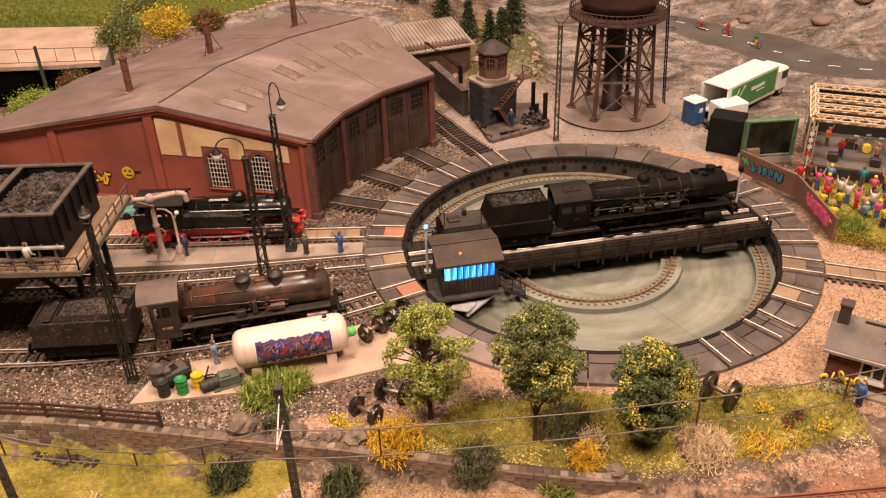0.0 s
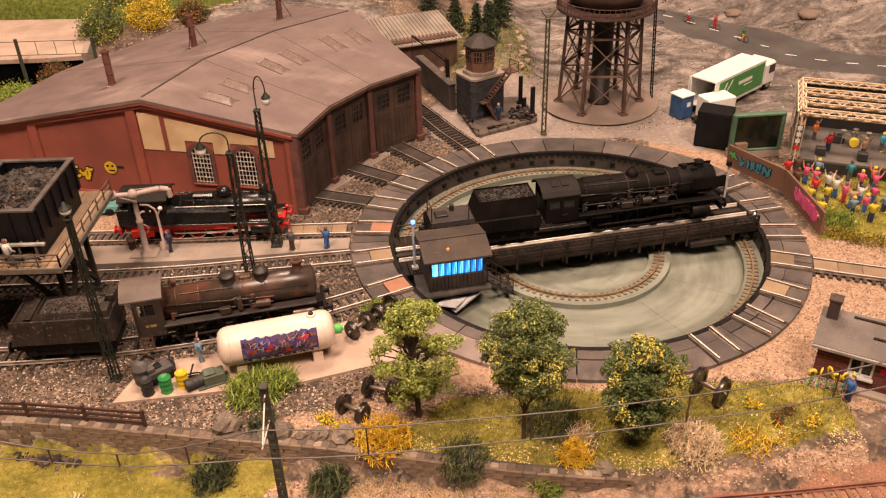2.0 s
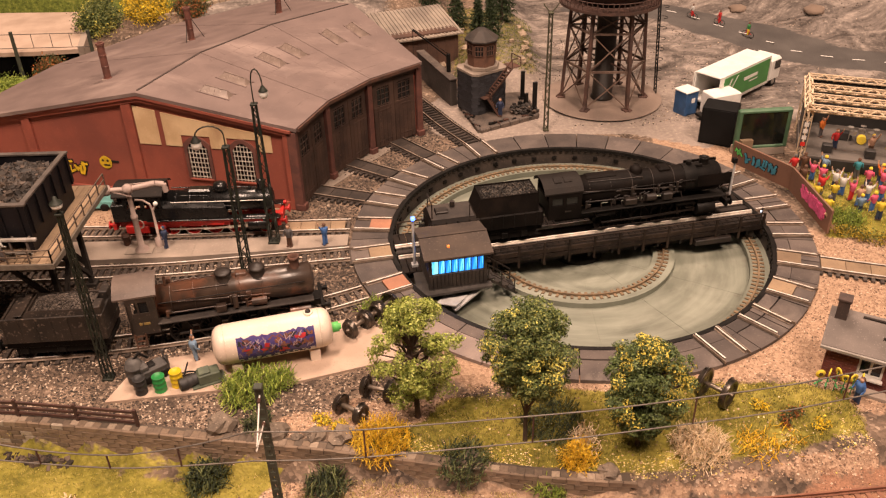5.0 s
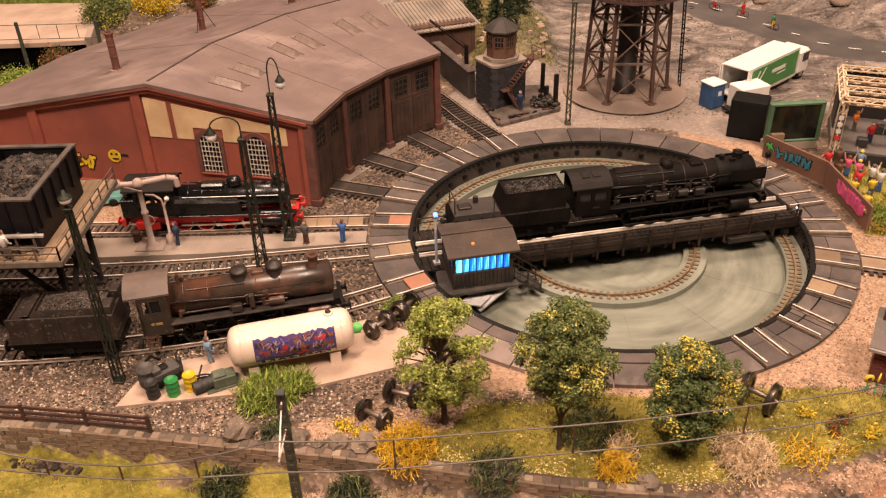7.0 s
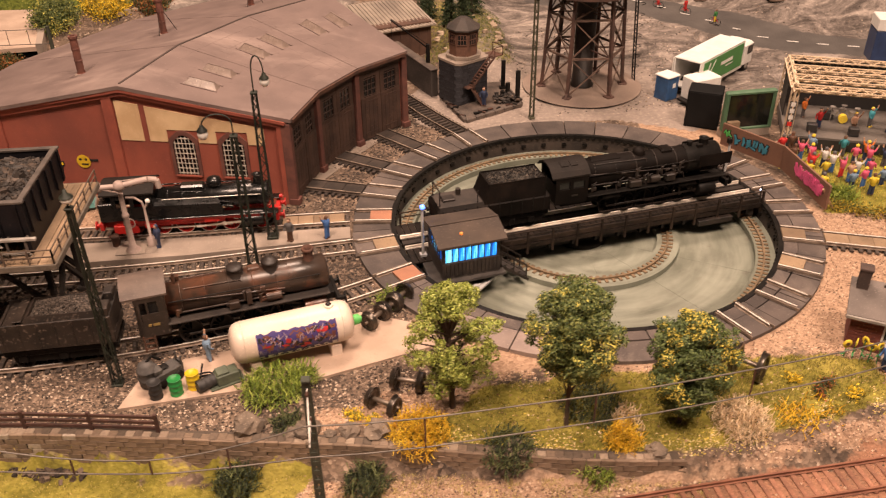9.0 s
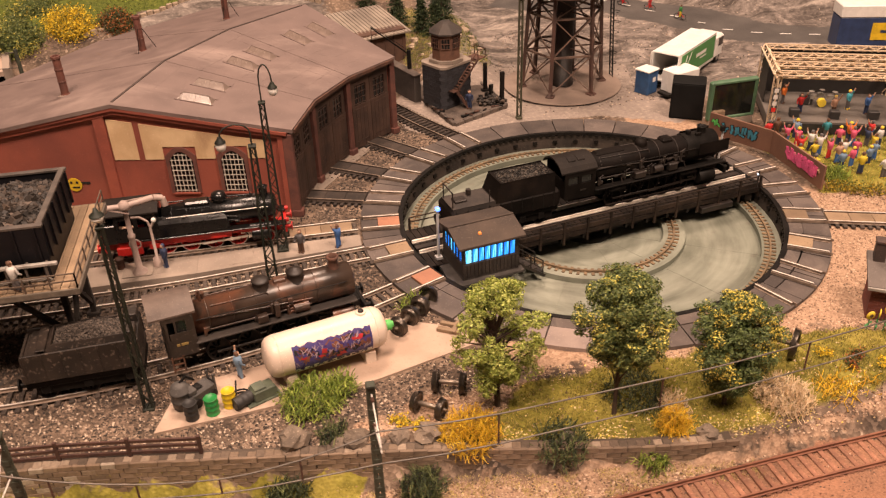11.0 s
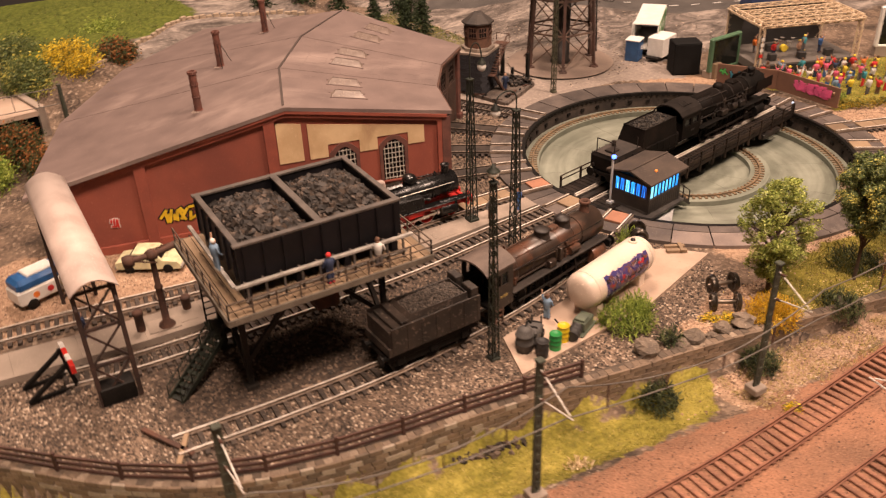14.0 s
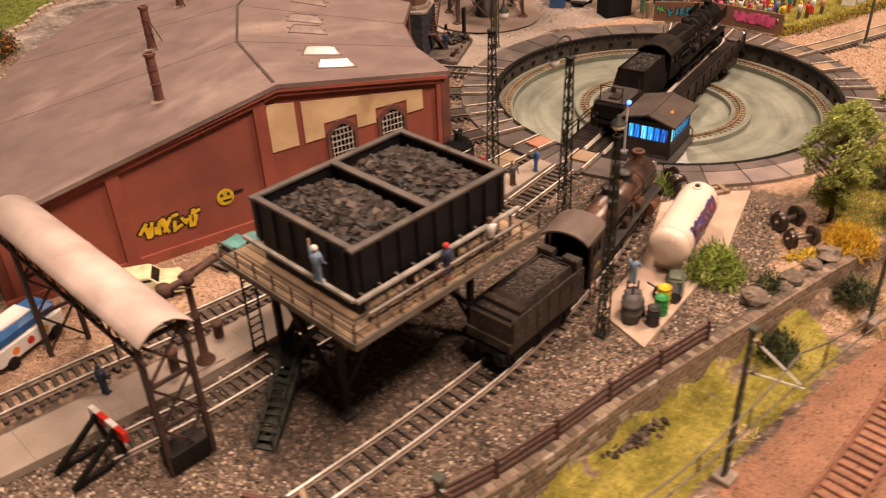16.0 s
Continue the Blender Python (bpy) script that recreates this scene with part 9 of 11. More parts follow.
def straw_tuft(x, y, r, h, seed, leaf, label, count=260, z=0.0, name="dry_tuft", thick=0.035):
    """Curled fibres in a loose heap."""
    q = random.Random(seed)
    m = Mesh()
    for k in range(count):
        ang, rr = q.uniform(0, 6.283), r * math.sqrt(q.random())
        top = h * (1 - 0.7 * (rr / r) ** 2)
        p = Vector((rr * math.cos(ang), rr * math.sin(ang), q.uniform(0, top)))
        d = Vector((q.gauss(0, 1), q.gauss(0, 1), q.gauss(0.2, 0.7))).normalized()
        pts = [p]
        for s in range(3):
            d = (d + Vector((q.gauss(0, 0.5), q.gauss(0, 0.5), q.gauss(0, 0.5)))).normalized()
            pts.append(pts[-1] + d * 0.24)
        base = len(m.v)
        ring = []
        for p2 in pts:
            ring += [p2 + Vector((thick, 0, 0)), p2 + Vector((-thick * 0.5, thick * 0.87, 0)), p2 + Vector((-thick * 0.5, -thick * 0.87, thick))]
        fs = []
        for s in range(3):
            for e in range(3):
                fs.append((s * 3 + e, s * 3 + (e + 1) % 3, s * 3 + 3 + (e + 1) % 3, s * 3 + 3 + e))
        m.add(ring, fs, True)
    return solid(name, m, M[leaf], label, "plant", x, y, z, 0, group="tufts")


straw_tuft(-3.6, 39.9, 1.7, 1.5, 1, "straw_yellow", "bright yellow fibrous model shrub", 900, thick=0.026)
straw_tuft(8.0, 38.0, 0.9, 1.6, 2, "straw_yellow", "bright yellow fibrous model shrub", 420, thick=0.026)
straw_tuft(8.6, 39.4, 0.8, 1.2, 3, "straw_pale", "dry brownish fibrous tuft", 160)
straw_tuft(15.4, 38.8, 1.6, 1.2, 4, "straw_pale", "pale straw-coloured heap of fibres", 900, thick=0.028)
straw_tuft(18.9, 38.9, 1.3, 0.4, 5, "straw_yellow", "low yellow tangle of fibres", 130)
M["crumb"] = island_material("crumb", [(0.70, 0.54, 0.28), (0.80, 0.62, 0.12), (0.58, 0.42, 0.22), (0.85, 0.72, 0.45), (0.30, 0.30, 0.05)], 0.8)
straw_tuft(20.6, 39.4, 1.2, 0.2, 15, "straw_yellow", "low yellow tangle of fibres", 45)
straw_tuft(-12.4, 44.9, 1.9, 1.3, 6, "tuft_light", "bright green fibrous bush beside the tank", 800, z=0.1)
straw_tuft(-10.6, 45.7, 1.0, 0.9, 16, "tuft_light", "bright green fibrous bush beside the tank", 260, z=0.1)
straw_tuft(-14.4, 39.3, 1.25, 1.5, 7, "tuft_dark", "dark green scrubby bush at the wall foot", 420, z=-2.2)
straw_tuft(-6.8, 37.9, 1.2, 1.3, 8, "tuft_dark", "dark green scrubby bush at the wall foot", 380, z=-1.5)
straw_tuft(-11.3, 41.6, 0.8, 0.9, 18, "tuft_dark", "dark scrubby tuft between boulders", 160)
straw_tuft(1.4, 38.2, 1.5, 1.1, 9, "tuft_dark", "dark green scrubby bush hanging over the wall", 460, z=-0.15)
straw_tuft(7.0, 41.2, 1.9, 1.0, 10, "tuft_dark", "dark green low bush behind the trees", 520, thick=0.028)
straw_tuft(6.2, 36.7, 0.9, 0.8, 12, "tuft_light", "fresh green tuft below the wall", 240, z=-0.9)
straw_tuft(-4.8, 53.2, 0.9, 1.0, 13, "tuft_light", "grassy green tuft beside the wheelsets", 150)
straw_tuft(-22.5, 37.2, 0.6, 0.5, 14, "straw_pale", "pale flowering tuft in the grass", 110, z=-2.1)
for i, (x, y, leaf) in enumerate(((-7.4, 41.9, "leaf_yellow"), (-6.2, 41.3, "leaf_yellow"), (20.0, 42.2, "leaf_yellow"), (23.3, 40.4, "leaf_yellow"), (22.0, 41.4, "leaf_red"), (21.2, 40.9, "leaf_red"), (-9.0, 33.5, "leaf_yellow"))):
    bush(x, y, 0.6, 0.5, 40 + i, leaf, "small flowering bush in the grass", 8, 40, 0.09, z=0.0 if y > 37 else -1.2, group="small flowers")

# ---- water tower ----
CX, CY, HR = 18.7, 92.3, 4.55
wt = thing("water_tower", CX, CY, 0.0, 0, "tall rust-brown lattice water tower with a balcony", "water tower")
mat("tower_rust", (0.095, 0.050, 0.038), 0.7, other=(0.055, 0.033, 0.027), spots=(0.17, 0.10, 0.075), scale=60)
tr = M["tower_rust"]
mat("tower_dust", (0.17, 0.115, 0.088), 0.8, other=(0.085, 0.052, 0.040), spots=(0.26, 0.19, 0.15), scale=60)
wt.scale = (1.0, 1.0, 0.9)
mat("apron", (0.27, 0.205, 0.165), 0.85, other=(0.18, 0.137, 0.112), spots=(0.34, 0.27, 0.22), scale=25)
apron = Mesh().turned([(6.5, 0.14), (6.6, 0.2), (6.58, 0.26), (0.02, 0.2)], n=48, smooth=False)
# black ring below the edge: paints the shadow line under the apron
apron.turned([(6.3, -0.1), (6.3, 0.13)], n=48, smooth=False, slot=1)
solid("tower_apron", apron, [M["apron"], M["black_iron"]], "round grey concrete apron under the tower with a black ring as its shadow line", "pavement", CX, CY, 0.0, kind="structure")
ang = [-3.7 + 60 * i for i in range(6)]


def leg_at(i, z, h=12.2):
    r = HR - (HR - 3.9) * z / h
    return (r * math.cos(radians(ang[i % 6])), r * math.sin(radians(ang[i % 6])), z)


for i in range(6):
    leg = part("leg", Mesh().bar(leg_at(i, 0.2), leg_at(i, 12.2), 0.34), tr, wt)
    part("foot", Mesh().box(leg_at(i, 0.3), (0.9, 0.9, 0.3), ang[i], bev=0.05).bar(leg_at(i, 0.9), (*[c * 1.12 for c in leg_at(i, 0.3)[:2]], 0.25), 0.2), tr, leg)
for i in range(6):
    for z0, z1 in ((0.5, 5.0), (5.0, 9.5), (9.5, 12.0)):
        pieces("brace", [Mesh().bar(leg_at(i, z0), leg_at(i + 1, z1), 0.12), Mesh().bar(leg_at(i + 1, z0), leg_at(i, z1), 0.11)], M["tower_dust"], wt)
    for z in (5.0, 9.5, 12.0):
        part("ring_beam", Mesh().bar(leg_at(i, z), leg_at(i + 1, z), 0.22), M["tower_dust"], wt)
    for z in (5.0, 9.5):
        part("spoke", Mesh().bar(leg_at(i, z), (0.9 * math.cos(radians(ang[i])), 0.9 * math.sin(radians(ang[i])), z), 0.14), tr, wt)
part("riser_pipe", Mesh().turned([(1.25, 0.2), (1.25, 0.5), (1.1, 0.6), (1.1, 12.0)], n=24), M["worn_iron"], wt, "dark riser pipe")
part("balcony", Mesh().turned([(0.5, 12.1), (5.3, 12.2), (5.3, 12.5), (0.5, 12.5)], n=36, smooth=False), tr, wt)
m = Mesh()
for z in (13.0, 13.5):
    m.pipe([(5.2 * math.cos(math.radians(10 * i)), 5.2 * math.sin(math.radians(10 * i)), z) for i in range(37)], 0.06, 5)
part("balcony_rail", m, tr, wt)
bal = Mesh().box((0, 0, 0.5), (0.07, 0.07, 1.0)).data("baluster", tr)
for i in range(60):
    part("baluster", bal, tr, wt, at=(5.2 * math.cos(math.radians(6 * i)), 5.2 * math.sin(math.radians(6 * i)), 12.5))
part("tank", Mesh().turned([(1.4, 12.4), (3.9, 13.2), (4.3, 14.2), (4.3, 19.5), (4.5, 19.6), (2.2, 21.3), (0.3, 21.8)], n=40), tr, wt, "rust-brown riveted tank")
part("ladder", ladder(Mesh(), (6.2, 0.9, 0.0), (5.5, 0.9, 14.0), 0.9, 26, 0.06, (0, 1, 0)), M["black_iron"], wt)
m = Mesh()
for i in range(9):
    z = 2.0 + 1.3 * i
    m.pipe([(6.1 + 0.55 * math.sin(math.pi * k / 6), 0.9 - 0.5 * math.cos(math.pi * k / 6), z) for k in range(7)], 0.04, 4)
part("safety_cage", m, M["black_iron"], wt)

# ---- signal box with its yard ----
YARD = [(2.0, 94.5), (4.6, 83.9), (11.0, 87.6), (9.5, 97.0), (4.0, 98.5)]
sb = thing("signal_box", 5.1, 90.3, 0.3, 33, "octagonal signal box with dark stone base and brown cabin", "signal box")
mat("dark_stone", (0.034, 0.034, 0.040), 0.75, other=(0.018, 0.018, 0.022), spots=(0.075, 0.075, 0.08), vary=0.3)
yard = thing("signal_yard", 0, 0, 0, 0, "raised worn stone plinth of the signal box", "pavement", kind="structure")
part("deck", Mesh().prism(YARD, -0.1, 0.3), M["plinth_stone"], yard)
for (xa, ya), (xb, yb) in zip(YARD, YARD[1:] + YARD[:1]):
    n = max(2, int(math.hypot(xb - xa, yb - ya) / 1.1))
    a2 = math.degrees(math.atan2(yb - ya, xb - xa))
    for k in range(n):
        t2 = (k + 0.5) / n
        part("kerb_stone", Mesh().box((0, 0, 0), (math.hypot(xb - xa, yb - ya) / n - 0.05, 0.4, 0.6), bev=0.05), M["plinth_stone"], yard, at=(xa + (xb - xa) * t2, ya + (yb - ya) * t2, 0.12 + rng.uniform(-0.03, 0.03)), rz=a2 + rng.uniform(-2, 2))
oct_pts = [(2.15 * math.cos(radians(22.5 + 45 * i)), 2.15 * math.sin(radians(22.5 + 45 * i))) for i in range(8)]
foot_pts = [(-2.2, -1.35), (-1.75, -1.8), (1.75, -1.8), (2.2, -1.35), (2.2, 1.35), (1.75, 1.8), (-1.75, 1.8), (-2.2, 1.35)]
base = part("base", Mesh().prism(foot_pts, 0, 4.4), M["dark_stone"], sb, "dark bluish stone base")
blkd = Mesh().box((0, 0, 0), (0.78, 0.07, 0.36), bev=0.02).data("stone", M["dark_stone"])
for i in range(8):
    a2, b2 = Vector(foot_pts[i]), Vector(foot_pts[(i + 1) % 8])
    mid2 = (a2 + b2) / 2
    if mid2.y > 1.6:
        continue
    rz = math.degrees(math.atan2((b2 - a2).y, (b2 - a2).x))
    many = max(1, round((b2 - a2).length / 0.82))
    for row in range(11):
        for c in range(many):
            p2 = a2 + (b2 - a2) * ((c + 0.5 + (0.16 if row % 2 else -0.1)) / many)
            part("stone", blkd, M["dark_stone"], base, at=(p2.x, p2.y, 0.22 + 0.395 * row), rz=rz)
part("ledge", Mesh().prism([(x * 1.04, y * 1.06) for x, y in foot_pts], 4.4, 4.65).prism([(x * 0.9, y * 0.9) for x, y in oct_pts], 4.7, 5.0), M["concrete"], sb)
mat("box_brown", (0.15, 0.075, 0.048), 0.8, other=(0.10, 0.05, 0.034), spots=(0.2, 0.11, 0.075))
cb = part("cabin", Mesh().prism([(x * 0.72, y * 0.72) for x, y in oct_pts], 5.0, 7.7), M["box_brown"], sb, "brown wooden cabin")
for i in range(8):
    a2, b2 = Vector(oct_pts[i]) * 0.72, Vector(oct_pts[(i + 1) % 8]) * 0.72
    mid2, rz = (a2 + b2) / 2, math.degrees(math.atan2((b2 - a2).y, (b2 - a2).x))
    n3 = mid2.normalized()
    win = part("window", Mesh().box((mid2.x + n3.x * 0.02, mid2.y + n3.y * 0.02, 6.75), (0.9, 0.06, 1.1), rz), M["window_dark"], cb)
    fr = Mesh()
    for s in (-0.45, -0.15, 0.15, 0.45):
        fr.box((mid2.x + n3.x * 0.06 + s * math.cos(radians(rz)), mid2.y + n3.y * 0.06 + s * math.sin(radians(rz)), 6.75), (0.06, 0.08, 1.16), rz)
    for z in (6.2, 6.75, 7.3):
        fr.box((mid2.x + n3.x * 0.06, mid2.y + n3.y * 0.06, z), (0.96, 0.08, 0.07), rz)
    part("frame", fr, M["box_brown"], win)
rp = [(x * 0.86, y * 0.86, 7.65) for x, y in oct_pts] + [(x * 0.86, y * 0.86, 7.8) for x, y in oct_pts] + [(x * 0.25, y * 0.25, 8.75) for x, y in oct_pts]
part("roof", Mesh().add(rp, [tuple(range(7, -1, -1)), tuple(range(16, 24))] + [(i, (i + 1) % 8, 8 + (i + 1) % 8, 8 + i) for i in range(8)] + [(8 + i, 8 + (i + 1) % 8, 16 + (i + 1) % 8, 16 + i) for i in range(8)]), M["dusty_iron"], sb, "dark grey faceted roof")
def flight(a, b, wide, side, steps):
    """A stair with two strings and separate treads."""
    a, b, side = Vector(a), Vector(b), Vector(side).normalized()
    st = part("stair", Mesh().bar(a + side * wide / 2, b + side * wide / 2, 0.08, 0.2), M["rust_brown"], sb)
    part("string", Mesh().bar(a - side * wide / 2, b - side * wide / 2, 0.08, 0.2), M["rust_brown"], st)
    turn = math.degrees(math.atan2(side.y, side.x))
    for k in range(steps):
        p2 = a + (b - a) * ((k + 0.5) / steps)
        part("tread", Mesh().box((0, 0, 0), (wide, 0.26, 0.06)), M["rust_brown"], st, at=tuple(p2), rz=turn)


flight((0.2, -3.0, 0), (-0.75, -2.2, 2.0), 0.85, (0.65, 0.75, 0), 8)
part("landing", Mesh().box((-1.0, -2.2, 2.0), (1.1, 0.8, 0.1), bev=0.02), M["rust_brown"], sb)
flight((-0.8, -2.15, 2.0), (2.2, -2.15, 4.6), 0.75, (0, 1, 0), 11)
part("landing", Mesh().box((2.75, -1.7, 4.6), (1.3, 1.6, 0.1), bev=0.02), M["rust_brown"], sb)
part("stair_rail", Mesh().bar((-0.8, -2.55, 3.0), (2.2, -2.55, 5.6), 0.07).bar((2.2, -2.55, 5.6), (3.35, -2.5, 5.6), 0.07).bar((3.35, -2.5, 5.6), (3.35, -0.9, 5.6), 0.07), M["rust_brown"], sb)
for k in range(5):
    part("rail_post", Mesh().bar((-0.8 + 0.75 * k, -2.55, 2.0 + 0.65 * k), (-0.8 + 0.75 * k, -2.55, 3.0 + 0.65 * k), 0.06), M["rust_brown"], sb)
for p2 in ((3.35, -2.5), (3.35, -0.9)):
    part("rail_post", Mesh().bar((*p2, 4.6), (*p2, 5.6), 0.07), M["rust_brown"], sb)
cr = thing("coaling_crane", 1.6, 93.6, 0.2, 60, "small dark crane with a lattice jib", "crane")
part("column", Mesh().rod((0, 0, 0), (0, 0, 5.0), 0.3, 0.22, 10), M["black_iron"], cr)
part("jib", Mesh().bar((0.2, 0.3, 4.6), (-1.4, 3.6, 7.6), 0.12).bar((-0.2, 0.3, 4.9), (-1.6, 3.6, 7.7), 0.12).bar((0, 0, 5.0), (-1.5, 3.6, 7.8), 0.05), M["black_iron"], cr)
part("bucket", Mesh().rod((-1.5, 3.6, 7.5), (-1.5, 3.6, 4.2), 0.03, n=4).turned([(0.3, 3.0), (0.6, 3.2), (0.6, 4.1), (0.5, 4.2)], (-1.5, 3.6, 0), 12), M["black_iron"], cr)
for i, (x, y, h) in enumerate(((9.75, 92.1, 3.2), (10.7, 88.3, 3.4), (10.0, 90.4, 1.3), (9.2, 89.2, 0.9))):
    solid("iron_post", Mesh().box((0, 0, h / 2), (0.45, 0.3, h), bev=0.03).box((0, 0, 0.1), (0.8, 0.6, 0.2)), M["black_iron"], "short black iron post on the plinth", "post", x, y, 0.35, 20 * i, group="iron posts")
q = random.Random(31)
m = Mesh()
for i in range(120):
    m.blob((q.uniform(-1.4, 1.4), q.uniform(-0.9, 0.9), q.uniform(0, 0.5)), q.uniform(0.1, 0.28), i, 0.35, 0.8, 5)
tagged(solid("coal_pile", m, M["coal_lumps"], "small pile of black coal on the plinth", "coal", 9.6, 88.6, 0.38), kind="stuff")
q = random.Random(77)
for i in range(16):
    side2 = i % 2
    t2 = q.random()
    x2, y2 = (3.0 + 1.4 * t2, 90.5 - 6.0 * t2) if side2 else (6.0 + 4.4 * t2, 85.5 + 2.3 * t2)
    ln = q.uniform(0.5, 1.4)
    solid("scrap_bar", Mesh().box((0, 0, 0.08), (ln, q.uniform(0.12, 0.3), 0.16), bev=0.02), M["black_iron"] if i % 3 else M["rust_brown"], "dark scrap bar lying on the plinth", "scrap", x2 + q.uniform(-0.2, 0.2), y2 + q.uniform(-0.2, 0.2), 0.34, q.uniform(-50, 50), group="scrap bars")
mat("yard_stone", (0.062, 0.052, 0.046), 0.9, other=(0.034, 0.029, 0.026), spots=(0.11, 0.09, 0.08), scale=50, bump=0.3)
yw = thing("stone_wall", 0.2, 96.1, 0, 111.4, "grey-brown yard wall with a pale coping beside the signal box", "wall", kind="structure")
part("wall", Mesh().box((0, 0, 1.5), (10.2, 0.8, 3.1), bev=0.05), M["yard_stone"], yw)
part("coping", Mesh().box((0, 0, 3.1), (10.4, 1.0, 0.16), bev=0.04), M["plinth_stone"], yw)
# low shed with pale sheet roof behind the engine shed
mat("shed_brown", (0.105, 0.056, 0.038), 0.85, other=(0.055, 0.031, 0.023), scale=40)
ws = thing("low_shed", -5.0, 107.0, 2.2, 20, "low outbuilding with a pale ribbed roof", "shed")
part("wall", Mesh().box((0, -0.6, -0.3), (14, 7.2, 4.4), bev=0.05), M["shed_brown"], ws, "dark brown boarded wall")
for i in range(12):
    part("wall_batten", Mesh().box((-6.6 + 1.2 * i, -4.24, -0.3), (0.16, 0.1, 4.3)), M["shed_brown"], ws)
m = Mesh().box((0, -0.5, 2.1), (15, 8.6, 0.16), 0, 0, 8)
mat("pale_sheet", (0.29, 0.245, 0.20), 0.8, other=(0.18, 0.15, 0.125), spots=(0.4, 0.34, 0.28), scale=30)
r2 = part("roof", m, M["pale_sheet"], ws)
for i in range(30):
    part("roof_rib", Mesh().box((-7.3 + 0.5 * i, -0.5, 2.22), (0.14, 8.6, 0.12), 0, 0, 8), M["pale_sheet"], r2)

# ---- truck, trailer, cabins ----
mat("truck_white", (0.80, 0.78, 0.74), 0.4, other=(0.72, 0.70, 0.66), bump=0.02)
mat("truck_green", (0.06, 0.27, 0.06), 0.4, other=(0.045, 0.22, 0.05), bump=0.02)
tk = thing("box_truck", 28.9, 88.2, 0.0, 41, "white and green box truck with open rear doors", "truck")
tk.scale = (1.22, 1.12, 1.04)
bx = Mesh().box((4.3, 1.35, 2.25), (8.2, 0.1, 3.0)).box((4.3, -1.35, 2.25), (8.2, 0.1, 3.0)).box((4.3, 0, 3.8), (8.2, 2.8, 0.12)).box((4.3, 0, 0.8), (8.2, 2.8, 0.14)).box((8.4, 0, 2.25), (0.1, 2.8, 3.0))
cg = part("cargo_box", bx, M["truck_white"], tk)
part("side_panel", Mesh().box((4.5, -1.42, 2.35), (7.4, 0.04, 2.5)), M["truck_green"], cg, "green painted side panel")
m = Mesh().box((5.1, -1.45, 2.6), (2.2, 0.02, 0.36)).box((5.6, -1.45, 2.1), (1.4, 0.02, 0.12))
part("lettering_bar", m, M["truck_white"], cg)
part("stripe", Mesh().bar((1.0, -1.45, 1.4), (2.0, -1.45, 3.3), 0.02, 0.16), M["truck_white"], cg)
part("stripe", Mesh().bar((1.4, -1.45, 1.3), (2.9, -1.45, 3.4), 0.02, 0.1), M["truck_white"], cg)
part("rear_door", Mesh().box((0.8, 1.5, 2.3), (1.3, 0.08, 2.9)), M["truck_white"], cg)
part("cab", Mesh().box((9.7, 0, 1.9), (1.9, 2.7, 2.6), bev=0.25), M["truck_white"], tk)
part("windscreen", Mesh().box((10.65, 0, 2.4), (0.06, 2.3, 1.0), bev=0.02).box((9.9, -1.36, 2.4), (1.0, 0.05, 0.9)), M["window_dark"], tk)
part("chassis", Mesh().box((5.2, 0, 0.6), (10.2, 1.4, 0.3)), M["black_iron"], tk)
for x in (2.0, 3.3, 9.5):
    for s in (-1, 1):
        w = part("wheel", Mesh().turned([(0.25, -0.2), (0.55, -0.18), (0.58, 0), (0.55, 0.18), (0.25, 0.2)], (x, s * 1.15, 0.58), 16, "y"), M["black_iron"], tk)
        part("rim", Mesh().turned([(0.28, -0.22), (0.28, 0.22)], (x, s * 1.15, 0.58), 12, "y"), M["bare_steel"], w)
tl = thing("white_trailer", 29.6, 86.3, 0.0, 20, "small white box trailer beside the truck", "trailer")
part("body", Mesh().box((0.6, 0, 1.7), (3.4, 2.2, 2.4), bev=0.1), M["truck_white"], tl)
part("chassis", Mesh().box((0.3, 0, 0.45), (4.2, 1.6, 0.25)), M["black_iron"], tl)
for s in (-1, 1):
    part("wheel", Mesh().turned([(0.2, -0.15), (0.42, -0.13), (0.42, 0.13), (0.2, 0.15)], (0.6, s * 1.0, 0.42), 14, "y"), M["black_iron"], tl)
part("tail_lamp", Mesh().box((2.32, -0.9, 1.3), (0.05, 0.2, 0.8)), M["paint_red"], tl)
mat("potty_blue", (0.035, 0.10, 0.24), 0.5)


def cabin_toilet(x, y, rz, group="portable toilets"):
    ob = thing("portable_toilet", x, y, 0, rz, "blue portable toilet with a white roof", "portable toilet", group)
    b = part("body", Mesh().box((0, 0, 1.15), (1.45, 1.45, 2.3), bev=0.06), M["potty_blue"], ob)
    part("roof", Mesh().box((0, 0, 2.4), (1.6, 1.6, 0.25), bev=0.1), M["truck_white"], ob, "white roof")
    part("door", Mesh().box((0, -0.74, 1.15), (0.95, 0.05, 1.95), bev=0.02), M["potty_blue"], b)
    part("door_sign", Mesh().box((0.1, -0.775, 1.5), (0.4, 0.02, 0.45)), M["truck_white"], b)
    return ob


cabin_toilet(26.9, 87.9, 30).scale = (1.2, 1.2, 1.1)
for x, y, rz in ((47.7, 61.2, 15), (49.4, 60.6, 10)):
    ob = thing("portable_toilet", x, y, 0, rz, "white and blue portable toilet at the festival", "portable toilet", "portable toilets")
    part("body", Mesh().box((0, 0, 1.15), (1.45, 1.45, 2.3), bev=0.06), M["truck_white"], ob)
    part("roof", Mesh().turned([(0.95, 2.25), (0.8, 2.5), (0.02, 2.7)], n=12), M["truck_white"], ob)
    part("door", Mesh().box((0.1, -0.74, 1.15), (0.7, 0.05, 2.0)), M["potty_blue"], ob)

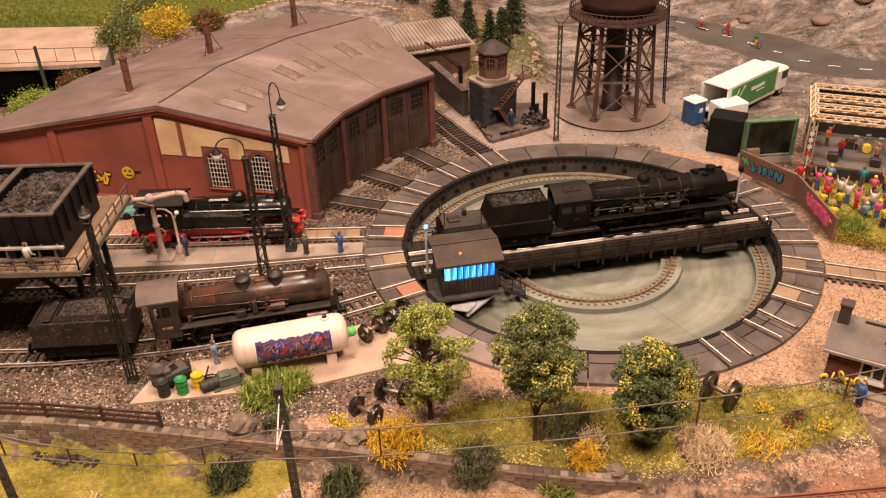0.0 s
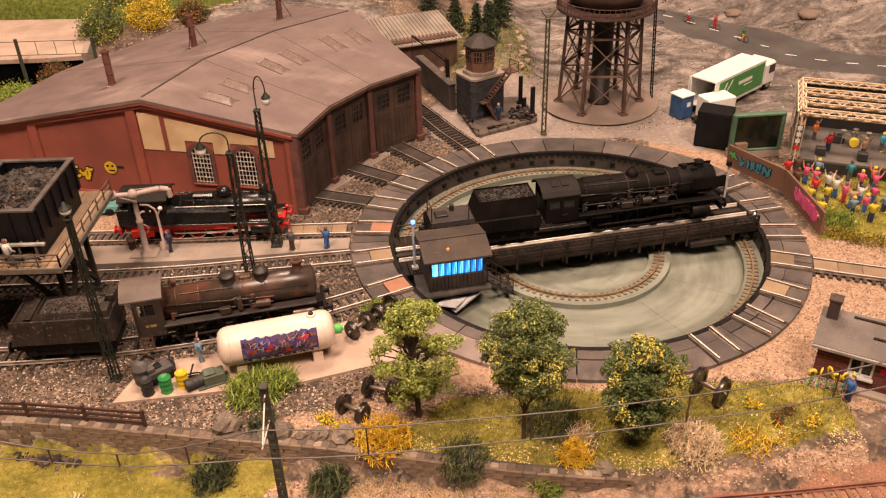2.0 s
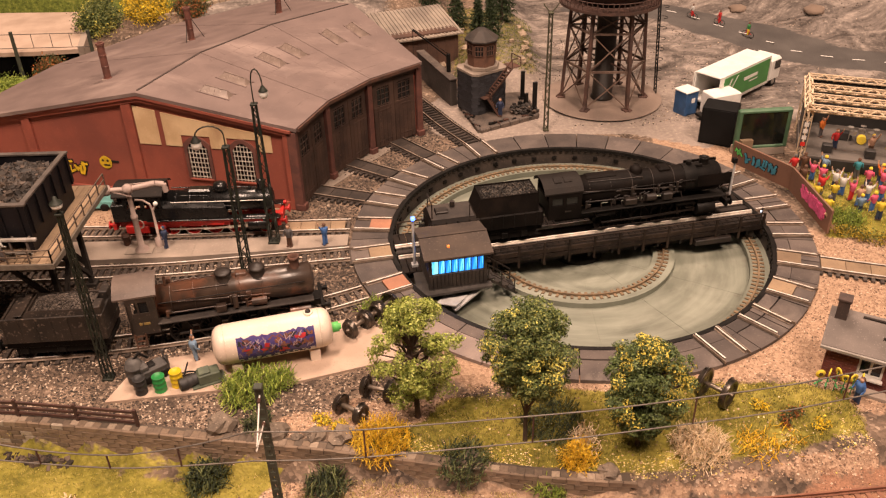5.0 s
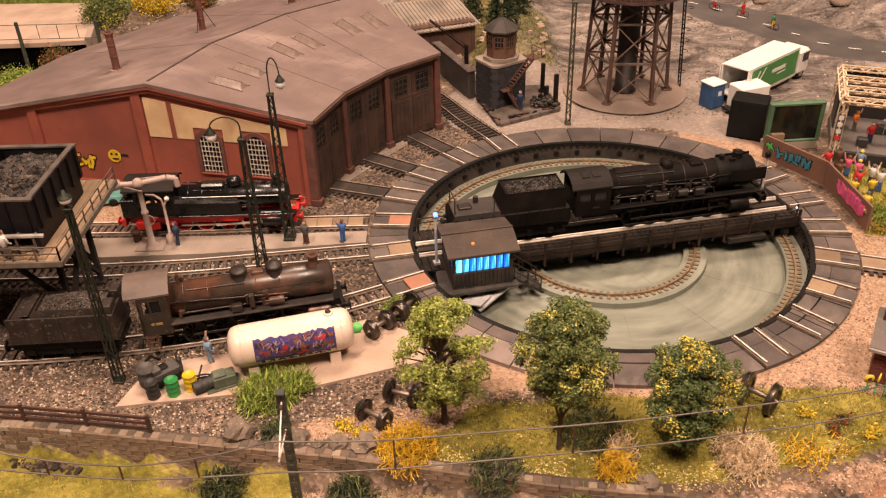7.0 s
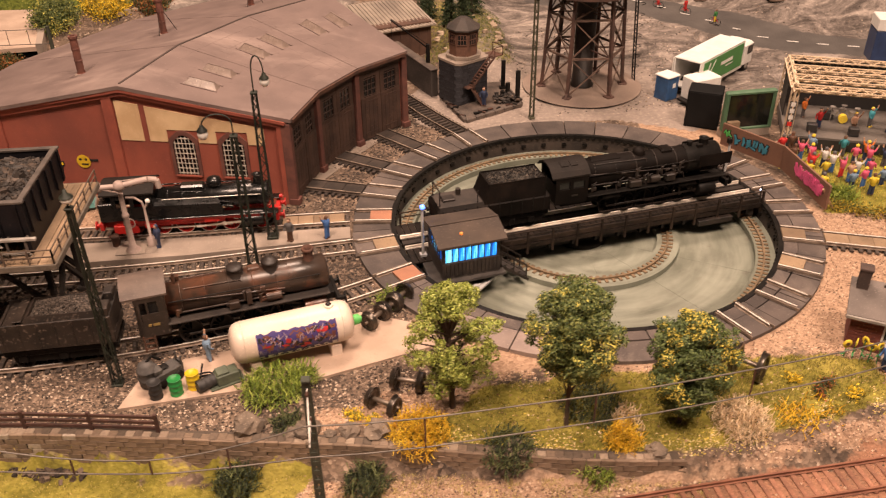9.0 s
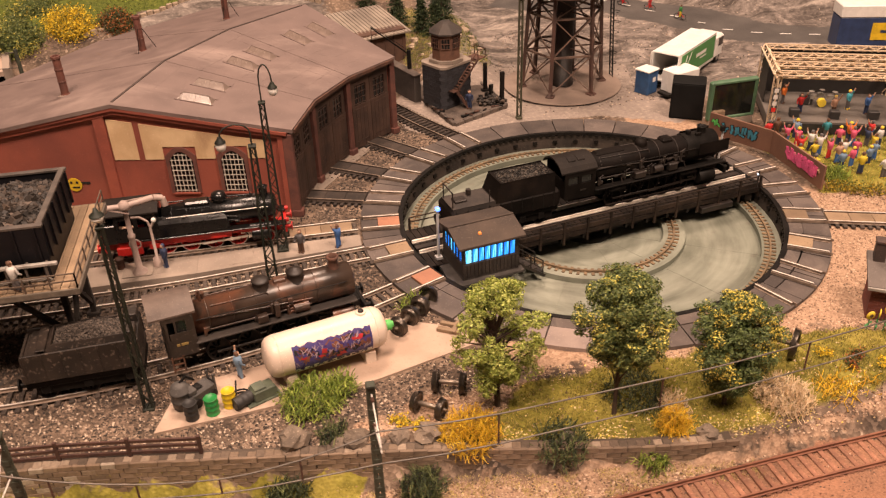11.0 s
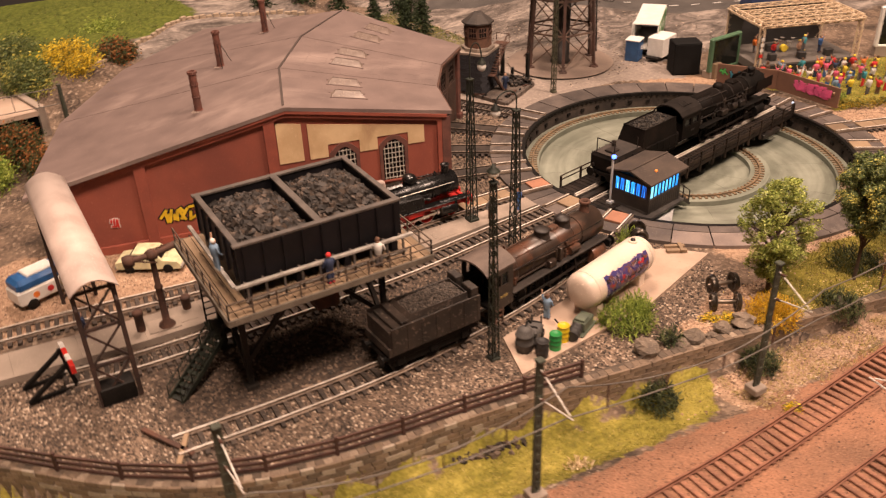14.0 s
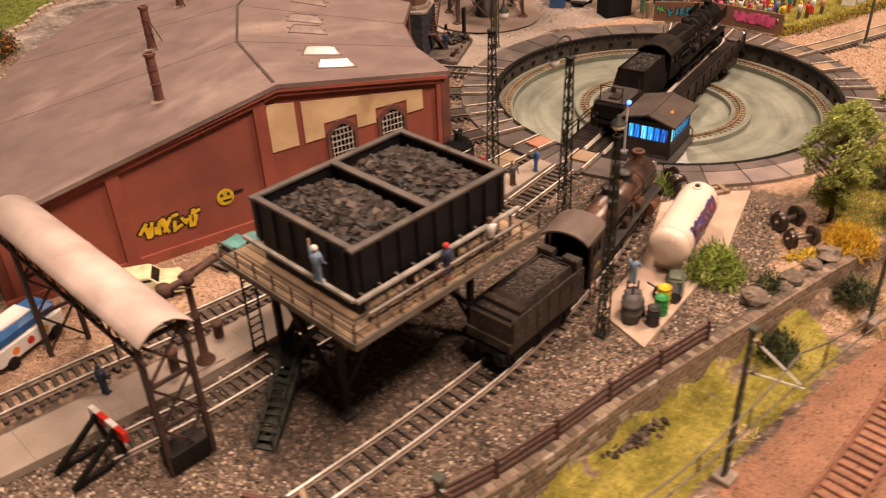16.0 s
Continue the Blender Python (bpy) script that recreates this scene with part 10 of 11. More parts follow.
# loudspeaker stack, screens
mat("speaker_black", (0.010, 0.010, 0.010), 0.75, other=(0.007, 0.007, 0.007), bump=0.05, spec=0.15)
sp = thing("speaker_tower", 28.35, 80.75, 0.0, -27, "tall black loudspeaker tower beside the green screen", "speaker")
part("case", Mesh().box((0, 0, 1.95), (3.3, 2.4, 3.9), bev=0.1), M["speaker_black"], sp)
part("grille", Mesh().box((0, -1.22, 1.95), (2.9, 0.06, 3.5), bev=0.02), M["speaker_black"], sp)
solid("cardboard_box", Mesh().box((0, 0, 0.9), (1.2, 0.9, 1.8), bev=0.04), M["planks"], "tan packing box beside the speaker tower", "box", 29.9, 77.2, 0.0, 10)
mat("screen_green", (0.085, 0.17, 0.095), 0.5, other=(0.06, 0.125, 0.07))
mat("screen_dark", (0.010, 0.012, 0.010), 0.12, bump=0.0)


def screen(x, y, rz, w, h, z, frame_mat, label):
    ob = thing("video_screen", x, y, z, rz, label, "screen", "video screens")
    m = Mesh()
    m.box((0, 0, h - 0.2), (w, 0.6, 0.45), bev=0.15).box((0, 0, 0.2), (w, 0.6, 0.45), bev=0.15)
    m.box((-w / 2 + 0.2, 0, h / 2), (0.42, 0.6, h), bev=0.15).box((w / 2 - 0.2, 0, h / 2), (0.42, 0.6, h), bev=0.15)
    part("frame", m, frame_mat, ob)
    part("display", Mesh().box((0, 0, h / 2), (w - 0.6, 0.4, h - 0.6)), M["screen_dark"], ob, "dark glossy display")
    part("stand", Mesh().box((0, 0.3, -z / 2 + 0.05), (w * 0.95, 1.2, z + 0.1), bev=0.05), M["concrete"], ob)


screen(31.45, 77.5, 4, 5.2, 4.05, 0.7, M["screen_green"], "large dark video screen in a green frame")
screen(53.6, 69.6, -35, 6.2, 5.0, 1.2, M["truck_white"], "large dark video screen in a white frame")

# board fence round the festival ground
bf = thing("board_fence", 0, 0, 0, 0, "brown board fence with sprayed lettering along the rim", "fence")
mat("board_brown", (0.20, 0.105, 0.068), 0.8, other=(0.155, 0.08, 0.053), scale=40)
mat("board_top", (0.42, 0.27, 0.16), 0.8)
C1, C2, C3 = Vector((28.15, 75.3)), Vector((31.65, 69.7)), Vector((32.05, 61.9))
for i, (a2, b2) in enumerate(((C1, C2), (C2, C3))):
    d2 = (b2 - a2).normalized()
    rz = math.degrees(math.atan2(d2.y, d2.x))
    c = (a2 + b2) / 2
    pn = part("board", Mesh().box((0, 0, 1.25), ((b2 - a2).length - 0.06, 0.18, 2.2), bev=0.02), M["board_brown"], bf, at=(c.x, c.y, 0.2), rz=rz)
    n3 = Vector((d2.y, -d2.x))

    def on_board(s, z, o, c=c, d2=d2, n3=n3):
        p2 = Vector((0, 0)) + Vector((s, 0))
        return (s, -0.09 - o + 0.02, 1.3 + 0.85 * z)

    if i == 0:
        graffiti("graffiti", on_board, 3.6, 1.1, M["paint_teal"], M["paint_black"], pn, 3, 6, "dark teal graffiti lettering")
        graffiti("graffiti", lambda s, z, o: on_board(s - 2.5, z + 0.3, o), 0.9, 0.8, M["paint_green"], M["paint_black"], pn, 12, 2, "green painted mark")
    else:
        graffiti("graffiti", lambda s, z, o: on_board(s + 0.7, z + 0.1, o), 4.4, 1.3, M["paint_pink"], M["paint_pink"], pn, 9, 9, "bright pink graffiti lettering")
for y in (62.5, 66.0, 69.0):
    part("prop", Mesh().bar((31.75, y, 2.0), (33.0, y, 0.1), 0.16), M["board_top"], bf)

# ---- stage ----
st = thing("festival_stage", 34.1, 74.7, 0.0, -20.4, "open-air stage with a pale truss roof and black backdrop", "stage")
mat("truss_tan", (0.68, 0.54, 0.38), 0.6, other=(0.58, 0.45, 0.31))
mat("stage_grey", (0.12, 0.105, 0.092), 0.7, other=(0.08, 0.07, 0.062), spots=(0.18, 0.16, 0.14), scale=40)
W, D, H = 12.9, 8.2, 5.95
part("floor", Mesh().box((W / 2, D / 2, 0.8), (W, D, 1.0), bev=0.05), M["stage_grey"], st, "dark grey stage floor")
part("floor_front", Mesh().box((W / 2, -0.06, 0.6), (W, 0.08, 1.0)), M["drum_black"], st)
part("backdrop", Mesh().box((W / 2, D - 0.2, 3.6), (W - 0.4, 0.12, 4.8)).box((0.15, D - 1.8, 3.6), (0.1, 3.4, 4.8)), M["drum_black"], st, "black cloth backdrop")


def truss(m, a, b, w=0.5):
    a, b = Vector(a), Vector(b)
    d = (b - a).normalized()
    s = d.orthogonal().normalized()
    u = d.cross(s)
    cs = [s * (w / 2) + u * (w / 2), s * (w / 2) - u * (w / 2), -s * (w / 2) - u * (w / 2), -s * (w / 2) + u * (w / 2)]
    for c in cs:
        m.bar(a + c, b + c, 0.11)
    n = max(3, int((b - a).length / 0.7))
    for i in range(n):
        p, q3 = a + (b - a) * (i / n), a + (b - a) * ((i + 1) / n)
        for k in range(4):
            c, e = cs[k], cs[(k + 1) % 4]
            m.bar(p + (c if i % 2 else e), q3 + (e if i % 2 else c), 0.08)
    return m


for x in (0.2, W - 0.2):
    for y in (0.2, D - 0.2):
        part("truss_leg", truss(Mesh(), (x, y, 0), (x, y, H)), M["truss_tan"], st)
for y in (0.1, 2.8, 5.4, D - 0.1):
    part("truss_beam", truss(Mesh(), (0, y, H), (W, y, H)), M["truss_tan"], st)
for x in (0.1, W - 0.1):
    part("truss_beam", truss(Mesh(), (x, 0, H), (x, D, H)), M["truss_tan"], st)
part("letter_sign", Mesh().box((0.2, -0.15, 3.4), (0.6, 0.06, 2.6)), M["machine_grey"], st)
for k in range(4):
    part("sign_bar", Mesh().box((0.2, -0.2, 4.4 - 0.65 * k), (0.4, 0.03, 0.4)), M["paint_red"] if k == 3 else M["paint_white"], st)
for x, y, w in ((2.5, 1.2, 0.9), (6.2, 1.0, 0.9), (9.8, 1.2, 1.0), (4.2, 4.6, 1.2)):
    part("monitor_box", Mesh().box((x, y, 1.75), (w, 0.7, 0.8), bev=0.06), M["drum_black"], st)
rz0 = radians(-20.4)


def on_stage(x, y):
    return 34.1 + x * math.cos(rz0) - y * math.sin(rz0), 74.7 + x * math.sin(rz0) + y * math.cos(rz0)


for i, (x, y, top, legs) in enumerate(((3.2, 2.2, "red", "navy"), (6.3, 1.9, "skin", "brown"), (9.5, 2.6, "blue", "navy"), (8.0, 3.6, "teal", "grey"), (2.0, 4.6, "orange", "grey"))):
    gx, gy = on_stage(x, y)
    figurine(gx, gy, 1.3, 250 + 15 * i, top, legs, "small painted musician figurine on the stage", arms="up", group="musician figurines", hair="yellow" if i % 2 else "brown")
dx, dy = on_stage(5.6, 4.4)
dk = thing("drum_kit", dx, dy, 1.3, 250, "small drum kit with a yellow bass drum on the stage", "drum kit")
part("bass_drum", Mesh().turned([(0.42, -0.25), (0.42, 0.25)], (0.4, 0, 0.45), 18, "x"), FIG["yellow"], dk)
for k, (x, y) in enumerate(((0, -0.8), (0, 0.8), (-0.5, 0))):
    part("tom", Mesh().turned([(0.32, 0.7), (0.32, 1.1)], (x, y, 0), 14), M["bare_steel"], dk)
    part("cymbal", Mesh().turned([(0.02, 1.6), (0.28, 1.57)], (x + 0.3, y * 1.4, 0), 14).rod((x + 0.3, y * 1.4, 0), (x + 0.3, y * 1.4, 1.6), 0.03), M["bare_steel"], dk)

# crowd of figurines on the grass
q = random.Random(77)
tops = ["red", "orange", "yellow", "white", "pink", "teal", "yellow", "skin", "white", "white", "red", "pink", "brown", "sky", "navy"]
legsc = ["navy", "blue", "grey", "brown", "teal", "red"]
placed = []
tries = 0
while len(placed) < 44 and tries < 6000:
    tries += 1
    x, y = q.uniform(32.8, 48.5), q.uniform(60.8, 75)
    if in_poly(x, y, [(33.0, 64.2), (33.1, 69.6), (31.2, 73.6), (33.6, 74.3), (46.5, 69.3), (48.0, 63.0), (40.5, 61.4), (35.2, 63.9)]) > -0.2:
        continue
    if q.random() > 0.35 + 0.65 * smoothstep(62, 69, y):
        continue
    if any((x - a2) ** 2 + (y - b2) ** 2 < 1.05 for a2, b2 in placed):
        continue
    placed.append((x, y))
    figurine(x, y, 0.05, q.uniform(40, 110), q.choice(tops), q.choice(legsc), "small painted spectator figurine on the festival grass", arms=q.choice(["down", "down", "up", "both"]), hair=q.choice(["brown", "brown", "yellow", "grey"]), scale=q.uniform(0.92, 1.06), group="spectator figurines")

# hedge
q = random.Random(15)
M["hedge"] = island_material("hedge", [(0.20, 0.15, 0.015), (0.34, 0.24, 0.02), (0.12, 0.12, 0.02), (0.45, 0.32, 0.03), (0.09, 0.10, 0.02)], 0.8)
hl = spline([(32.7, 62.5), (36.0, 60.8), (40.6, 59.6), (50.6, 57.4), (60, 55.8)], 0.35)
straw_tuft(34.6, 64.3, 1.3, 1.1, 44, "tuft_light", "fresh green bush inside the hedge", 420)
m = Mesh()
for x, y, a2 in hl:
    for k in range(4):
        leaves(m, (x + q.uniform(-0.4, 0.4), y + q.uniform(-0.4, 0.4), 0.45 + q.uniform(-0.2, 0.25)), 0.28, 16, 0.12, q)
tagged(solid("hedge", m, M["hedge"], "low yellow-green hedge round the festival ground", "hedge"), kind="stuff")

# semi-trailer at the back
sm = thing("semi_trailer", 51.6, 91.3, 0.0, -15, "dark blue semi-trailer with a white roof and yellow panel", "trailer")
mat("trailer_blue", (0.03, 0.055, 0.14), 0.45, bump=0.02)
part("body", Mesh().box((7.5, 1.4, 3.4), (15, 2.8, 3.6), bev=0.08), M["trailer_blue"], sm)
part("roof", Mesh().box((7.5, 1.4, 5.9), (15.1, 2.9, 1.4), bev=0.1), M["truck_white"], sm)
part("panel", Mesh().box((7.4, -0.03, 3.6), (7.4, 0.05, 2.0)), M["paint_yellow"], sm, "yellow panel with a thin dark bar")
part("panel_bar", Mesh().box((7.2, -0.07, 3.6), (5.0, 0.03, 0.3)), M["trailer_blue"], sm)
part("panel", Mesh().box((12.4, -0.03, 3.7), (2.0, 0.05, 1.6)), M["drum_black"], sm)
part("chassis", Mesh().box((7.5, 1.4, 1.3), (14, 1.4, 0.4)), M["black_iron"], sm)
for x in (2.0, 3.4, 4.8, 12.5):
    for s in (0.3, 2.5):
        part("wheel", Mesh().turned([(0.25, -0.2), (0.6, -0.18), (0.6, 0.18), (0.25, 0.2)], (x, s, 0.6), 16, "y"), M["black_iron"], sm)


def car(x, y, z, rz, body, label, name="car", size=1.0, roof=None):
    """A small saloon: body with sloped cabin, windows and wheels."""
    ob = thing(name, x, y, z, rz, label, "car", "parked cars")
    m = Mesh()
    prof = [(-2.4, 0.35), (-2.45, 0.85), (-1.6, 1.0), (-1.1, 1.6), (0.5, 1.62), (1.1, 1.05), (2.2, 0.92), (2.4, 0.7), (2.4, 0.35)]
    k = len(prof)
    pts = [(a2 * size, (-0.82 if 1.05 < b2 else -0.95) * size, b2 * size) for a2, b2 in prof] + [(a2 * size, (0.82 if 1.05 < b2 else 0.95) * size, b2 * size) for a2, b2 in prof]
    m.add(pts, [tuple(range(k)), tuple(range(2 * k - 1, k - 1, -1))] + [(i, k + i, k + (i + 1) % k, (i + 1) % k) for i in range(k)])
    b = part("body", m, body, ob)
    wm = [Mesh().box((0.83 * size, 0, 1.33 * size), (0.06, 1.4 * size, 0.55 * size), ry=-46), Mesh().box((-1.38 * size, 0, 1.32 * size), (0.06, 1.4 * size, 0.5 * size), ry=40)]
    for s in (-1, 1):
        wm += [Mesh().box((-0.75 * size, s * 0.86 * size, 1.28 * size), (0.85 * size, 0.06, 0.42 * size)), Mesh().box((0.25 * size, s * 0.86 * size, 1.28 * size), (0.8 * size, 0.06, 0.42 * size))]
    pieces("window", wm, M["window_dark"], b)
    for xx in (-1.45, 1.45):
        for s in (-1, 1):
            part("wheel", Mesh().turned([(0.15, -0.13), (0.38, -0.12), (0.38, 0.12), (0.15, 0.13)], (xx * size, s * 0.88 * size, 0.38 * size), 14, "y"), M["black_iron"], ob)
    pieces("bumper", [Mesh().box((2.45 * size, 0, 0.5 * size), (0.12, 1.9 * size, 0.16)), Mesh().box((-2.48 * size, 0, 0.5 * size), (0.12, 1.9 * size, 0.16))], M["bare_steel"], ob)
    return ob


mat("car_teal", (0.16, 0.42, 0.40), 0.35, bump=0.02)
mat("car_cream", (0.74, 0.70, 0.44), 0.3, bump=0.02)
mat("car_red", (0.55, 0.03, 0.03), 0.35, bump=0.02)
mat("van_blue", (0.03, 0.13, 0.36), 0.4, bump=0.02)
car(-31.2, 70.2, 0.0, 10, M["car_teal"], "turquoise model car parked along the shed", size=0.85)
car(-38.0, 71.2, 0.0, -32, M["car_cream"], "pale cream model car parked along the shed wall", size=1.05)
car(70.5, 74, 0.0, 30, M["car_red"], "small red model car parked at the back")
vn = thing("camper_van", -45.8, 71.6, 0.0, 20, "blue and white model camper van", "van")
part("body", Mesh().box((0, 0, 1.05), (5.0, 2.0, 1.3), bev=0.2), M["truck_white"], vn)
part("upper", Mesh().box((-0.1, 0, 1.95), (4.6, 1.9, 1.0), bev=0.3), M["van_blue"], vn, "blue upper half")
part("roof_hatch", Mesh().box((-0.3, 0, 2.5), (2.2, 1.3, 0.25), bev=0.08), M["truck_white"], vn)
for xx in (-1.6, 1.6):
    for s in (-1, 1):
        part("wheel", Mesh().turned([(0.2, -0.13), (0.42, -0.12), (0.42, 0.12), (0.2, 0.13)], (xx, s * 0.95, 0.42), 14, "y"), M["black_iron"], vn)
for k in range(3):
    part("painted_flower", Mesh().turned([(0.25, -0.02), (0.25, 0.02)], (-1.2 + 1.1 * k, -1.01, 1.05), 10, "y"), FIG[("orange", "red", "yellow")[k]], vn)

# cyclists on the far road
for i, (x, y) in enumerate(((34.4, 114.4), (37.4, 112.2), (39.8, 107.8), (29.5, 119.0))):
    z = height(x, y) + 0.02
    bk = thing("bicycle", x, y, z, 125, "tiny model bicycle on the far road", "bicycle", "bicycles")
    for s in (-0.5, 0.5):
        part("wheel", Mesh().turned([(0.36, -0.04), (0.4, 0), (0.36, 0.04), (0.33, 0), (0.36, -0.04)], (s, 0, 0.4), 14, "y"), M["black_iron"], bk)
    part("frame", Mesh().bar((-0.5, 0, 0.4), (0.05, 0, 0.85), 0.06).bar((0.05, 0, 0.85), (0.5, 0, 0.4), 0.06).bar((-0.1, 0, 0.35), (0.35, 0, 0.95), 0.06), FIG["red"], bk)
    figurine(x, y, z + 0.35, 125, ("white", "red", "green", "orange")[i], ("red", "red", "yellow", "navy")[i], "tiny cyclist figurine on a bicycle", scale=0.8, arms="down", group="cyclist figurines")

# road marks
rl = spline([(24, 124), (32.8, 116.7), (42.3, 106.4), (45.4, 104), (48.7, 102.3), (56.1, 100), (66, 97), (80, 93.5)], 3.6)
for x, y, a2 in rl:
    solid("road_mark", Mesh().box((0, 0, 0), (1.4, 0.2, 0.03)), M["truck_white"], "short white dash on the far road", "marking", x, y, height(x, y) + 0.05, a2, group="road marks", kind="structure")

# ---- conifers and shrubs behind ----
M["needle"] = island_material("needle", [(0.020, 0.035, 0.014), (0.035, 0.055, 0.018), (0.05, 0.075, 0.025), (0.028, 0.045, 0.016)], 0.8)


def conifer(x, y, h, r, seed):
    q = random.Random(seed)
    ob = thing("fir_tree", x, y, height(x, y) - 0.1, 0, "dark green model fir tree on the slope", "tree", "fir trees")
    part("trunk", Mesh().rod((0, 0, 0), (0, 0, h * 0.95), 0.2, 0.05, 7), M["bark"], ob)
    m = Mesh()
    for k in range(int(15 * h)):
        t = (k + q.random()) / (15 * h)
        z = 0.35 + t * (h - 0.4)
        ang = k * 2.4 + q.uniform(-0.4, 0.4)
        rr = r * (1 - t) ** 0.85 * q.uniform(0.7, 1.1) + 0.1
        tip = Vector((rr * math.cos(ang), rr * math.sin(ang), z - 0.25 * rr))
        for j in range(3):
            c = Vector((0, 0, z)).lerp(tip, 0.4 + 0.3 * j)
            leaves(m, c, 0.15, 13, 0.13, q, 0.5)
    tagged(part("needles", m, M["needle"], ob), kind="stuff")


for i, (x, y, h, r) in enumerate(((-0.5, 116, 5.5, 1.7), (3.0, 112.5, 5.6, 1.7), (7.0, 106.5, 5.6, 1.5), (8.9, 113, 6.2, 1.6), (-5, 117, 5.2, 1.6), (-10, 119, 5.2, 1.6), (5.6, 109, 4.6, 1.3), (9.6, 118, 6.0, 1.7))):
    conifer(x, y, h, r, i)
mat("pale_rock", (0.42, 0.33, 0.24), 0.9, other=(0.30, 0.23, 0.165), bump=0.4)
q = random.Random(5)
for i in range(34):
    x, y = q.uniform(0, 12), q.uniform(99, 114)
    r = q.uniform(0.2, 0.6)
    solid("rock", Mesh().blob((0, 0, r * 0.3), r, i, 0.3, 0.7, 7), M["pale_rock"], "pale tan rock on the wooded slope", "rock", x, y, height(x, y), 0, group="slope rocks")
edge = spline([(-34, 108.2), (-27, 112.6), (-20, 117.0), (-12, 116.5), (-6, 113.5)], 0.9)
for i, (x, y, a2) in enumerate(edge):
    r = 0.32 + 0.1 * math.sin(i * 2.3)
    solid("edging_stone", Mesh().box((0, 0, 0.1), (0.75, 0.4, 2 * r), 0, 0.08), M["pale_rock"], "small pale edging stone along the rear meadow", "stone", x, y, height(x, y), a2 + 7 * math.sin(i * 1.7), group="edging stones")
for i, (x, y, r, h, leaf, lab) in enumerate(((-36.0, 109.4, 2.7, 4.6, "leaf_yellow", "bright yellow flowering bush behind the shed"), (-40.9, 106.2, 2.4, 4.8, "leaf_dark", "dark green bush behind the shed"), (-30.7, 110.4, 2.0, 3.8, "leaf_red", "reddish autumn bush behind the shed"),
        (-43.6, 96.6, 1.9, 4.6, "leaf_red", "dark bush with reddish tips before the plateau"), (-48.0, 94.0, 2.6, 3.4, "tuft_light", "fresh green bush beside the shed"), (-47.5, 104, 2.6, 4.0, "leaf_dark", "dark green bush behind the shed"),
        (-41.5, 93.0, 2.0, 3.0, "leaf_red", "reddish bush at the shed's back"), (-30, 121, 2.6, 3.0, "tuft_light", "fresh green bush on the meadow"), (-41, 115.5, 3.0, 4.6, "leaf_dark", "dark green bush behind the shed"), (53, 62, 2.4, 3.4, "leaf_gold", "golden bush beside the festival ground"), (58, 66, 3.0, 4.0, "leaf_gold", "golden bush beside the festival ground"))):
    bush(x, y, r, h, 60 + i, leaf, lab, 130, 95, 0.125, z=min(height(x, y), 4.2), group="rear bushes")

# plateau at the left rear; a black sheet in front paints the unlit void below
pl = thing("rear_plateau", 0, 0, 0, 0, "sandy plateau edge with a black sheet painting the unlit void below", "embankment", kind="structure")
part("deck", Mesh().prism([(-80, 97.5), (-45.3, 98.3), (-41.2, 98.8), (-44.6, 113.3), (-80, 115)], 4.6, 5.1), M["pad"], pl)
part("end_wall", Mesh().prism([(-41.2, 98.8), (-40.5, 98.9), (-43.9, 113.4), (-44.6, 113.3)], -0.2, 5.4), M["concrete"], pl)
part("dark_front", Mesh().prism([(-80, 97.8), (-45.3, 98.6), (-41.3, 99.1), (-41.4, 100.0), (-80, 99.0)], -0.2, 4.6), M["unlit_void_black"], pl)
for i, x in enumerate((-38.9, -47.6, -57, -66)):
    y, z = 97.2, 1.6
    solid("wire_post", Mesh().rod((0, 0, 0), (0, 0, 6.2), 0.24, 0.2, n=8), M["mast_green"], "dark wooden wire post before the plateau", "post", x, y, z, group="wire posts")
    if i:
        x0 = (-38.9, -47.6, -57)[i - 1]
        for h in (4.3, 5.9):
            solid("post_wire", Mesh().rod((x0, y, z + h), (x, y, z + h), 0.045, n=5), M["wire"], "thin wire between posts", "wire", group="post wires")
        for k in range(1, 4):
            solid("wire_dropper", Mesh().rod((x0 + (x - x0) * k / 4, y, z + 4.3), (x0 + (x - x0) * k / 4, y, z + 5.9), 0.04, n=5), M["wire"], "thin dropper between two wires", "wire", group="wire droppers")
# rough brown hillside at the right rear and the layout's backdrop
mat("hill_rock", (0.24, 0.175, 0.13), 0.95, other=(0.13, 0.095, 0.075), spots=(0.36, 0.28, 0.21), scale=18, fine=160, mix=1.2, bump=0.6)
for i in range(14):
    q = random.Random(200 + i)
    x = 24 + 4.4 * i + q.uniform(-1, 1)
    y = lerp_line(ROAD_FAR, x) + q.uniform(3.0, 12.0)
    r = q.uniform(0.8, 1.7)
    solid("hill_boulder", Mesh().blob((0, 0, -0.25 * r), r, 300 + i, 0.13, 0.45, 14, smooth=True), M["hill_rock"], "rough brown rock on the rear hillside", "rock", x, y, height(x, y), 0, group="hillside rocks")

# ---- loose gravel, grass fibres ----
M["gravel"] = island_material("gravel", [(0.055, 0.041, 0.032), (0.12, 0.087, 0.065), (0.032, 0.025, 0.020), (0.28, 0.205, 0.15), (0.042, 0.032, 0.026), (0.54, 0.44, 0.34), (0.085, 0.063, 0.048), (0.18, 0.13, 0.095)], 0.9)
M["gravel_dark"] = island_material("gravel_dark", [(0.038, 0.029, 0.023), (0.075, 0.055, 0.042), (0.025, 0.019, 0.016), (0.13, 0.097, 0.073), (0.03, 0.024, 0.02), (0.22, 0.17, 0.13), (0.05, 0.038, 0.030)], 0.9)
M["gravel_pale"] = island_material("gravel_pale", [(0.36, 0.24, 0.16), (0.48, 0.34, 0.235), (0.27, 0.17, 0.115), (0.60, 0.46, 0.34), (0.18, 0.112, 0.076), (0.12, 0.08, 0.056)], 0.9)
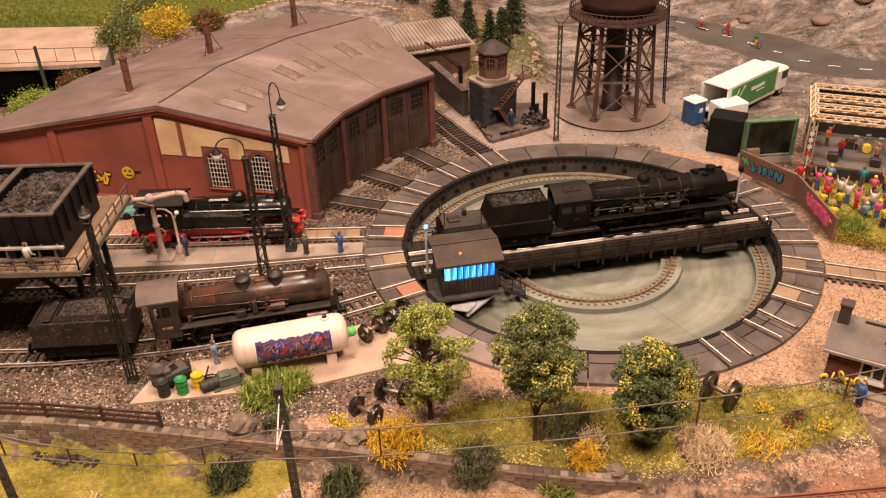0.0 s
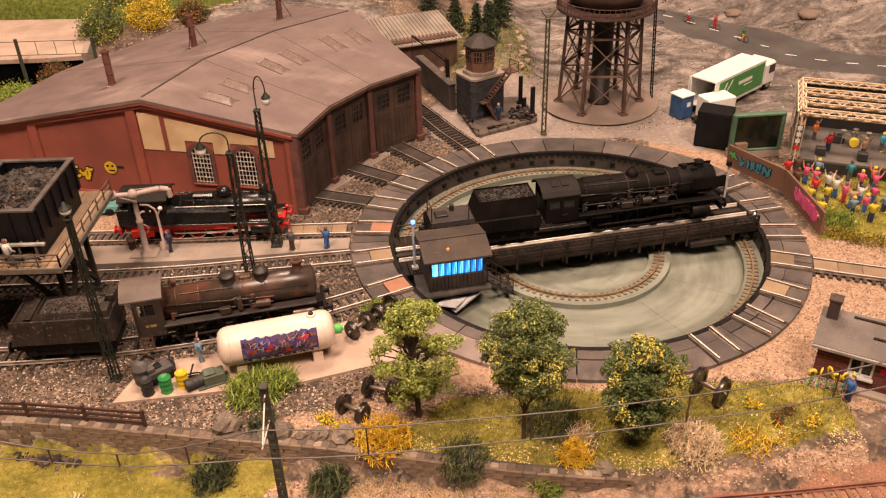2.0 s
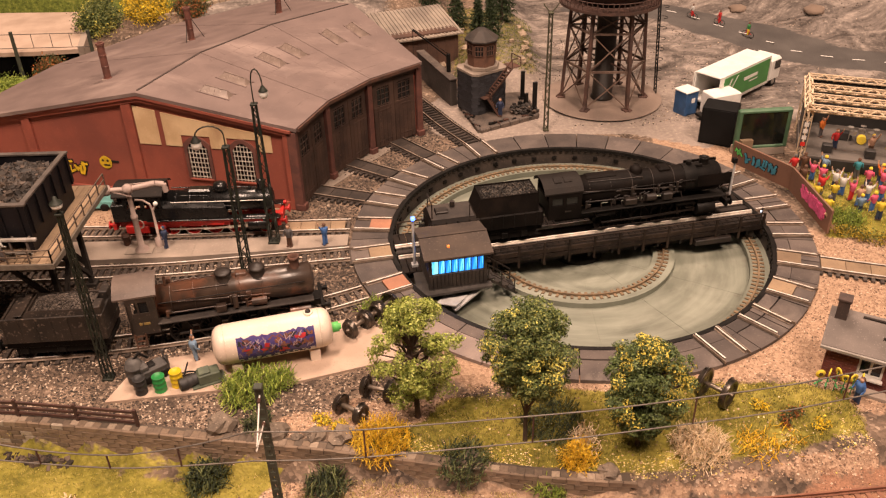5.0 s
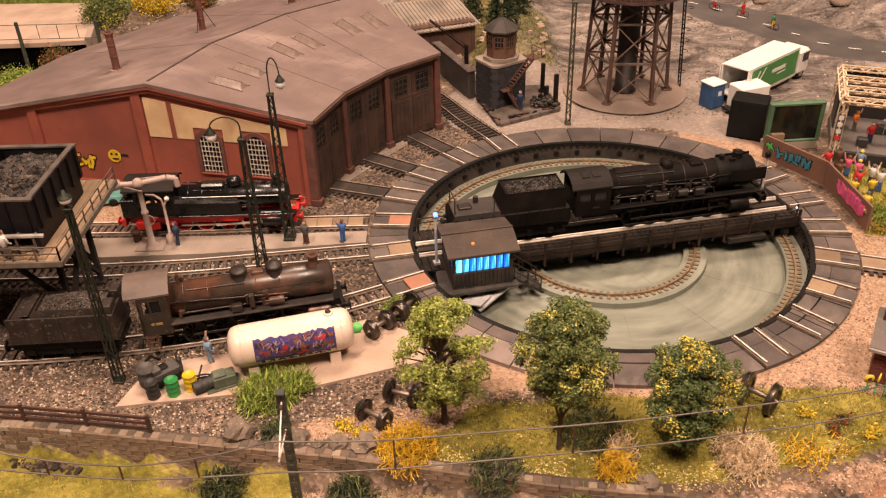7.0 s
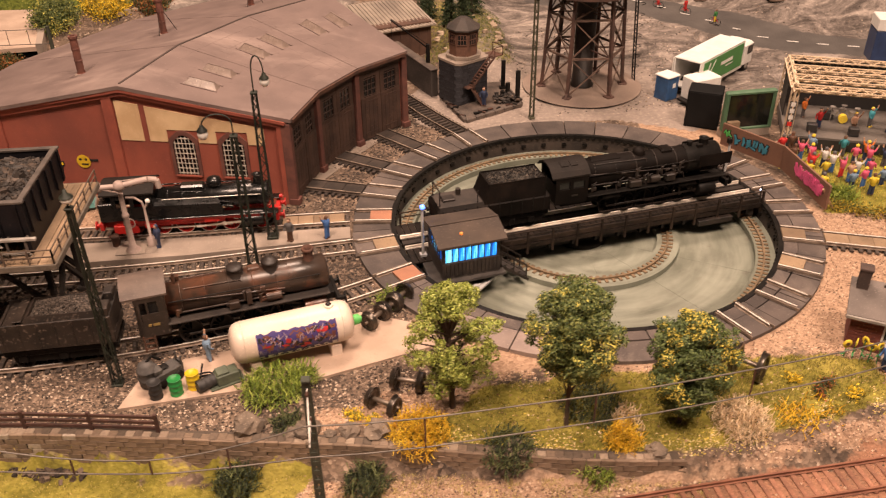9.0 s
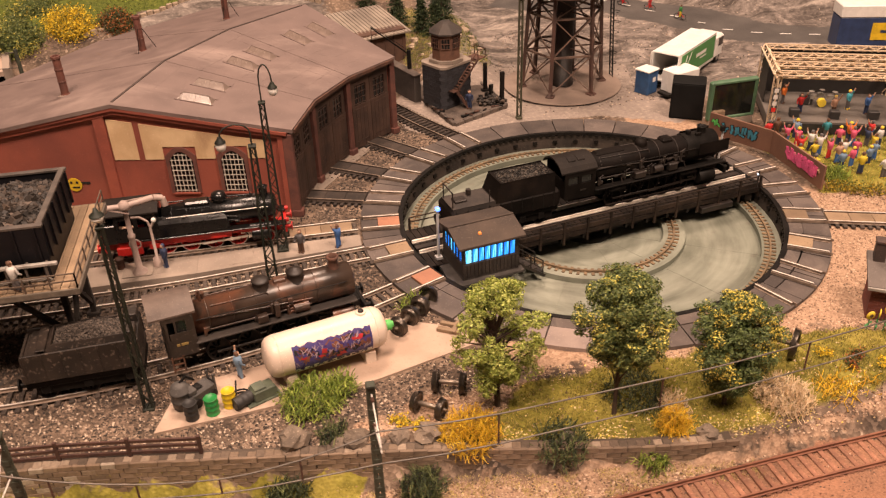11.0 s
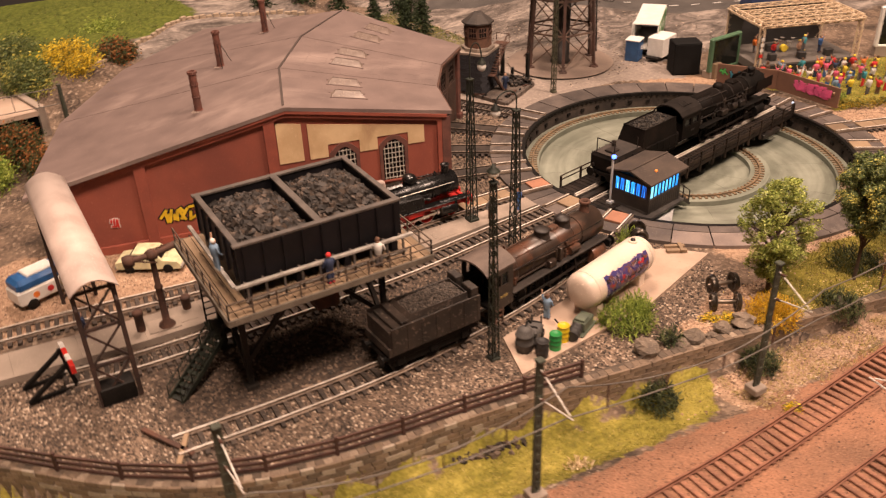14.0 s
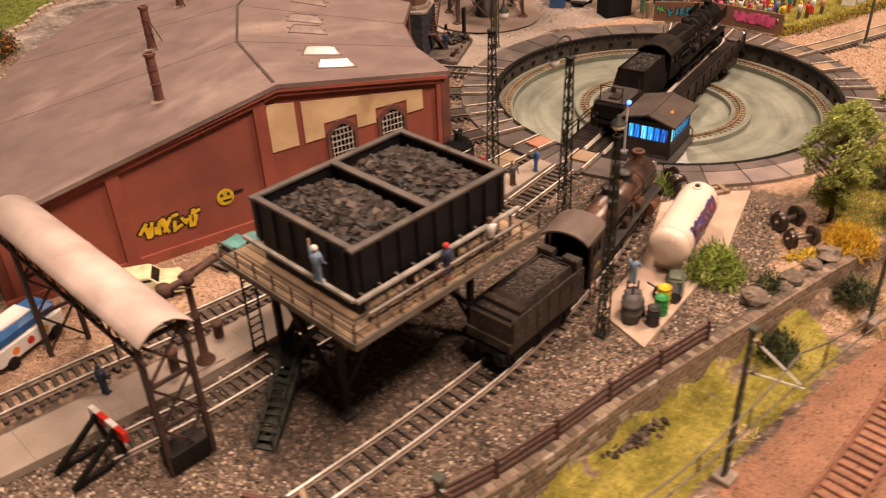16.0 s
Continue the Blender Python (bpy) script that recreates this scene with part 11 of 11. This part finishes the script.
M["gravel_rust"] = island_material("gravel_rust", [(0.20, 0.10, 0.062), (0.29, 0.14, 0.082), (0.14, 0.072, 0.048), (0.35, 0.19, 0.122), (0.11, 0.074, 0.056)], 0.9)
M["gravel_coal"] = island_material("gravel_coal", [(0.022, 0.018, 0.015), (0.05, 0.038, 0.030), (0.085, 0.063, 0.048), (0.20, 0.145, 0.105), (0.03, 0.024, 0.02)], 0.8)
M["grass_fibre"] = island_material("grass_fibre", [(0.27, 0.235, 0.034), (0.36, 0.30, 0.05), (0.18, 0.175, 0.028), (0.44, 0.35, 0.08), (0.12, 0.125, 0.024), (0.58, 0.46, 0.18), (0.23, 0.21, 0.033)], 0.85)
M["grass_olive"] = island_material("grass_olive", [(0.18, 0.155, 0.026), (0.25, 0.205, 0.034), (0.125, 0.118, 0.02), (0.33, 0.265, 0.055), (0.085, 0.085, 0.018), (0.46, 0.36, 0.12), (0.15, 0.135, 0.024)], 0.85)
M["grass_green"] = island_material("grass_green", [(0.08, 0.11, 0.022), (0.11, 0.145, 0.028), (0.15, 0.175, 0.042), (0.055, 0.08, 0.018), (0.21, 0.205, 0.06)], 0.85)
OCT = [(0, 2, 4), (2, 1, 4), (1, 3, 4), (3, 0, 4), (2, 0, 5), (1, 2, 5), (3, 1, 5), (0, 3, 5)]


def scatter_stones(name, label, mt, box, count, want, seed, lo=0.05, hi=0.13):
    q = random.Random(seed)
    m = Mesh()
    made = 0
    for _ in range(count * 6):
        if made >= count:
            break
        x, y = q.uniform(box[0], box[1]), q.uniform(box[2], box[3])
        if math.hypot(x - TX, y - TY) < RIM_R + 0.15 or not want(x, y, q):
            continue
        z, r = height(x, y), lo + (hi - lo) * q.random() ** 2
        j = lambda: r * q.uniform(0.6, 1.2)
        m.add([(x - j(), y, z + 0.2 * r), (x + j(), y, z + 0.2 * r), (x, y - j(), z + 0.1 * r), (x, y + j(), z + 0.1 * r), (x, y, z + j()), (x, y, z - r)], OCT)
        made += 1
    tagged(solid(name, m, mt, label, "gravel"), kind="stuff")


PAD = [(-21.7, 44.1), (-9.5, 45.6), (-1.0, 48.3), (-3.0, 50.6), (-6.8, 52.3), (-13, 49.6), (-20.5, 48.0)]


def on_base(x, y, q):
    g = zones(x, y)
    return max(g[:7]) < 0.4 and y > lerp_line(WALL, x) + 0.5 and in_poly(x, y, PAD) > 0.1


scatter_stones("yard_gravel", "loose grey-brown gravel over the yard", M["gravel"], (-52, -2, 41, 62), 26000, on_base, 1)
scatter_stones("shed_gravel", "loose dark grey-brown gravel before the shed", M["gravel_dark"], (-14, 8, 66, 90), 7000, lambda x, y, q: max(zones(x, y)[1:6]) < 0.4, 2)
scatter_stones("pale_gravel", "pale sandy gravel round the turntable", M["gravel_pale"], (18, 40, 41, 62), 7000, lambda x, y, q: zones(x, y)[1] > 0.5 and zones(x, y)[0] < 0.5, 3, 0.04, 0.1)
scatter_stones("sandy_gravel", "pale sandy gravel on the wall top and verge", M["gravel_pale"], (-14, 26, 34, 45), 6500, lambda x, y, q: zones(x, y)[1] > 0.4 and zones(x, y)[0] < 0.6 or q.random() < 0.04, 4, 0.04, 0.11)
scatter_stones("bank_crumbs", "pale yellow foam crumbs strewn on the bank", M["crumb"], (-5, 26, 36.5, 45), 2600, lambda x, y, q: q.random() < 0.03 + 0.5 * max(0.0, lumps(x, y, 2.2, 51)) ** 2 + 0.9 * smoothstep(1.5, 0.3, abs(y - lerp_line(WALL, x) - 1.0)) * (lumps(x, y, 3, 52) > -0.1), 19, 0.03, 0.085)
scatter_stones("red_ballast", "fine rust-red ballast of the main line", M["gravel_rust"], (-45, 32, 24, 38), 14000, lambda x, y, q: zones(x, y)[2] > 0.5, 5, 0.04, 0.085)
scatter_stones("coal_spill", "spilled coal bits under the bunker", M["gravel_coal"], (-41, -3, 51, 60), 7000, lambda x, y, q: zones(x, y)[5] > 0.4, 6, 0.05, 0.14)
scatter_stones("shed_side_gravel", "pale pinkish gravel along the shed", M["gravel_pale"], (-50, -14, 66, 78), 6000, lambda x, y, q: zones(x, y)[1] > 0.5, 8, 0.04, 0.1)
scatter_stones("rear_debris", "pale chips strewn over the muddy rear ground", M["gravel"], (12, 62, 84, 112), 3200, lambda x, y, q: zones(x, y)[7] > 0.5 and zones(x, y)[4] < 0.3 and q.random() < 0.2 + 0.8 * (lumps(x, y, 5, 21) > 0.1), 9, 0.04, 0.14)


def scatter_grass(name, label, mt, box, count, want, seed, hmin=0.2, hmax=0.5):
    q = random.Random(seed)
    m = Mesh()
    made = 0
    for _ in range(count * 8):
        if made >= count:
            break
        x, y = q.uniform(box[0], box[1]), q.uniform(box[2], box[3])
        if not want(x, y, q) or math.hypot(x - TX, y - TY) < RIM_R + 0.15:
            continue
        z = height(x, y) - 0.03
        for _ in range(4):
            bx, by = x + q.gauss(0, 0.12), y + q.gauss(0, 0.12)
            h = q.uniform(hmin, hmax)
            a, lean = q.uniform(0, 6.283), q.uniform(0.05, 0.8) * h
            ca, sa = math.cos(a), math.sin(a)
            m.add([(bx - 0.022 * sa, by + 0.022 * ca, z), (bx + 0.022 * sa, by - 0.022 * ca, z), (bx + lean * ca, by + lean * sa, z + h)], [(0, 1, 2)])
            made += 1
    tagged(solid(name, m, mt, label, "grass"), kind="stuff")


scatter_grass("bank_grass", "olive yellow-green static grass on the bank", M["grass_olive"], (-6, 28, 36, 46), 30000, lambda x, y, q: zones(x, y)[0] > 0.45 and lumps(x, y, 1.4, 41) > -0.35, 11, 0.08, 0.26)
scatter_grass("verge_grass", "yellow-green static grass below the wall", M["grass_fibre"], (-52, -8, 34, 52), 26000, lambda x, y, q: zones(x, y)[0] > 0.45 and y < lerp_line(WALL, x), 12, 0.07, 0.18)
M["grass_bright"] = island_material("grass_bright", [(0.24, 0.30, 0.05), (0.34, 0.36, 0.07), (0.18, 0.24, 0.04), (0.50, 0.44, 0.10), (0.60, 0.48, 0.06)], 0.85)
scatter_grass("festival_grass", "bright green static grass of the festival ground", M["grass_bright"], (31, 60, 56, 76), 12000, lambda x, y, q: zones(x, y)[0] > 0.45, 13, 0.15, 0.35)
M["grass_straw"] = island_material("grass_straw", [(0.55, 0.43, 0.20), (0.46, 0.36, 0.14), (0.62, 0.50, 0.26), (0.36, 0.30, 0.08), (0.28, 0.24, 0.06)], 0.85)
scatter_grass("straw_grass", "pale straw-coloured static grass at the wall foot", M["grass_straw"], (-10, 12, 34.4, 38.6), 9000, lambda x, y, q: y < lerp_line(WALL, x) - 0.3 and lumps(x, y, 1.6, 31) > -0.15, 17, 0.1, 0.26)
scatter_grass("meadow_grass", "fresh green static grass of the rear meadow", M["grass_green"], (-75, -6, 104, 136), 12000, lambda x, y, q: zones(x, y)[6] > 0.45, 14, 0.2, 0.5)
scatter_grass("slope_grass", "yellowish static grass between the firs", M["grass_green"], (-2, 14, 96, 118), 9000, lambda x, y, q: zones(x, y)[0] > 0.2, 15, 0.15, 0.4)

# ---- the exhibition hall round the layout ----
mat("hall_paint", (0.055, 0.050, 0.046), 0.9, other=(0.042, 0.038, 0.035), scale=3, fine=30, bump=0.05)
mat("hall_floor", (0.10, 0.09, 0.085), 0.7, other=(0.08, 0.075, 0.07), scale=4, fine=40)
solid("hall_floor", Mesh().box((10, 60, -105), (380, 380, 10)), M["hall_floor"], "dark hall floor far below the layout", "floor", kind="structure")
solid("hall_ceiling", Mesh().box((10, 60, 225), (380, 380, 10)), M["hall_paint"], "plain dark hall ceiling", "ceiling", kind="structure")
for n, (x, y, sx, sy) in enumerate(((10, 245, 380, 10), (10, -125, 380, 10), (195, 60, 10, 360), (-175, 60, 10, 360))):
    solid(("wall_north", "wall_south", "wall_east", "wall_west")[n], Mesh().box((x, y, 60), (sx, sy, 320)), M["hall_paint"], "plain dark hall wall", "wall", kind="structure")
solid("layout_table", Mesh().box((10, 79, -55), (168, 122, 90)), M["hall_floor"], "dark table body under the layout", "table", kind="structure")
